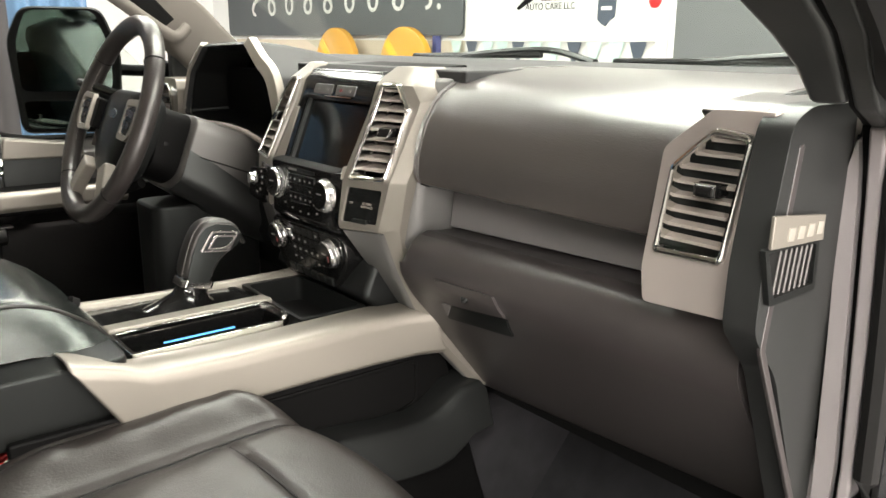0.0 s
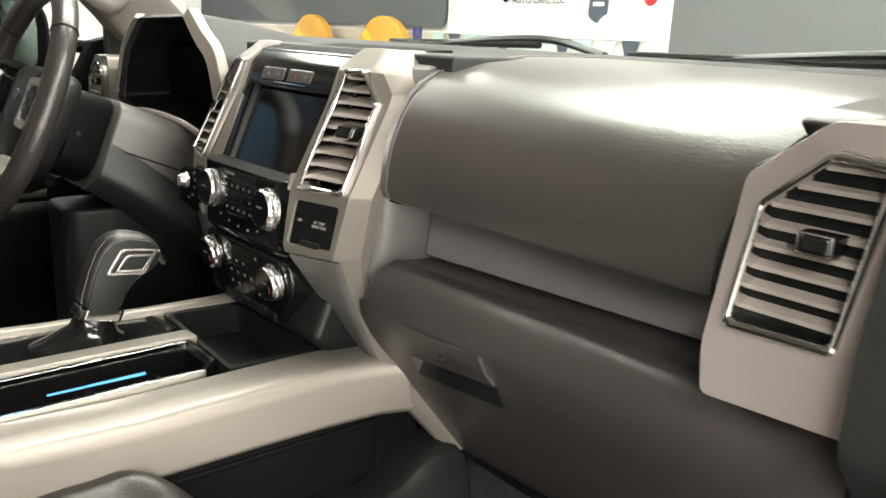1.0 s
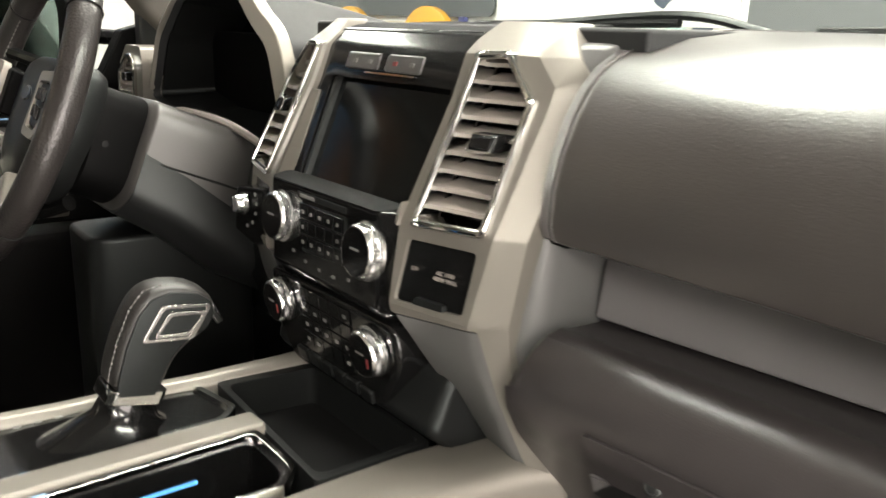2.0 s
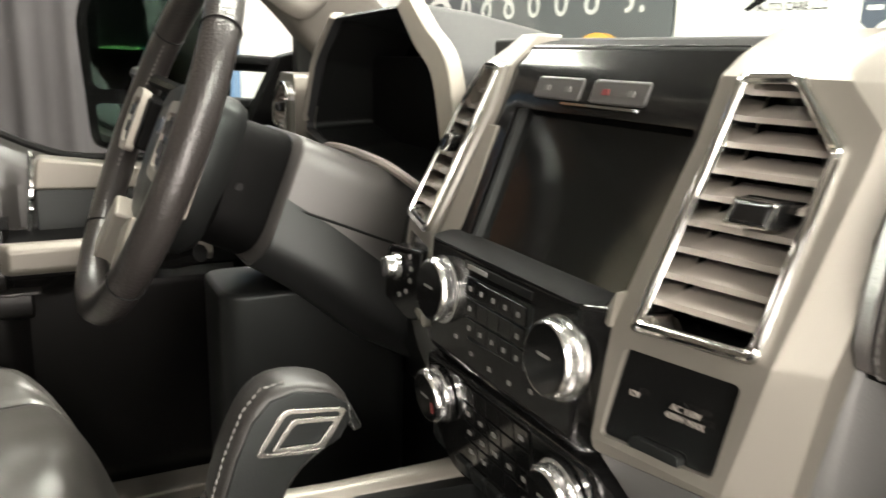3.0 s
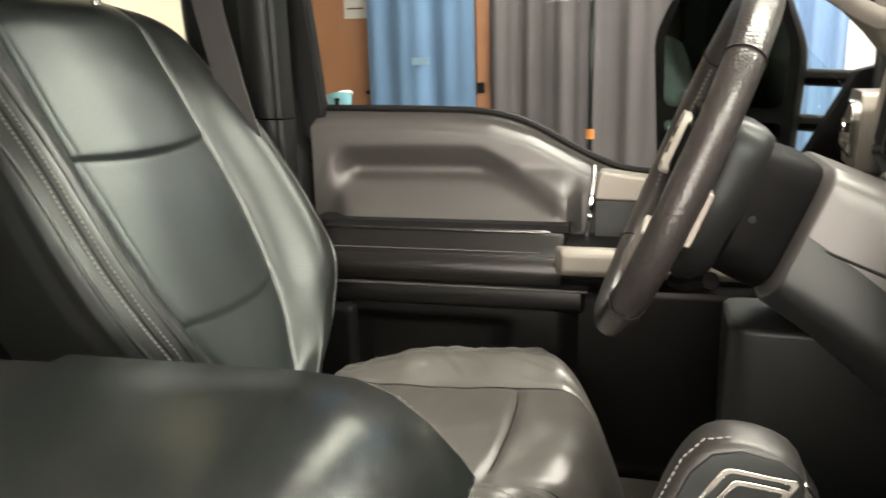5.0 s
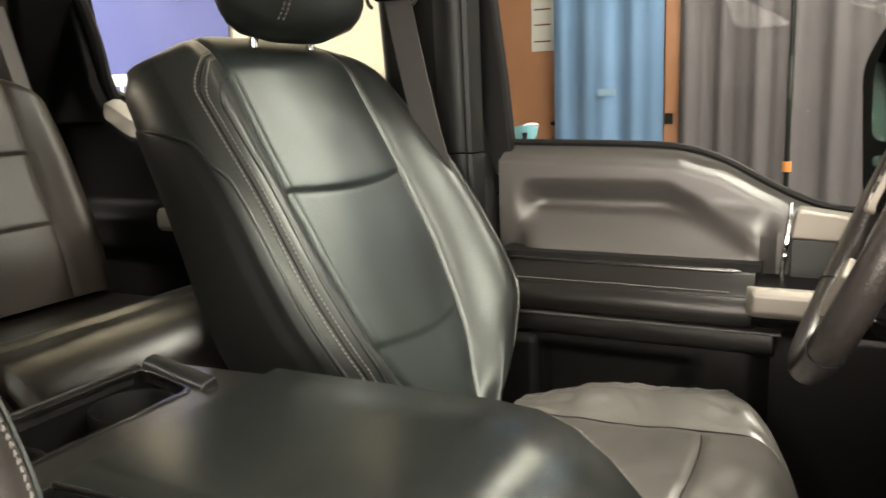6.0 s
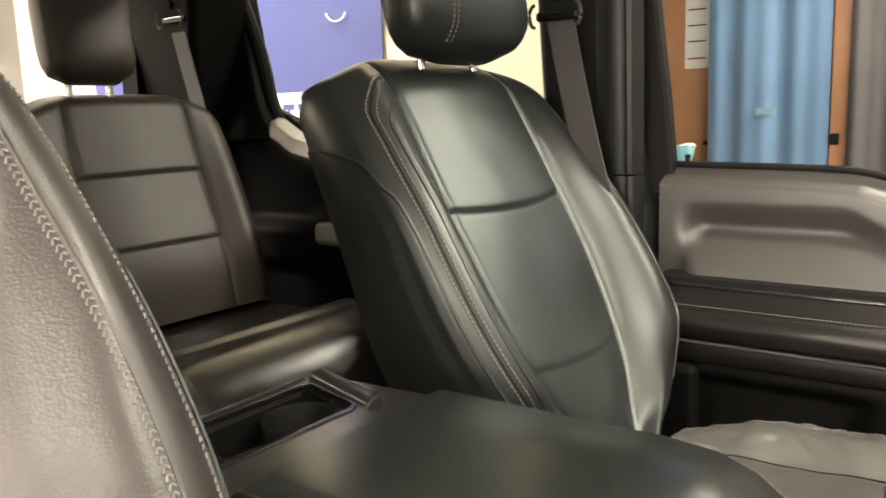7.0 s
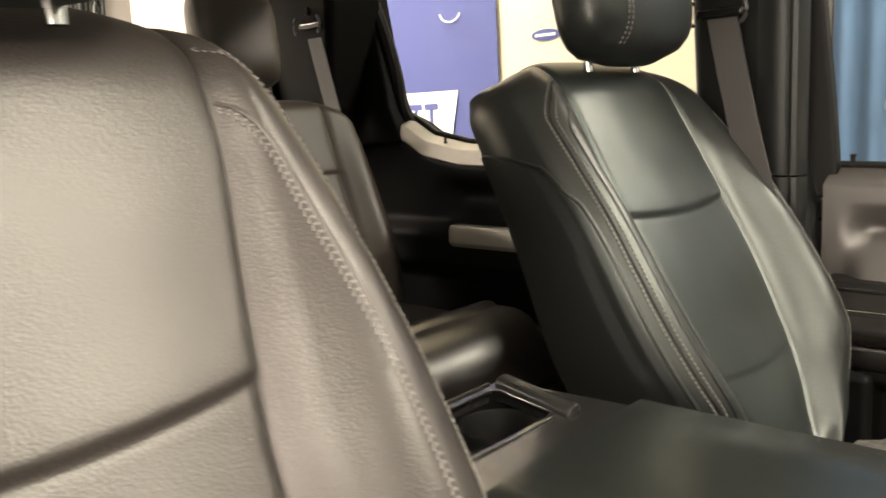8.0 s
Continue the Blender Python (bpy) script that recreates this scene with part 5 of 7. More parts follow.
part("tray_end_lip", loft([[(x, y, z) for x, z in ((-0.167 + e, 0.503), (-0.168 + e, 0.512), (-0.163 + e, 0.5155), (-0.150 + e, 0.5145), (-0.144 + e, 0.510), (-0.143 + e, 0.502))] for y, e in ((-0.846, -0.002), (-0.838, 0.0), (-0.738, 0.030), (-0.728, 0.033))]), PLASTIC, rc, "raised end lip", bevel=0.003)
part("tray_edge", tube([(-0.150, -0.8575, 0.5040), (0.0, -0.8575, 0.5040), (0.150, -0.8575, 0.5040)], 0.0022, n=8), TRAYPL, rc, "thin bright rear edge")
part("console_rear", box(-0.155, 0.155, -0.862, -0.69, 0.05, 0.405), PLASTIC_D, con, bevel=0.01)

# shift lever
sh = thing("shift_lever", (-0.06, -0.15, 0.43), "black leather-wrapped shift lever with a chrome-framed button", "gear lever")
part("lever_boot", loft([[(-0.062 + sx * math.cos(a), -0.170 + sy * math.sin(a) + dy, z) for a in [2 * math.pi * k / 20 for k in range(20)]] for sx, sy, dy, z in ((0.036, 0.058, -0.01, 0.428), (0.028, 0.040, -0.003, 0.436), (0.019, 0.026, 0.010, 0.448), (0.018, 0.020, 0.012, 0.460))]), GLOSSBLK, sh)
LX = -0.060


def lever_slice(x, s):
    """The lever's side outline at x, drawn in by s towards its spine."""
    out = [(-0.177, 0.468), (-0.174, 0.484), (-0.166, 0.510), (-0.155, 0.535), (-0.143, 0.549), (-0.125, 0.5535), (-0.099, 0.548), (-0.086, 0.537), (-0.083, 0.522), (-0.090, 0.507), (-0.112, 0.497), (-0.122, 0.487), (-0.129, 0.474), (-0.134, 0.460)]
    spine = [(-0.156, 0.463), (-0.152, 0.478), (-0.146, 0.497), (-0.137, 0.517), (-0.126, 0.526), (-0.116, 0.527), (-0.106, 0.525), (-0.100, 0.524), (-0.100, 0.521), (-0.108, 0.519), (-0.122, 0.512), (-0.136, 0.497), (-0.147, 0.480), (-0.153, 0.463)]
    return [(x, b_[0] + (a_[0] - b_[0]) * s, b_[1] + (a_[1] - b_[1]) * s) for a_, b_ in zip(out, spine)]


part("grip", loft([lever_slice(LX + dx, s) for dx, s in ((-0.021, 0.55), (-0.020, 0.78), (-0.015, 0.94), (-0.008, 1.0), (0.008, 1.0), (0.015, 0.95), (0.0195, 0.80), (0.0200, 0.60))]), LEVERSKIN, sh, "black leather grip", sub=1)
part("side_plate", loft([lever_slice(LX + dx, s) for dx, s in ((0.0165, 0.74), (0.0212, 0.72), (0.0216, 0.60))]), PLASTIC, sh, "smooth grey side plate", bevel=0.001)
part("lever_collar", loft([[(LX + 0.0215 * cx_, -0.154 + 0.0225 * cy_ + dy, z + 0.010 * -cy_ * 0.5) for cx_, cy_ in ((-1, -0.8), (-0.8, -1), (0.8, -1), (1, -0.8), (1, 0.8), (0.8, 1), (-0.8, 1), (-1, 0.8))] for dy, z in ((-0.003, 0.456), (0.0, 0.463), (0.002, 0.467))]), DIMCHROME, sh, "chrome collar", bevel=0.001)
BT = lambda u, v, d: (LX + 0.0225 - d, -0.119 + u, 0.5195 + v)
bo = round_poly([(-0.031, -0.0115), (0.012, -0.016), (0.030, 0.012), (-0.012, 0.0175)], 0.005)
part("button_frame", plate(bo, BT, 0.012, holes=[[(u * 0.84, v * 0.80) for u, v in bo]]), DIMCHROME, sh, "chrome button frame", bevel=0.002, segs=3)
part("button_inner_frame", plate([(u * 0.74, v * 0.68) for u, v in bo], lambda u, v, d: BT(u + 0.002, v - 0.001, d - 0.0015), 0.012, holes=[[(u * 0.60, v * 0.48) for u, v in bo]]), DIMCHROME, sh, "inner chrome frame", bevel=0.0014, segs=2)
part("side_trigger", obox(pose(LX + 0.006, -0.0835, 0.520, 0, 18, 0) @ pose(0, 0, 0, 28, 0, 0), 0.016, 0.007, 0.022), KNOBM, sh, "satin chrome trigger", bevel=0.002)
part("shift_button", plate([(u * 0.9, v * 0.88) for u, v in bo], lambda u, v, d: BT(u, v, d + 0.003), 0.010), PLASTIC, sh, bevel=0.001)
stitches([(LX + 0.0135, y, z) for y, z in ((-0.1765, 0.470), (-0.1735, 0.486), (-0.1655, 0.511), (-0.1545, 0.536), (-0.143, 0.549), (-0.125, 0.5525))], sh, step=0.0048, length=0.0036, radius=0.0007)

# ---------------------------------------------------------------- seats


def patch(front, u0, u1, nu, h0, h1, nh, back):
    """A closed cushion: front(u, h) grid joined round its edge to back(u, h)."""
    bm = bmesh.new()
    us = [u0 + (u1 - u0) * i / nu for i in range(nu + 1)]
    hs = [h0 + (h1 - h0) * j / nh for j in range(nh + 1)]
    A = [[bm.verts.new(front(u, h)) for u in us] for h in hs]
    B = [[bm.verts.new(back(u, h)) for u in us] for h in hs]
    for G in (A, B):
        for j in range(nh):
            for i in range(nu):
                bm.faces.new((G[j][i], G[j][i + 1], G[j + 1][i + 1], G[j + 1][i]))
    ring = lambda G: G[0][:-1] + [r[-1] for r in G[:-1]] + G[-1][:0:-1] + [r[0] for r in G[:0:-1]]
    a, b = ring(A), ring(B)
    for i in range(len(a)):
        j = (i + 1) % len(a)
        bm.faces.new((a[i], a[j], b[j], b[i]))
    return bm


def bump(x, c, w):
    return math.exp(-((x - c) / w) ** 2)


def sinterp(table, v):
    """Smooth curve through (place, value) pairs."""
    if v <= table[0][0]:
        return table[0][1]
    for k in range(len(table) - 1):
        (a, p), (b, q) = table[k], table[k + 1]
        if v <= b:
            t = (v - a) / (b - a)
            m0 = (q - table[k - 1][1]) / (b - table[k - 1][0]) * (b - a) if k else q - p
            m1 = (table[k + 2][1] - p) / (table[k + 2][0] - a) * (b - a) if k + 2 < len(table) else q - p
            return (2 * t ** 3 - 3 * t * t + 1) * p + (t ** 3 - 2 * t * t + t) * m0 + (3 * t * t - 2 * t ** 3) * q + (t ** 3 - t * t) * m1
    return table[-1][1]


class SeatBack:
    """The shape of a backrest: s runs from its middle (0) over the bolster to its front edge (1) and back along its side (2); h is metres up it."""

    def __init__(self, cx, y0, z0, recline, H, widths, inner=0.53, bol=0.029, thick=0.125, roll=0.16):
        self.cx, self.y0, self.z0, self.H, self.W, self.inner, self.bol, self.D, self.roll = cx, y0, z0, H, widths, inner, bol, thick, roll
        r = radians(recline)
        self.up, self.out = Vector((0, -math.sin(r), math.cos(r))), Vector((0, math.cos(r), math.sin(r)))
        self.creases, self.thin, self.drop, self.sink, self.lumbar, self.sag, self.seam = [], 0.0, 0.036, 0.0, 0.014, 0.0, None
        self.far_side, self.far_W, self.far_seam, self.edge = 0, None, None, 0.036

    def inn(self, h, sg=0):
        """Where the centre panel meets the bolster: the panel widens towards the headrest."""
        if self.far_seam and sg == self.far_side:
            return sinterp(self.far_seam, h)
        return sinterp(self.seam, h) if self.seam else self.inner

    def front(self, u, h, lift=0.0):
        s, sg = abs(u), (1 if u >= 0 else -1)
        t = h / self.H
        inner = self.inn(h, sg)
        a = min(s, 1.0)
        b = self.bol * (1.0 - 0.70 * ease((t - 0.48) / 0.5)) * (0.55 + 0.45 * ease(t / 0.15))
        d = (0.005 * (1 - (u / inner) ** 2) if s < inner else 0.0) - self.sink * (1 - ease((a - inner) / 0.10))
        d += b * ease((a - inner) / (0.42 if sg == self.far_side else 0.30))
        far = sg == self.far_side
        d -= (0.020 if far else self.edge) * max(0.0, (a - 0.76) / 0.24) ** 2
        d -= 0.0045 * bump(s, inner, 0.018)
        for c, dep in self.creases:
            if s <= inner:
                k = h - c + self.sag * (1 - (u / inner) ** 2)
                d += dep * (-0.35 * bump(k, 0, 0.005) + 0.70 * ease((k + 0.006) / 0.011) * bump(k, 0.006, 0.040) * (1 - 0.5 * (u / inner) ** 2) - 0.45 * (1 - ease((k + 0.004) / 0.010)) * bump(k, 0, 0.045))
        d += self.lumbar * bump(t, 0.24, 0.24)
        d += 0.0012 * noise.noise(Vector((u * 3 + self.cx * 5, h * 12, 0.3)))
        D = self.D - self.thin * ease((t - 0.25) / 0.65)
        q = max(0.0, (t - (1 - self.roll)) / self.roll)
        round_off = 1 - math.sqrt(max(0.0, 1 - min(q, 1.0) ** 2.2))
        w = sinterp(self.far_W if far else self.W, t)
        if s <= 1:
            x, dd = a * w, d
        else:
            v = s - 1
            x, dd = w + 0.008 * math.sin(math.pi * min(1, v * 0.9)) - 0.012 * v * v - (0.16 * v * ease((0.42 - t) / 0.32) if far else 0.0), d - D * v
        dd = dd - (D * 0.80 + dd * 0.5) * round_off
        top = -self.drop * ease((a - 0.35) / 0.65) ** 1.7 * ease((t - 0.55) / 0.45)
        nrm = Vector((sg, 0, 0)) if s > 1.15 else self.out
        return Vector((self.cx + sg * x, self.y0, self.z0)) + self.up * (h + top) + self.out * dd + nrm * lift

    def at_back(self, u, h, out):
        t = h / self.H
        q = max(0.0, (t - 0.80) / 0.2)
        w = sinterp(self.W, t) * 0.92
        return Vector((self.cx + u * w, self.y0, self.z0)) + self.up * h - self.out * ((self.D - self.thin * ease((t - 0.25) / 0.65)) * 0.93 + out * (1 - abs(u) ** 4) - 0.05 * q * q)

    def back(self, u, h):
        s, sg = abs(u), (1 if u >= 0 else -1)
        w = sinterp(self.far_W if sg == self.far_side else self.W, h / self.H) * min(0.9, s * 0.55)
        return Vector((self.cx + sg * w, self.y0, self.z0)) + self.up * (h * 0.97) - self.out * (self.D - self.thin * ease((h / self.H - 0.25) / 0.65)) * 0.9


def braid(A, B_, parent, step=0.0054):
    """Two rows of thread joined by slanting cross stitches."""
    bm = bmesh.new()
    run, nxt, n = 0.0, 0.0, len(A)
    for i in range(n - 1):
        seg = (A[i + 1] - A[i]).length
        while nxt < run + seg:
            f = (nxt - run) / seg
            a, b = A[i].lerp(A[i + 1], f), B_[i].lerp(B_[i + 1], f)
            d = (A[i + 1] - A[i]).normalized() * step * 0.45
            tube([a - d, a.lerp(b, 0.42) + d * 0.3], [0.0010, 0.0007], bm, n=5)
            tube([b - d, b.lerp(a, 0.42) + d * 0.3], [0.0010, 0.0007], bm, n=5)
            nxt += step
        run += seg
    return part("stitching", bm, THREAD, parent, "pale grey braided thread")


def bucket_seat(cx, y0, z0, side, label, recline=30, H=0.562, length=0.430, rise=0.324, seat_skin=None, back_skin=None):
    """side: +1 where the middle of the truck lies towards +x."""
    s = thing("bucket_seat", (cx, y0 + 0.2, 0.0), label, "car seat", "front seats")
    sb = SeatBack(cx, y0, z0, recline, H, [(-0.20, 0.07), (-0.08, 0.135), (0, 0.175), (0.12, 0.222), (0.30, 0.243), (0.5, 0.242), (0.75, 0.228), (0.88, 0.215), (0.95, 0.202), (1.0, 0.175)])
    sb.creases, sb.thin, sb.drop = [(0.312, 0.0038), (0.095, 0.0014)] if cx < 0 else [(0.299, 0.0038), (0.095, 0.0016)], 0.045, 0.022
    sb.sag = 0.012
    if cx < 0:
        sb.far_side, sb.far_W = -1, [(-0.20, 0.01), (-0.12, 0.02), (-0.075, 0.06), (-0.035, 0.13), (0.036, 0.205), (0.12, 0.245), (0.24, 0.264), (0.37, 0.267), (0.484, 0.258), (0.633, 0.252), (0.82, 0.246), (0.92, 0.230), (1.0, 0.185)]
        sb.far_seam = [(-0.05, 0.20), (0.0, 0.24), (0.04, 0.32), (0.107, 0.39), (0.24, 0.50), (0.305, 0.535), (0.44, 0.575), (0.56, 0.62)]
        sb.bol, sb.lumbar, sb.seam = 0.041, 0.002, [(0.0, 0.53), (0.30, 0.56), (0.44, 0.575), (0.56, 0.62)]
    else:
        sb.sink, sb.edge, sb.W, sb.seam = 0.011, 0.056, [(a, b * 1.055) for a, b in sb.W], [(0.10, 0.44), (0.23, 0.45), (0.298, 0.50), (0.39, 0.60), (0.442, 0.655), (0.56, 0.75)]
    part("back_insert", patch(lambda q, h: sb.front(q * sb.inn(h, -1 if q < 0 else 1), h), -1, 1, 48, -0.10, H, 320, lambda q, h: sb.back(q * sb.inn(h, -1 if q < 0 else 1), h)), back_skin or LEATHER_P, s, "black leather centre panel with a deep crease")
    for sg in (1, -1):
        bo_ = part("back_bolster", patch(lambda q, h: sb.front(sg * (sb.inn(h, sg) + (2 - sb.inn(h, sg)) * q), h), 0, 1, 50, -0.10, H, 66, lambda q, h: sb.back(sg * (sb.inn(h, sg) + (2 - sb.inn(h, sg)) * q), h)), back_skin or LEATHER, s, "padded black leather bolster")
        def row(s0, lo, hi, lift, turn=0.075):
            """A line up the bolster at s0 that arches over into the centre panel's seam at its top."""
            out = []
            for i in range(91):
                h = lo + (hi - lo) * i / 90
                f = max(0.0, (h - hi + turn) / turn)
                out.append(sb.front(sg * (s0 + (sb.inn(h) + 0.015 - s0) * (1 - math.sqrt(max(0.0, 1 - f * f)))), h, lift))
            return out
        if sg == side and cx < 0:
            for q in (0.890, 0.925):
                stitches(row(q, 0.02, 0.505 + 0.4 * (q - 0.89), 0.0006, 0.06), bo_, step=0.0058, length=0.0044, radius=0.0010)
            part("welt", tube(row(0.9075, 0.02, 0.512, -0.0006, 0.06), 0.0015, n=6), RUBBER, bo_, "dark sewn seam")
            part("piping", tube(row(0.848, 0.03, 0.474, -0.0006, 0.05), 0.0020, n=6), LEATHER, bo_, "leather piping")
        elif sg == side:
            braid(row(0.738, 0.02, 0.470, 0.0008, 0.05), row(0.757, 0.02, 0.474, 0.0008, 0.05), bo_)
            braid(row(0.898, 0.02, 0.522, 0.0006, 0.06), row(0.918, 0.02, 0.526, 0.0006, 0.06), bo_)
            part("welt", tube(row(0.768, 0.02, 0.477, -0.0012, 0.05), 0.0022, n=6), back_skin or LEATHER, bo_, "raised leather welt")
        else:
            stitches([sb.front(sg * (0.90 if cx < 0 else 0.745), 0.0 + (H * 0.80 - 0.0) * i / 60, 0.0008) for i in range(61)], bo_, step=0.0062, length=0.0046, radius=0.0007)
        edge = lambda h: sinterp([(0.0, 0.985), (0.33, 0.985), (0.375, 1.04), (0.406, 1.13), (0.43, 1.34), (0.454, 1.65), (0.472, 1.97)], h)
        side_f = lambda v, h: sb.front(sg * (edge(h) + (2.0 - edge(h)) * v), h, 0.004 * ease(v / 0.06))
        cover = part("side_cover", patch(side_f, 0, 1, 24, -0.03, 0.472, 60, lambda v, h: sb.front(sg * (edge(h) + (2.0 - edge(h)) * v), h, -0.012)), PLASTIC, s, "smooth black side cover")
        part("piping", tube([sb.front(sg * (edge(h) - 0.01), h, 0.002) for h in [-0.02 + 0.490 * i / 60 for i in range(61)]], 0.0022, n=6), LEATHER, cover)
    part("back_shell", patch(lambda u, h: sb.at_back(u, h, 0.0), -1, 1, 20, -0.02, H * 0.74, 16, lambda u, h: sb.at_back(u, h, 0.030)), PLASTIC, s)
    # headrest
    hb = sb.front(0, H * 0.985) + sb.out * 0.028
    hb = hb + Vector((-0.012, 0.030, 0))
    hm = Matrix.Translation(hb + Vector((0, -0.005, 0.067))) @ pose(0, 0, 0, 14, 0, 0)
    bm = bmesh.new()
    loops = []
    for j in range(15):
        v = -1 + 2 * j / 14
        rad = max(0.05, (1 - abs(v) ** 3.6)) ** 0.42
        loops.append([hm @ Vector((0.136 * (0.93 + 0.07 * rad) * rad ** 0.6 * math.copysign(abs(math.cos(a)) ** 0.5, math.cos(a)), 0.052 * rad * math.copysign(abs(math.sin(a)) ** 0.75, math.sin(a)) + 0.014 * (1 - v * v), 0.09 * v)) for a in [2 * math.pi * q / 36 for q in range(36)]])
    hr = part("headrest", loft(loops, bm), LEATHER, s, "black leather headrest")
    for off in (-0.005, 0.005):
        stitches([hm @ Vector((side * 0.078 + off, 0.0645 - 0.017 * (v * v) - 0.025 * abs(v) ** 6, 0.085 * v)) for v in [-0.9 + 1.8 * i / 24 for i in range(25)]], hr, step=0.0065, length=0.0045)
    for dx in (-0.062, 0.062):
        post = part("headrest_post", tube([hb + Vector((dx, -0.01, -0.03)), hb + Vector((dx, -0.012, 0.06))], 0.0062, n=12), CHROME, s, "chrome post")
        part("post_sleeve", tube([hb + Vector((dx, -0.01, -0.012)), hb + Vector((dx, -0.01, 0.002))], 0.016, n=12), PLASTIC_D, post)
    # cushion
    L0, L1, ZT = y0 + 0.02, y0 + length, rise

    def cz(u, t):
        a = abs(u)
        z = ZT + 0.026 * ease((a - 0.50) / 0.26) - 0.055 * ease((a - 0.80) / 0.20) ** 1.6
        z -= 0.005 * bump(a, 0.52, 0.018) + 0.003 * bump(a, 0.80, 0.012)
        z += 0.010 * ease((t - 0.3) / 0.5)
        f0 = 0.82 - 0.12 * a * a
        z -= 0.13 * max(0, (t - f0) / (1 - f0)) ** 2.2
        z -= 0.030 * ease((0.30 - t) / 0.30) * ease((a - 0.5) / 0.3)
        z += (0.0030 if cx < 0 else 0.0014) * noise.noise(Vector((u * 5, t * 11, cx))) + (1.0 if cx < 0 else 0.08) * ease((a - 0.5) / 0.2) * (0.0018 * noise.noise(Vector((u * 14, t * 22, cx))) - 0.0055 * max(0.0, 0.30 - abs(noise.noise(Vector((u * 5 + t * 3, t * 8 - u * 7, cx + 2))))) * (1.5 + noise.noise(Vector((u * 3, t * 4, 5)))))
        if a < 0.52:
            z -= 0.005 * bump(t + 0.05 * u * u, 0.66, 0.011)
        return z

    def cw(t):
        return 0.245 + 0.010 * math.sin(t * 3) - 0.040 * max(0, (t - 0.72) / 0.28) ** 2

    def cf(u, t):
        y = L0 + (L1 - L0) * t - 0.085 * abs(u) ** 3 * t * t
        return Vector((cx + u * cw(t), y, cz(u, t)))

    def cb(u, t):
        p = cf(u, t)
        return Vector((cx + (p.x - cx) * 0.93, p.y - 0.016 * t, min(p.z - 0.01, ZT - 0.13)))
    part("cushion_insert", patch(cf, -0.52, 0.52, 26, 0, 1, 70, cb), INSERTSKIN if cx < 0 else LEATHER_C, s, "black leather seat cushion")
    for sg in (1, -1):
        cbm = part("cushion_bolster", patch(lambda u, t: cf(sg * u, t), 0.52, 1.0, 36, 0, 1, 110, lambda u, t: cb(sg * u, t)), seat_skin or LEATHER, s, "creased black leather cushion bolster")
        stitches([cf(sg * 0.84, 0.1 + 0.82 * i / 50) + Vector((0, 0, 0.0006)) for i in range(51)], cbm, step=0.0075, length=0.005)
    part("cross_seam", tube([cf(-0.51 + 1.02 * i / 30, 0.66 - 0.05 * (-0.51 + 1.02 * i / 30) ** 2) + Vector((0, 0, 0.0003)) for i in range(31)], 0.0016, n=6), RUBBER, s)
    for sg in (1, -1):
        part("cushion_seam", tube([cf(sg * 0.52, 0.04 + 0.95 * i / 50) + Vector((0, 0, 0.0003)) for i in range(51)], 0.0018, n=6), RUBBER, s)
    part("seat_base", loft([[(x, y, z) for x, y in round_poly([(cx - 0.20, L0), (cx + 0.20, L0), (cx + 0.20, L1 - 0.07), (cx - 0.20, L1 - 0.07)], 0.03)] for z in (0.06, ZT - 0.12)]), PLASTIC_D, s, bevel=0.01)
    for sg in (1, -1):
        part("seat_rail", box(cx + sg * 0.16 - 0.02, cx + sg * 0.16 + 0.02, L0 - 0.02, L1 - 0.06, 0.0, 0.07), GREYPL, s, bevel=0.004)
        part("side_valance", box(cx + sg * 0.232 - 0.012, cx + sg * 0.232 + 0.012, L0 - 0.06, L1 - 0.14, 0.14, ZT - 0.07), PLASTIC, s, bevel=0.01)
        part("recliner", box(cx + sg * 0.215 - 0.015, cx + sg * 0.215 + 0.015, y0 - 0.08, y0 + 0.03, z0 - 0.16, z0 + 0.01), PLASTIC_D, s, bevel=0.012)
    buckle = part("belt_buckle", obox(pose(cx + side * 0.262, y0 + 0.10, z0 - 0.07, 20, 0, 0), 0.020, 0.040, 0.075), PLASTIC, s, bevel=0.006)
    part("release_button", obox(pose(cx + side * 0.262, y0 + 0.115, z0 - 0.03, 20, 0, 0), 0.016, 0.020, 0.012), RED, buckle, "red release button", bevel=0.003)
    return s


bucket_seat(-0.478, -0.634, 0.40, 1, "black leather driver seat with pale double stitching", length=0.445, seat_skin=LEATHER_SHEEN)
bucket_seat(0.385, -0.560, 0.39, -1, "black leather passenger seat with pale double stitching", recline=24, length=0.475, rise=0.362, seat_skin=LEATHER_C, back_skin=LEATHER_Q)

# rear bench
bench = thing("rear_bench_seat", (0, -1.4, 0.0), "black leather rear bench seat with headrests", "car seat")


def bench_back(x0, x1, name, seam):
    sbk = SeatBack((x0 + x1) / 2, -1.50, 0.42, 16, 0.458, [(0, (x1 - x0) / 2), (0.7, (x1 - x0) / 2), (1, (x1 - x0) / 2 - 0.012)], inner=seam, bol=0.016, thick=0.10, roll=0.10)
    sbk.creases = [(0.285, 0.0045), (0.145, 0.0030)]
    part(name, patch(lambda u, h: sbk.front(u * 1.6, h), -1, 1, 80, 0, 0.458, 150, sbk.back), BENCHSKIN, bench, "black leather backrest section")
    return sbk


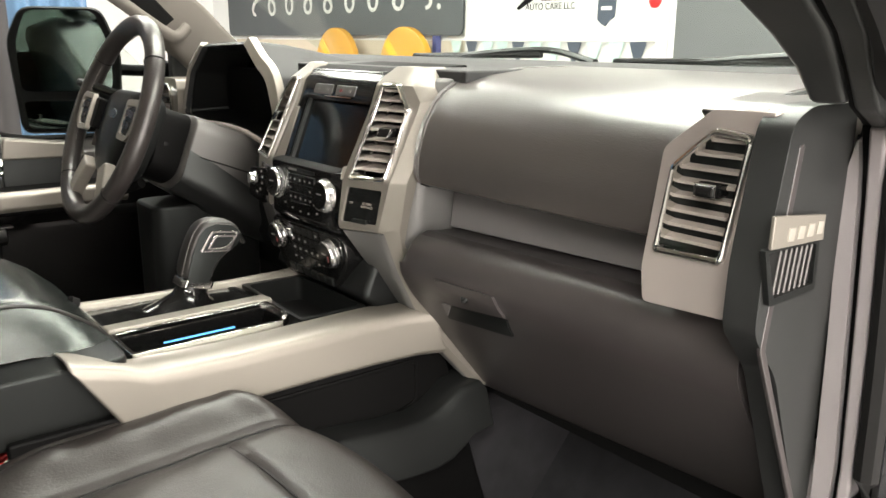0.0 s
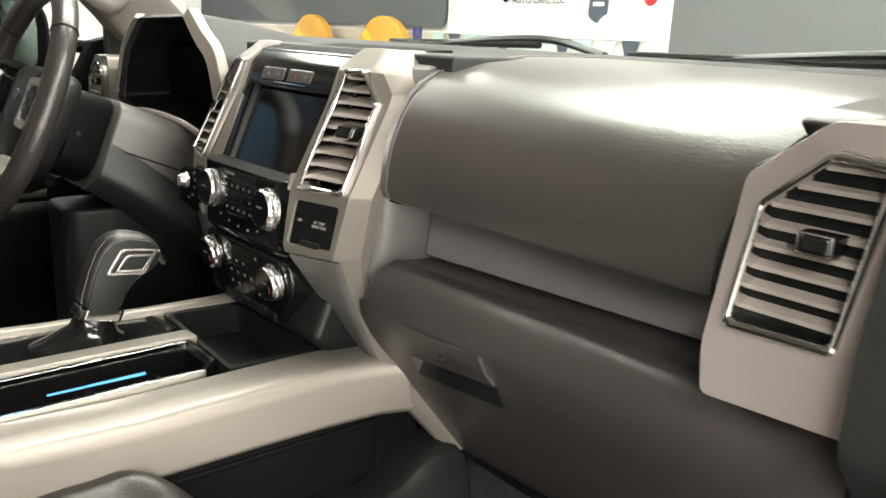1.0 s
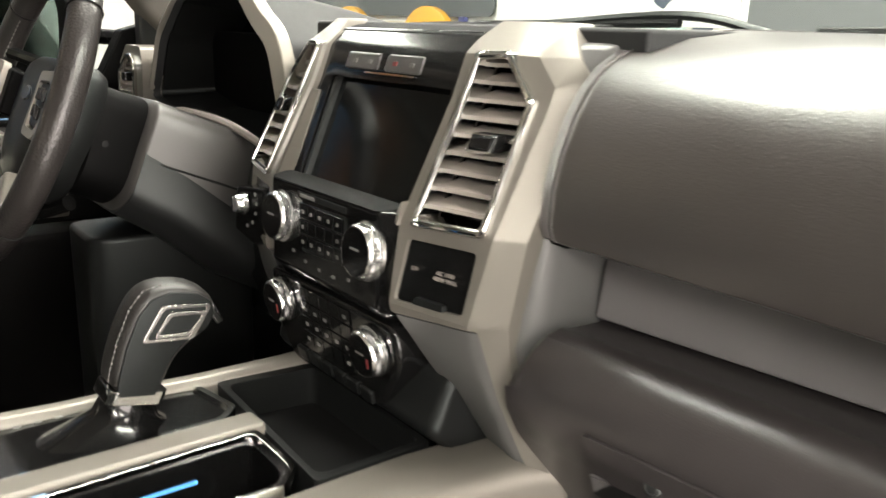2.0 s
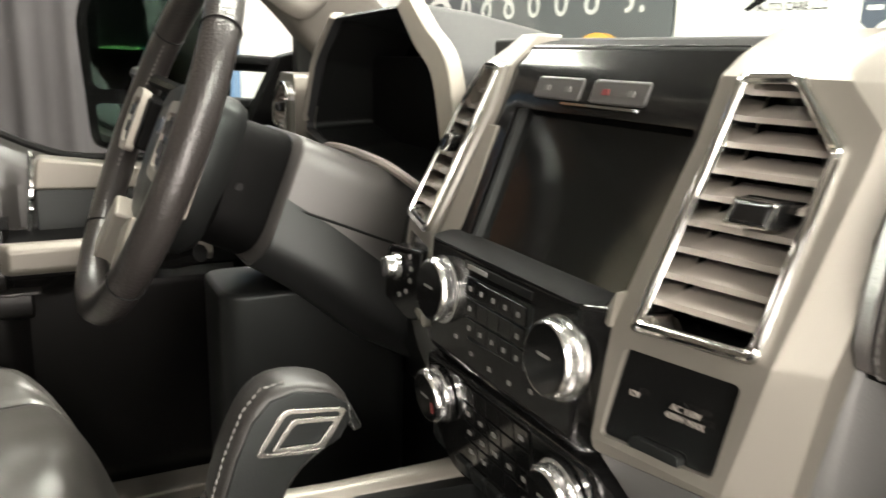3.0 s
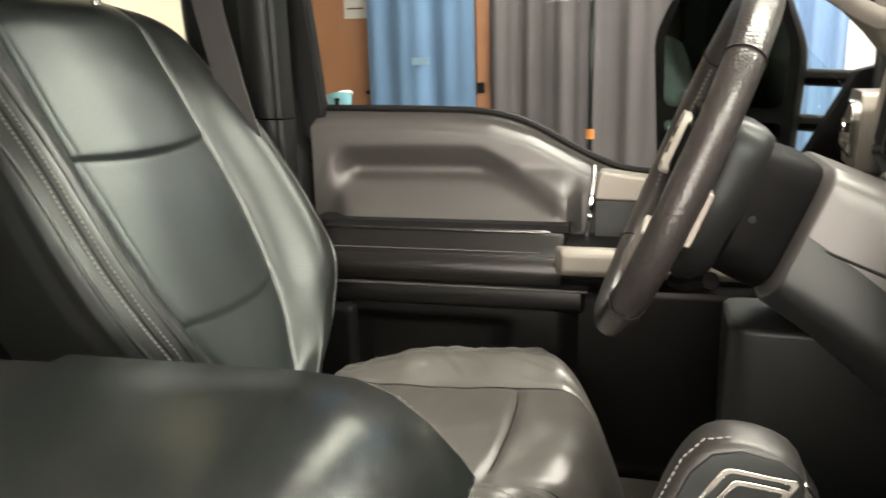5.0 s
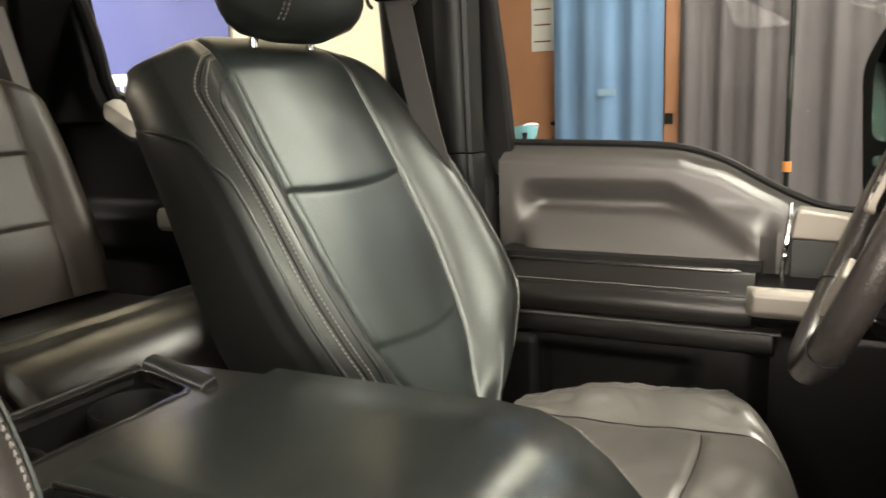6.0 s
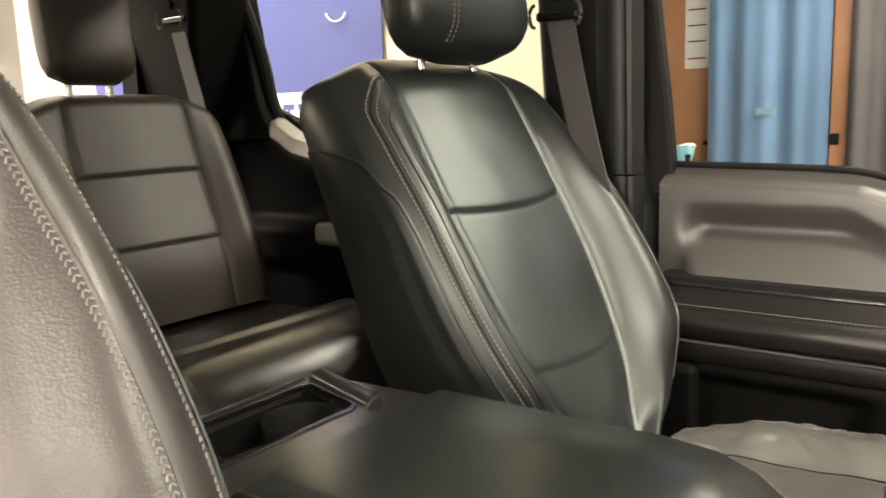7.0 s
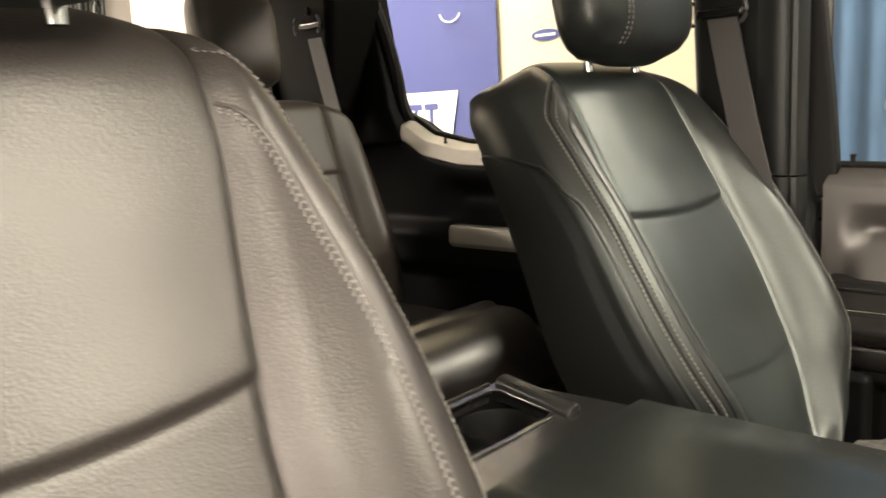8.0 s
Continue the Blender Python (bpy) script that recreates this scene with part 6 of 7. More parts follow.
def bench_cushion(x0, x1):
    def f(u, t):
        a = abs(u)
        z = 0.410 + 0.034 * ease((t - 0.40) / 0.24) - 0.006 * ease((t - 0.665) / 0.02) - 0.105 * max(0, (t - 0.74) / 0.26) ** 2.2 - 0.004 * bump(t, 0.672, 0.012) - 0.02 * ease((a - 0.93) / 0.07) - 0.004 * bump(a, 0.62, 0.015)
        return Vector(((x0 + x1) / 2 + u * (x1 - x0) / 2, -1.56 + 0.455 * t, z))
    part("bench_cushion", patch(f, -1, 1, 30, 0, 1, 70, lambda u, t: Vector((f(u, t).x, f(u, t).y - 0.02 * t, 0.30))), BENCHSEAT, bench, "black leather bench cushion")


for x0, x1 in ((-0.68, -0.21), (-0.20, 0.20), (0.21, 0.68)):
    sbk = bench_back(x0, x1, "bench_backrest", 0.56)
    bench_cushion(x0, x1)
for x in (-0.405, 0.405):
    hm = Matrix.Translation((x + (0.018 if x < 0 else -0.018), -1.635, 0.958)) @ pose(0, 0, 0, 8, 0, 0)
    loops = []
    for j in range(13):
        v = -1 + 2 * j / 12
        rad = max(0.05, 1 - abs(v) ** 4) ** 0.45
        loops.append([hm @ Vector((0.086 * rad ** 0.4 * math.copysign(abs(math.cos(a)) ** 0.45, math.cos(a)), 0.045 * rad * math.copysign(abs(math.sin(a)) ** 0.7, math.sin(a)), 0.098 * v)) for a in [2 * math.pi * q / 28 for q in range(28)]])
    part("bench_headrest", loft(loops), BENCHSKIN, bench, "black leather headrest")
    for dx in (-0.05, 0.05):
        part("headrest_post", tube([(x * 0.955 + dx * 0.8, -1.635, 0.84), (x * 0.955 + dx * 0.8, -1.635, 0.89)], 0.007, n=10), CHROME, bench)
part("bench_base", box(-0.68, 0.68, -1.56, -1.20, 0.0, 0.30), PLASTIC_D, bench, bevel=0.02)

# ---------------------------------------------------------------- driver side doors
door = thing("driver_door", (-0.85, -0.3, 0.1), "closed driver door with black padded panel and silver pull", "car door")
SILL = [(-0.72, 0.690), (-0.50, 0.686), (-0.42, 0.680), (-0.36, 0.662), (-0.30, 0.630), (-0.25, 0.606), (-0.20, 0.592), (-0.10, 0.588), (0.20, 0.588)]


def door_x(y, z, top):
    """How far the panel stands from the middle of the truck."""
    x = -0.815
    k = top - z
    x -= 0.045 * ease((0.028 - k) / 0.028)                       # rolled sill
    inr = ease((y + 0.685) / 0.04) * ease((-0.275 - y) / 0.03)
    hi = 0.640 - max(0, (y + 0.44)) * 0.52
    x += inr * (-0.030 * ease((hi - z) / 0.050) + 0.064 * ease((0.610 - z) / 0.095))      # padded hollow, sloping out to the armrest
    x += (0.070 - 0.055 * inr) * ease((0.505 - z) / 0.012) * ease((z - 0.415) / 0.03) * ease((y + 0.70) / 0.03) * ease((-0.20 - y) / 0.06)
    x += 0.030 * ease((0.44 - z) / 0.02) * ease((z - 0.10) / 0.05)
    x -= 0.035 * ease((0.385 - z) / 0.03) * ease((z - 0.16) / 0.02) * ease((y + 0.64) / 0.03) * ease((-0.36 - 0.25 * (0.38 - z) - y) / 0.05)
    return x


def door_zone(lo, hi):
    """Panel between two heights; hi None means up to the sill."""
    def f(y, t):
        top = interp(SILL, y)
        z = lo + ((top if hi is None else hi) - lo) * t
        return Vector((door_x(y, z, top), y, z))
    return f, (lambda y, t: Vector((-0.90, y, f(y, t).z)))


fr_, bk_ = door_zone(0.470, None)
part("door_panel", patch(fr_, -0.715, 0.20, 90, 0.0, 1.0, 70, bk_), DOORGREY, door, "dark grey moulded upper panel")
fr_, bk_ = door_zone(0.06, 0.470)
part("lower_panel", patch(fr_, -0.715, 0.20, 90, 0.0, 1.0, 70, bk_), DOORLOW, door, "matte black lower panel")
part("armrest_gap", box(-0.84, -0.758, -0.695, -0.292, 0.515, 0.5265), RUBBER, door)
ARM = ((-0.80, 0.519), (-0.768, 0.519), (-0.758, 0.5165), (-0.752, 0.510), (-0.745, 0.498), (-0.7375, 0.4865), (-0.7345, 0.4835), (-0.7345, 0.4815), (-0.7300, 0.478), (-0.7245, 0.466), (-0.7235, 0.452), (-0.730, 0.441), (-0.742, 0.436), (-0.80, 0.436))
arm = part("armrest", loft([[(x - e, y, z) for x, z in ARM] for y, e in ((-0.70, 0.03), (-0.685, 0.006), (-0.66, 0), (-0.34, 0), (-0.30, 0.004), (-0.292, 0.03))]), ARMSKIN, door, "black padded leather armrest", bevel=0.002)
# glossy tube added on the rounded edge so a window highlight shows
part("armrest_glint", tube([(-0.772, -0.690, 0.5135), (-0.7575, -0.668, 0.5150), (-0.7575, -0.335, 0.5150), (-0.766, -0.305, 0.5140)], 0.0042, n=12), TRAYPL, arm, "rounded edge tube added to catch the window light")
part("sill_plate", box(-0.812, -0.748, -0.70, -0.02, 0.080, 0.102), SILVERP, door, "pale metal strip", bevel=0.004)
stitches([(-0.7375, -0.67 + 0.34 * i / 40, 0.4885) for i in range(41)], arm, step=0.006, length=0.004)
part("armrest_ledge", box(-0.80, -0.734, -0.690, -0.26, 0.4300, 0.4348), DOORGREY, door, bevel=0.002)
part("armrest_band", loft([[(x, y, z) for x, z in ((-0.80, 0.431), (-0.746, 0.431), (-0.741, 0.412), (-0.744, 0.400), (-0.756, 0.393), (-0.80, 0.388))] for y in (-0.688, -0.27)]), DOORLOW, door, bevel=0.004)
part("door_pull", loft([[(x, y, z) for x, z in ((-0.685, 0.513), (-0.668 - e, 0.514), (-0.660 - e, 0.506), (-0.660 - e, 0.482), (-0.668 - e, 0.474), (-0.69, 0.474))] for y, e in ((-0.302, 0.012), (-0.292, 0), (-0.20, 0.0), (-0.05, 0.005))]), SILVER, door, "satin silver door pull", bevel=0.004)
part("pull_cup", loft([[(x, y, z) for x, z in ((-0.80, 0.506), (-0.69, 0.506), (-0.69, 0.462), (-0.80, 0.462))] for y in (-0.296, 0.10)]), PLASTIC_D, door, bevel=0.004)
part("release_surround", plate(round_poly([(-0.260, 0.560), (-0.252, 0.604), (-0.16, 0.592), (-0.10, 0.586), (-0.10, 0.556)], 0.008), lambda u, v, d: (-0.780 - d, u, v), 0.05), SILVER, door, "silver release surround", bevel=0.006)
part("release_pocket", plate(round_poly([(-0.258, 0.500), (-0.258, 0.562), (-0.10, 0.558), (-0.10, 0.500)], 0.01), lambda u, v, d: (-0.786 - d, u, v), 0.04), GREYPL, door, bevel=0.003)
part("chrome_strip", tube(smooth_path([(-0.772, -0.268, 0.496), (-0.772, -0.262, 0.55), (-0.785, -0.258, 0.612)]), 0.004, n=8), CHROME, door, "chrome strip")
part("window_seal", tube(smooth_path([(-0.862, y, z + 0.003) for y, z in SILL], 5), 0.006, n=8), RUBBER, door)
part("speaker_grille", lathe([(0.0001, 0.0), (0.075, 0.0), (0.08, 0.004), (0.0001, 0.012)], Matrix.Translation((-0.80, -0.02, 0.24)) @ pose(0, 0, 0, 0, 90, 0), 32), PLASTIC_D, door)
part("lock_pin", lathe([(0.007, 0.0), (0.0075, 0.004), (0.004, 0.006), (0.004, 0.016), (0.0055, 0.020), (0.0001, 0.022)], Matrix.Translation((-0.862, -0.686, 0.688)), 12), RUBBER, door)
part("window_frame", loft([[(x, y, z), (x - 0.03, y, z), (x - 0.03, y - 0.05, z), (x, y - 0.05, z)] for x, y, z in ((-0.845, -0.700, 0.64), (-0.835, -0.712, 0.80), (-0.775, -0.735, 1.16))]), RUBBER, door, bevel=0.006)
part("window_frame_edge", tube([(-0.872, -0.712, 0.69), (-0.858, -0.722, 0.80), (-0.80, -0.738, 1.14)], 0.005, n=8), GREYPL, door)
gl = part("window_pane", loft([[(-0.885, -0.74, 0.60), (-0.885, 0.22, 0.58), (-0.84, 0.02, 0.78), (-0.80, -0.25, 1.05), (-0.795, -0.76, 1.14)], [(-0.889, -0.74, 0.60), (-0.889, 0.22, 0.58), (-0.844, 0.02, 0.78), (-0.804, -0.25, 1.05), (-0.799, -0.76, 1.14)]]), GLASS, door, smooth=False)
gl.visible_shadow = False
part("outer_skin", box(-1.0, -0.905, -0.74, 0.25, -0.05, 0.56), PAINT, door, bevel=0.03)
part("mirror_sail", loft([[(-0.86, 0.02, 0.585), (-0.86, 0.20, 0.585), (-0.855, 0.17, 0.76), (-0.86, 0.10, 0.74)], [(-0.90, 0.02, 0.585), (-0.90, 0.20, 0.585), (-0.895, 0.17, 0.76), (-0.90, 0.10, 0.74)]]), PLASTIC_D, door, bevel=0.004)

mir = thing("wing_mirror", (-1.0, 0.0, 0.6), "large black tow mirror folded in beside the driver window", "wing mirror")
MC, MYAW = Vector((-0.975, -0.068, 0.728)), 68.0
MM = Matrix.Translation(MC) @ pose(0, 0, 0, 90, 0, MYAW) @ Matrix.Diagonal((0.86, 0.88, 1, 1))
mo = round_poly([(-0.125, -0.160), (0.125, -0.160), (0.138, 0.05), (0.095, 0.160), (-0.10, 0.160), (-0.140, 0.08)], 0.03, 5)
part("housing", loft([[MM @ Vector((x * s, y * s, h)) for x, y in mo] for s, h in ((0.97, 0.012), (1.0, 0.0), (0.97, -0.03), (0.78, -0.058), (0.4, -0.070))]), PLASTIC_D, mir, "dark housing")
part("upper_glass", plate([(x * 0.83, 0.055 + (y - 0.055) * 0.92) for x, y in round_poly([(-0.135, -0.060), (0.132, -0.060), (0.138, 0.05), (0.095, 0.160), (-0.10, 0.160), (-0.138, 0.08)], 0.025, 5)], lambda u, v, d: MM @ Vector((u, v, 0.0145 - d)), 0.004), MIRRORM, mir, "mirror glass")
part("lower_glass", plate(round_poly([(-0.104, -0.146), (0.104, -0.146), (0.108, -0.076), (-0.110, -0.076)], 0.012, 4), lambda u, v, d: MM @ Vector((u, v, 0.0145 - d)), 0.004), MIRRORM, mir, "small convex mirror glass")
for zz in (0.63, 0.70):
    part("mirror_arm", tube([(-0.88, 0.17, zz + 0.02), (-0.93, 0.13, zz + 0.025), (-0.985, 0.02, zz + 0.03)], 0.017, n=10, flat=0.8), PLASTIC_D, mir)

# rear door
rdoor = thing("rear_door", (-0.83, -1.35, 0.1), "closed rear door with black panel and silver pull", "car door")
RS = [(-1.80, 0.84), (-1.66, 0.81), (-1.60, 0.785), (-1.55, 0.755), (-1.45, 0.735), (-0.95, 0.720)]


def rear_front(y, t):
    top = interp(RS, y)
    z = 0.06 + (top - 0.06) * t
    x = -0.79 - 0.05 * ease((0.05 - (top - z)) / 0.05) - 0.03 * ease((top - 0.06 - z) / 0.05) * ease((z - 0.575) / 0.05) * ease((y + 1.52) / 0.08)
    x += 0.035 * ease((0.58 - z) / 0.04) * ease((z - 0.44) / 0.05)
    return Vector((x, y, z))


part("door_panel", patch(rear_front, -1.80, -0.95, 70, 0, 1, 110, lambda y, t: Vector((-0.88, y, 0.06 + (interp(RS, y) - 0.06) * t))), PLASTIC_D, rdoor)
part("sill_trim", loft([[(-0.835, y, interp(RS, y) + 0.002), (-0.80, y, interp(RS, y) - 0.010), (-0.79, y, interp(RS, y) - 0.042), (-0.82, y, interp(RS, y) - 0.044)] for y in [-1.62 + 0.015 * i for i in range(30)]]), SILVER, rdoor, "silver sill trim", bevel=0.003)
part("window_seal", tube([(-0.845, y, z + 0.006) for y, z in RS], 0.006), RUBBER, rdoor)
part("window_post", loft([[(-0.790, y, z), (-0.850, y, z), (-0.850, y - 0.20, z), (-0.740, y - 0.20, z)] for y, z in ((-1.605, 0.74), (-1.645, 0.82), (-1.668, 0.95), (-1.705, 1.16), (-1.71, 1.24))]), PLASTIC_D, rdoor, "black rear window post", bevel=0.006)
part("lock_pin", lathe([(0.006, 0.0), (0.003, 0.004), (0.003, 0.014), (0.005, 0.018), (0.0001, 0.020)], Matrix.Translation((-0.815, -1.50, 0.738)), 12), RUBBER, rdoor)
part("door_pull", loft([[(-0.82, y, 0.568), (-0.752 - e, y, 0.568), (-0.745 - e, y, 0.556), (-0.745 - e, y, 0.532), (-0.755 - e, y, 0.522), (-0.82, y, 0.522)] for y, e in ((-1.45, 0.01), (-1.44, 0), (-1.25, 0), (-1.15, 0.02))]), SILVER, rdoor, "satin silver door pull", bevel=0.004)
part("window_frame", tube(smooth_path([(-0.84, -1.60, 0.76), (-0.835, -1.64, 0.82), (-0.82, -1.66, 0.95), (-0.77, -1.70, 1.16)]), 0.014), RUBBER, rdoor)
rg = part("window_pane", loft([[(-0.86, -1.75, 0.72), (-0.86, -0.93, 0.70), (-0.80, -0.90, 1.14), (-0.80, -1.75, 1.14)], [(-0.864, -1.75, 0.72), (-0.864, -0.93, 0.70), (-0.804, -0.90, 1.14), (-0.804, -1.75, 1.14)]]), GLASS, rdoor, smooth=False)
rg.visible_shadow = False
part("outer_skin", box(-1.0, -0.885, -1.82, -0.93, -0.05, 0.68), PAINT, rdoor, bevel=0.03)


def seat_belt(points, anchor, label):
    b = thing("seat_belt", points[0], label, "seat belt", "seat belts")
    pts = smooth_path(points, 6)
    part("webbing", loft([[p + Vector((0.002, -0.023, 0)), p + Vector((0.002, 0.023, 0)), p + Vector((-0.001, 0.023, 0)), p + Vector((-0.001, -0.023, 0))] for p in pts]), BELT, b, "grey woven webbing")
    for ee in (-0.034, 0.034):
        part("guide_loop", tube([Vector(anchor) + Vector((0.012, ee + 0.010 * math.cos(q) * (1 if ee > 0 else -1), 0.017 * math.sin(q))) for q in [-1.5 + 3.0 * i / 8 for i in range(9)]], 0.0030, n=6), GREYPL, b, "worn grey guide loop")
    g = part("belt_guide", obox(Matrix.Translation(anchor) @ pose(0, 0, 0, 0, 0, 0), 0.016, 0.075, 0.016), GLOSSBLK, b, "black plastic guide", bevel=0.006)
    part("guide_bolt", lathe([(0.010, 0), (0.010, 0.006), (0.006, 0.010), (0.0001, 0.010)], Matrix.Translation(Vector(anchor) + Vector((0.002, 0, 0.03))) @ pose(0, 0, 0, 0, 90, 0), 14), PLASTIC_D, g)
    return b


seat_belt([(-0.694, -0.828, 0.925), (-0.694, -0.806, 0.82), (-0.696, -0.778, 0.70), (-0.705, -0.745, 0.58)], (-0.690, -0.829, 0.930), "grey seat belt hanging from the middle pillar guide")
seat_belt([(-0.660, -1.735, 0.995), (-0.668, -1.712, 0.88), (-0.676, -1.668, 0.72), (-0.684, -1.61, 0.56)], (-0.655, -1.735, 1.005), "grey rear seat belt hanging beside the bench")

# ---------------------------------------------------------------- workshop things seen through the glass


def curtain(x, y0, y1, z0, z1, material, folds, label, seed):
    rg_ = random.Random(seed)
    ph = [rg_.random() * 6 for _ in range(3)]
    n = max(40, int(folds * 16))
    loops = []
    for z in (z0, z0 + (z1 - z0) * 0.5, z1):
        wav = lambda i: 0.011 * math.sin(folds * 2 * math.pi * i / n + ph[0] + 0.5 * z) + 0.006 * math.sin(folds * 3.7 * math.pi * i / n + ph[1]) + 0.012 * math.sin(folds * 0.9 * math.pi * i / n + ph[2] + z)
        loops.append([(x + wav(i), y0 + (y1 - y0) * i / n, z) for i in range(n + 1)] + [(x - 0.006 + wav(i), y0 + (y1 - y0) * i / n, z) for i in range(n, -1, -1)])
    ob = part("curtain", loft(loops), material)
    return tagged(ob, label, "curtain", "workshop curtains")


CX = -2.65
K = (0.396 - CX) / 3.896
yk = lambda y: -0.188 + (y + 0.188) * K
curtain(CX, yk(-1.557), yk(-1.02), GZ, 2.1, BLUE, 2.6, "hanging blue cloth curtain with a printed mark", 1)
curtain(CX, yk(-0.94), yk(-0.44), GZ, 2.1, GREYC, 3.4, "hanging dark grey cloth curtain", 2)
curtain(CX, yk(-0.455), yk(0.25), GZ, 2.1, GREYC, 4, "hanging dark grey cloth curtain", 3)
curtain(CX + 0.04, yk(0.235), yk(0.62), GZ, 2.1, BLUE, 4, "hanging blue cloth curtain", 5)
wd = thing("wooden_door", (CX - 0.12, yk(-1.4), GZ), "brown wooden door behind the blue curtain", "door")
part("door_leaf", box(CX - 0.14, CX - 0.10, yk(-1.95), yk(-0.90), GZ, 1.9), BROWN, wd)
part("door_post", box(CX - 0.10, CX - 0.03, yk(-1.02), yk(-0.94), GZ, 1.95), BROWN, wd, bevel=0.006)
part("door_handle", tube(smooth_path([(CX - 0.10, yk(-1.600), 0.640), (CX - 0.06, yk(-1.595), 0.642), (CX - 0.055, yk(-1.57), 0.640), (CX - 0.06, yk(-1.545), 0.632)], 4), 0.008, n=8), RUBBER, wd, "black lever handle")
for zz in (0.655, 1.25):
    part("hinge", box(CX - 0.031, CX - 0.022, yk(-1.012), yk(-0.975), zz - 0.02, zz + 0.02), PLASTIC, wd)
pn = thing("wall_notice", (CX - 0.09, yk(-1.66), 1.2), "white paper notice pinned to the wooden door", "notice")
part("sheet", box(CX - 0.10, CX - 0.097, yk(-1.72), yk(-1.60), 0.93, 1.30), WHITE, pn)
for zz in (0.965, 1.03, 1.09, 1.15):
    part("print_line", box(CX - 0.097, CX - 0.0955, yk(-1.705), yk(-1.615), zz, zz + 0.006), DIMRED, pn, smooth=False)
mk = part("printed_mark", box(CX + 0.030, CX + 0.034, yk(-1.32), yk(-1.235), 0.745, 0.772), TEALDIM, None, smooth=False)
tagged(mk, "pale printed label on the blue curtain", "label")
pole = thing("tool_pole", (-2.52, -0.392, GZ), "dark slim pole with an orange band before the curtain", "pole")
part("shaft", tube([(-2.52, -0.392, GZ), (-2.52, -0.392, 1.30)], 0.009, n=10), PLASTIC, pole)
part("metal_sleeve", tube([(-2.52, -0.392, 0.72), (-2.52, -0.392, 0.86)], 0.0105, n=10), GREYPL, pole, "dull metal sleeve")
part("orange_band", tube([(-2.52, -0.392, 0.478), (-2.52, -0.392, 0.512)], 0.0155, n=10), ORANGE, pole, "orange band")
BY = FRONT_Y - 0.03
sign = tagged(part("dark_banner", plate(round_poly([(-6.0, 0.83), (-2.745, 0.83), (-2.735, 2.0), (-6.0, 2.0)], 0.06, 5), lambda u, v, d: (u, BY + d, v), 0.012), BANNERG), "dark grey cloth banner with pale script shapes", "banner")
# an even row of white loops stands for the script
LOOPS = 8
flow = [Vector((-5.45 + 2.35 * i / 200 - 0.115 * math.sin(2 * math.pi * LOOPS * i / 200), 0, 1.115 + (0.13 + 0.09 * math.sin(2.1 * math.pi * i / 200) ** 2) * (1 - math.cos(2 * math.pi * LOOPS * i / 200)) / 2 - 0.12)) for i in range(201)]
part("script_stroke", tube([(p.x, BY - 0.003, p.z) for p in flow], [0.012 + 0.008 * abs(math.sin(i * 0.126)) for i in range(len(flow))], n=6, up=(0, 1, 0), flat=0.25), WHITE, sign, "white flowing stroke")
part("script_dot", lathe([(0.0001, 0), (0.018, 0), (0.018, 0.003), (0.0001, 0.003)], Matrix.Translation((-2.97, BY - 0.001, 1.0)) @ pose(0, 0, 0, 90, 0, 0), 16), WHITE, sign)
wb = tagged(part("white_banner", box(-2.72, -1.30, BY, BY + 0.012, 0.55, 2.0), WHITE), "white printed banner with dark lettering", "banner")
text("AUTO CARE LLC", 0.0475, pose(-2.041, BY - 0.002, 0.974, 90, 0, 0), PLASTIC_D, wb)
part("emblem_swoosh", loft([[(-2.29, BY - 0.003, 0.972), (-2.27, BY - 0.003, 0.962), (-2.27, BY - 0.001, 0.962), (-2.29, BY - 0.001, 0.972)], [(-2.17, BY - 0.003, 1.055), (-2.13, BY - 0.003, 1.025), (-2.13, BY - 0.001, 1.025), (-2.17, BY - 0.001, 1.055)], [(-1.90, BY - 0.003, 1.14), (-1.88, BY - 0.003, 1.10), (-1.88, BY - 0.001, 1.10), (-1.90, BY - 0.001, 1.14)]]), PLASTIC_D, wb, smooth=False)
for k in range(3):
    part("emblem_bar", box(-2.10 + 0.09 * k, -2.03 + 0.09 * k, BY - 0.003, BY - 0.001, 1.005, 1.055), PLASTIC_D, wb, smooth=False)
em_ = part("state_emblem", plate([(-1.712, 1.02), (-1.715, 0.905), (-1.69, 0.885), (-1.66, 0.872), (-1.635, 0.90), (-1.605, 0.915), (-1.598, 1.02), (-1.625, 1.005), (-1.65, 1.02), (-1.68, 1.012)], lambda u, v, d: (u, BY - 0.003 + d, v), 0.003), NAVY, wb, "dark emblem shape")
part("emblem_mark", box(-1.690, -1.625, BY - 0.0045, BY - 0.003, 0.948, 0.966), WHITE, em_, smooth=False)
part("emblem_dot", lathe([(0.0001, 0), (0.035, 0), (0.035, 0.003), (0.0001, 0.003)], Matrix.Translation((-1.375, BY, 0.985)) @ pose(0, 0, 0, 90, 0, 0), 20), RED, wb)
bunt = thing("pennant_bunting", (-2.3, FRONT_Y - 0.05, 0.8), "string of small teal and navy pennant flags on the wall", "bunting")
part("bunting_cord", tube([(-2.90, BY - 0.012, 0.803), (-2.2, BY - 0.012, 0.800), (-1.35, BY - 0.012, 0.804)], 0.004, n=6), WHITE, bunt)
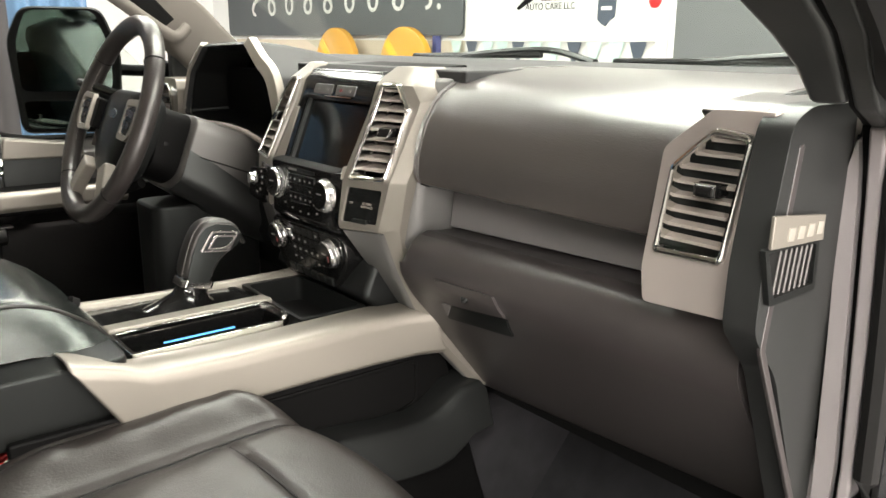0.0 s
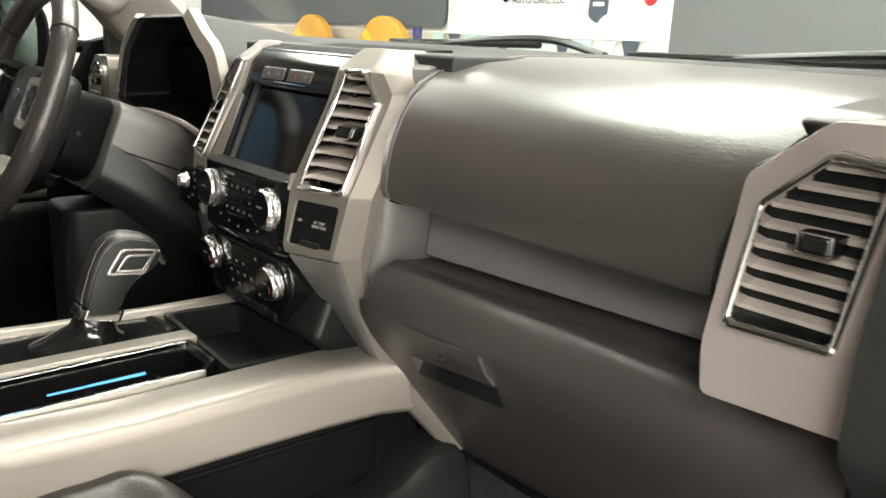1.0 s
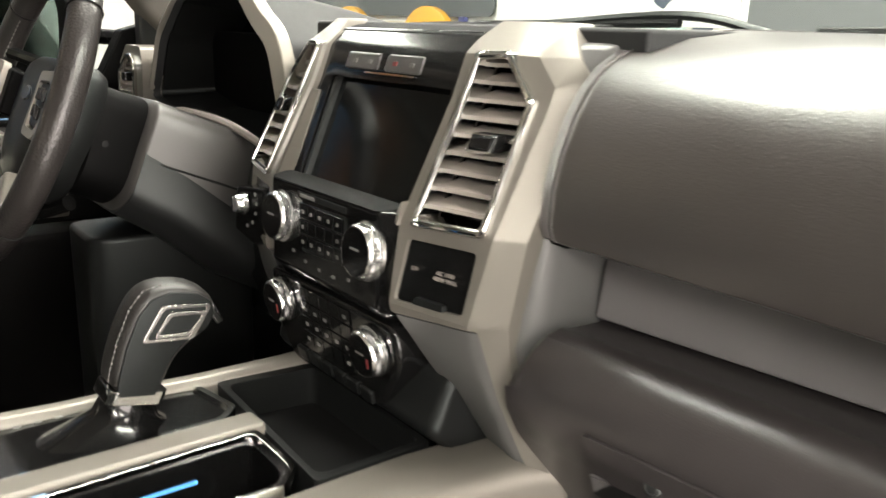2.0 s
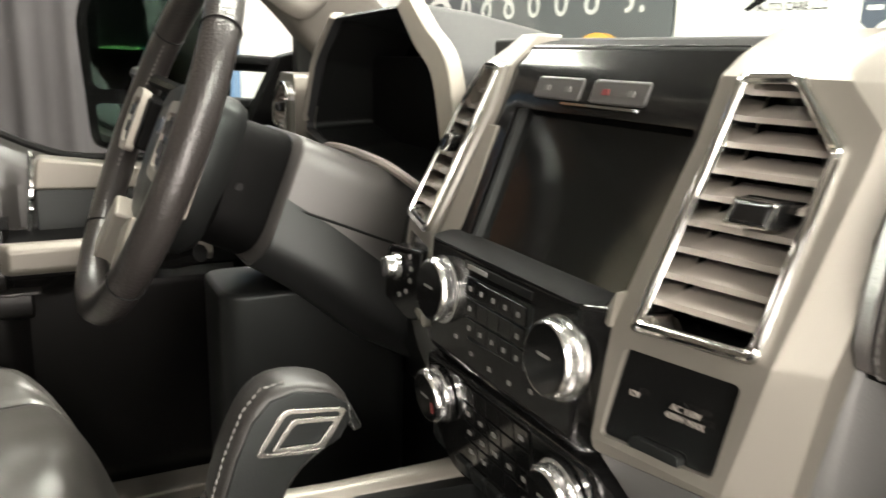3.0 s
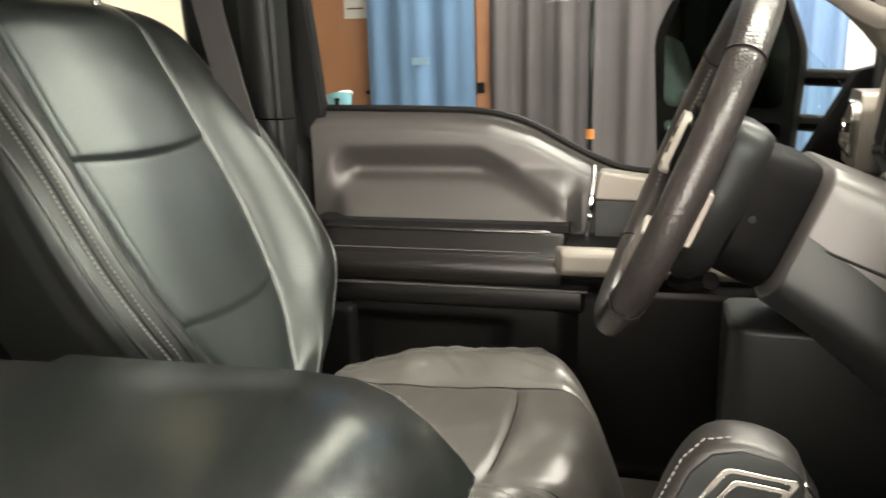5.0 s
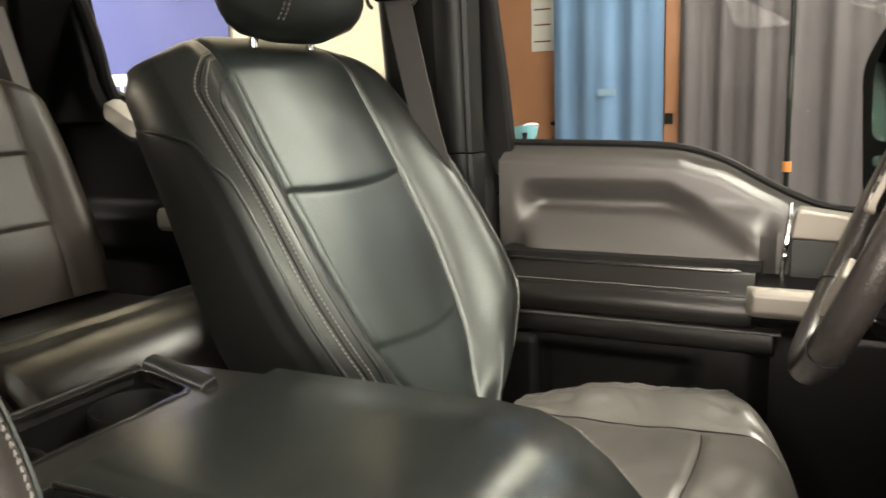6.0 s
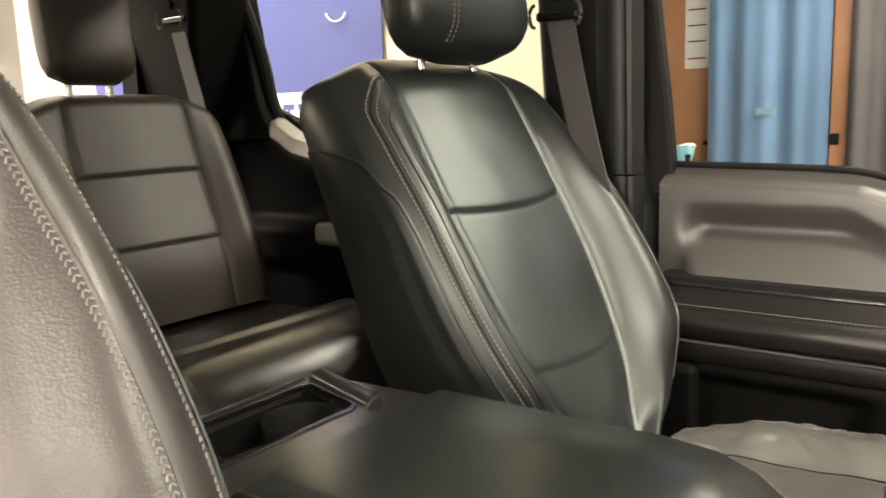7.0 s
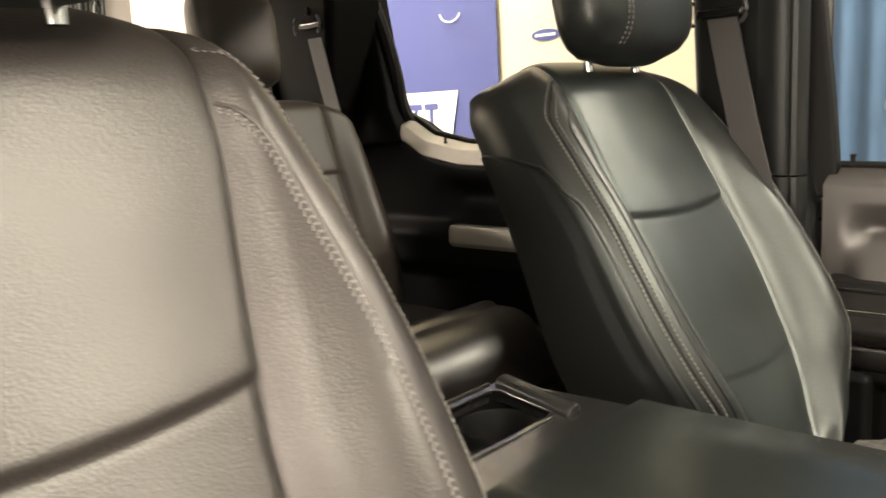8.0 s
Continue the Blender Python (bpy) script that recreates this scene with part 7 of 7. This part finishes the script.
for k, x in enumerate((-2.84, -2.70, -2.56, -2.44, -2.31, -2.175, -2.04, -1.90, -1.77, -1.63, -1.50)):
    w = 0.10
    part("pennant", loft([[(x, BY - d, 0.80), (x + w, BY - d, 0.80), (x + w * 0.62, BY - d, 0.696), (x + w * 0.38, BY - d, 0.696)] for d in (0.012, 0.009)]), (TEALPALE, NAVY, TEALPALE, TEALPALE, NAVY, TEALPALE, TEALPALE, NAVY, TEALPALE, TEALPALE, NAVY)[k], bunt, smooth=False)
for x, z in ((-4.0, 0.62), (-3.18, 0.62)):
    fan = thing("yellow_fan", (x, FRONT_Y - 0.15, GZ), "yellow round workshop fan against the wall", "fan", "workshop fans")
    m = Matrix.Translation((x, FRONT_Y - 0.10, z)) @ pose(0, 0, 0, 90, 0, 0)
    part("drum", lathe([(0.25, 0.0), (0.262, 0.01), (0.262, 0.05), (0.25, 0.056)], m, 40), AMBER, fan)
    part("backing", lathe([(0.0001, 0.0), (0.25, 0.0), (0.25, 0.005), (0.0001, 0.005)], m @ Matrix.Translation((0, 0, 0.045)), 40), AMBER, fan, "amber mesh face")
    for q in range(3):
        a = 2.09 * q + 2.35
        part("fan_blade", obox(m @ pose(0.12 * math.cos(a), 0.12 * math.sin(a), 0.060, 8, 0, math.degrees(a)), 0.23, 0.05, 0.006), YELLOW, fan)
    part("fan_foot", box(x - 0.2, x + 0.2, FRONT_Y - 0.30, FRONT_Y - 0.02, GZ, z - 0.25), PLASTIC, fan)
tagged(part("blue_post", box(-3.01, -2.97, BY - 0.02, BY + 0.015, GZ, 0.828), BLUEB), "slim blue post standing against the wall", "post")
slab("wall_panel", -5.9, -2.74, FRONT_Y - 0.012, FRONT_Y - 0.002, -0.1, 0.80, CREAM, "cream lower wall panel", "wall panel")
# cream partition beside the rear of the truck, hung with flags
PX = -1.60
slab("wall_partition", PX - 0.10, PX, -4.3, -1.28, GZ, CEIL, CREAM, "cream painted partition wall hung with flags", "wall")


def hanging(name, y0, y1, z0, z1, off, material, label, category, amp=0.006):
    """A cloth on the partition with soft upright waves."""
    n = 30
    ys = [y0 + (y1 - y0) * i / n for i in range(n + 1)]
    wave = lambda y, z: PX + off + amp * (1 + math.sin(y * 21 + z * 2) * (0.4 + 0.6 * (z1 - z) / (z1 - z0)))
    ob = part(name, loft([[(wave(y, z), y, z) for y in ys] + [(wave(y, z) - 0.003, y, z) for y in reversed(ys)] for z in (z0, (2 * z0 + z1) / 3, (z0 + 2 * z1) / 3, z1)]), material)
    return tagged(ob, label, category)


fl = hanging("blue_flag", -2.72, -1.950, 0.640, 1.34, 0.012, BLUEB, "blue cloth flag with a white lettered field", "flag")
fld = part("white_field", loft([[(PX + 0.028, y0, z), (PX + 0.028, y1, z), (PX + 0.026, y1, z), (PX + 0.026, y0, z)] for z, y0, y1 in ((0.66, -2.70, -2.170), (0.728, -2.70, -2.145), (0.878, -2.70, -2.112))]), WHITE, fl, "white printed field", smooth=False)
for y, w in ((-2.205, 0.062), (-2.280, 0.058), (-2.355, 0.060), (-2.430, 0.060)):
    part("block_letter", box(PX + 0.0285, PX + 0.030, y - w * 0.62, y - w * 0.38, 0.768, 0.838), BLUEB, fld, smooth=False)
    part("block_letter", box(PX + 0.0285, PX + 0.0302, y - w, y, 0.818, 0.838), BLUEB, fld, smooth=False)
part("flag_crest", tube([(PX + 0.032, -2.13 + 0.045 * math.cos(q), 1.135 + 0.035 * math.sin(q)) for q in [3.3 + 2.7 * i / 10 for i in range(11)]], 0.0035, n=6), WHITE, fl)
ovp = tagged(part("oval_sign", lathe([(0.0001, 0), (0.052, 0), (0.052, 0.004), (0.0001, 0.005)], Matrix.Translation((PX, -1.770, 1.025)) @ pose(0, 0, 0, 0, 90, 0) @ Matrix.Diagonal((0.34, 1, 1, 1)), 28), BLUEB), "small blue oval sign on the cream wall", "sign")
part("oval_stripe", box(PX + 0.004, PX + 0.0065, -1.807, -1.733, 1.021, 1.029), WHITE, ovp, smooth=False)
bf = hanging("blue_flag", -3.62, -2.93, 0.86, 1.14, 0.012, BLUEB, "blue cloth flag with a pink upper band", "flag")
part("pink_band", box(PX + 0.028, PX + 0.031, -3.60, -2.95, 1.12, 1.30), PINKC, bf, "pink cloth band", smooth=False)
BW = (-1.50, -0.93)
tagged(part("teal_bowl", lathe([(0.016, 0.0), (0.034, 0.026), (0.041, 0.050), (0.037, 0.050), (0.028, 0.026), (0.0001, 0.006)], Matrix.Translation((BW[0], BW[1], 0.640)) @ pose(0, 0, 0, 8, -10, 0) @ Matrix.Diagonal((0.82, 0.82, 0.95, 1)), 28), TEAL), "teal plastic bowl standing on a stand", "bowl")
rg2 = tagged(part("crumpled_rag", lathe([(0.0001, -0.004), (0.014, 0.0), (0.021, 0.008), (0.017, 0.014), (0.008, 0.017), (0.0001, 0.018)], Matrix.Translation((BW[0] - 0.004, BW[1] + 0.008, 0.679)) @ pose(0, 0, 0, 12, -10, 0) @ Matrix.Diagonal((1, 1.25, 1, 1)), 9), WHITE), "crumpled white rag lying in the bowl", "rag")
st = thing("small_stand", (BW[0], BW[1], GZ), "dark stand carrying a plastic bowl", "stand")
part("stand_top", box(BW[0] - 0.10, BW[0] + 0.10, BW[1] - 0.10, BW[1] + 0.10, 0.62, 0.638), PLASTIC, st, bevel=0.004)
for sx_ in (-0.08, 0.08):
    for sy_ in (-0.08, 0.08):
        part("leg", box(BW[0] + sx_ - 0.01, BW[0] + sx_ + 0.01, BW[1] + sy_ - 0.01, BW[1] + sy_ + 0.01, GZ, 0.62), PLASTIC, st)

# workbench and bins behind the truck, seen in the wing mirror
bench_w = thing("workbench", (3.2, -3.2, GZ), "dark workbench standing at the back of the workshop", "workbench")
part("bench_top", box(2.2, 3.75, -3.6, -2.9, 0.40, 0.45), PLASTIC, bench_w, bevel=0.006)
part("back_board", box(2.2, 3.75, -3.66, -3.60, 0.45, 0.92), PLASTIC_D, bench_w)
part("tool_panel", box(2.2, 3.75, -3.66, -3.61, 0.92, 1.45), PLASTIC_D, bench_w)
for x in (2.25, 3.70):
    for y in (-3.55, -2.95):
        part("leg", box(x - 0.03, x + 0.03, y - 0.03, y + 0.03, GZ, 0.40), GREYPL, bench_w)
for x, mt, lb in ((2.75, LIMEG, "lime green plastic bin on the workbench"), (3.15, GREEN, "dark green plastic bin on the workbench")):
    bn = thing("plastic_bin", (x, -3.2, 0.45), lb, "bin", "bins on the workbench")
    part("tub", loft([[(x + sx * a, -3.2 + sy * b, z) for sx, sy in ((-1, -1), (1, -1), (1, 1), (-1, 1))] for a, b, z in ((0.11, 0.10, 0.45), (0.15, 0.14, 0.74), (0.14, 0.13, 0.74), (0.10, 0.09, 0.47))]), mt, bn, bevel=0.008)
    part("rim", tube([(x + sx * 0.15, -3.2 + sy * 0.14, 0.742) for sx, sy in ((-1, -1), (1, -1), (1, 1), (-1, 1))], 0.012, n=8, closed=True), mt, bn)

# cables hanging on the rear wall, seen through the back of the cab
hang = thing("hanging_cables", (-1.48, REAR_Y + 0.06, 2.05), "bundle of dark cables hanging on the rear wall", "cables")
part("hook", box(-1.62, -1.34, REAR_Y, REAR_Y + 0.09, 2.02, 2.06), GREYPL, hang, "steel hook rail", bevel=0.006)
crng = random.Random(9)
for k in range(7):
    cx0 = -1.375 - 0.035 * k
    part("cable", tube(smooth_path([(cx0 + crng.uniform(-0.02, 0.02), REAR_Y + 0.05 + crng.uniform(-0.01, 0.02), z) for z in (2.03, 1.75, 1.45, 1.15 + 0.05 * (k % 3))], 6), 0.011 + 0.006 * crng.random(), n=8), PLASTIC if k % 2 else GREYPL, hang)
part("pipe", tube([(-1.31, REAR_Y + 0.03, GZ), (-1.31, REAR_Y + 0.03, CEIL)], 0.028, n=14), GREYPL, hang, "dark upright pipe")
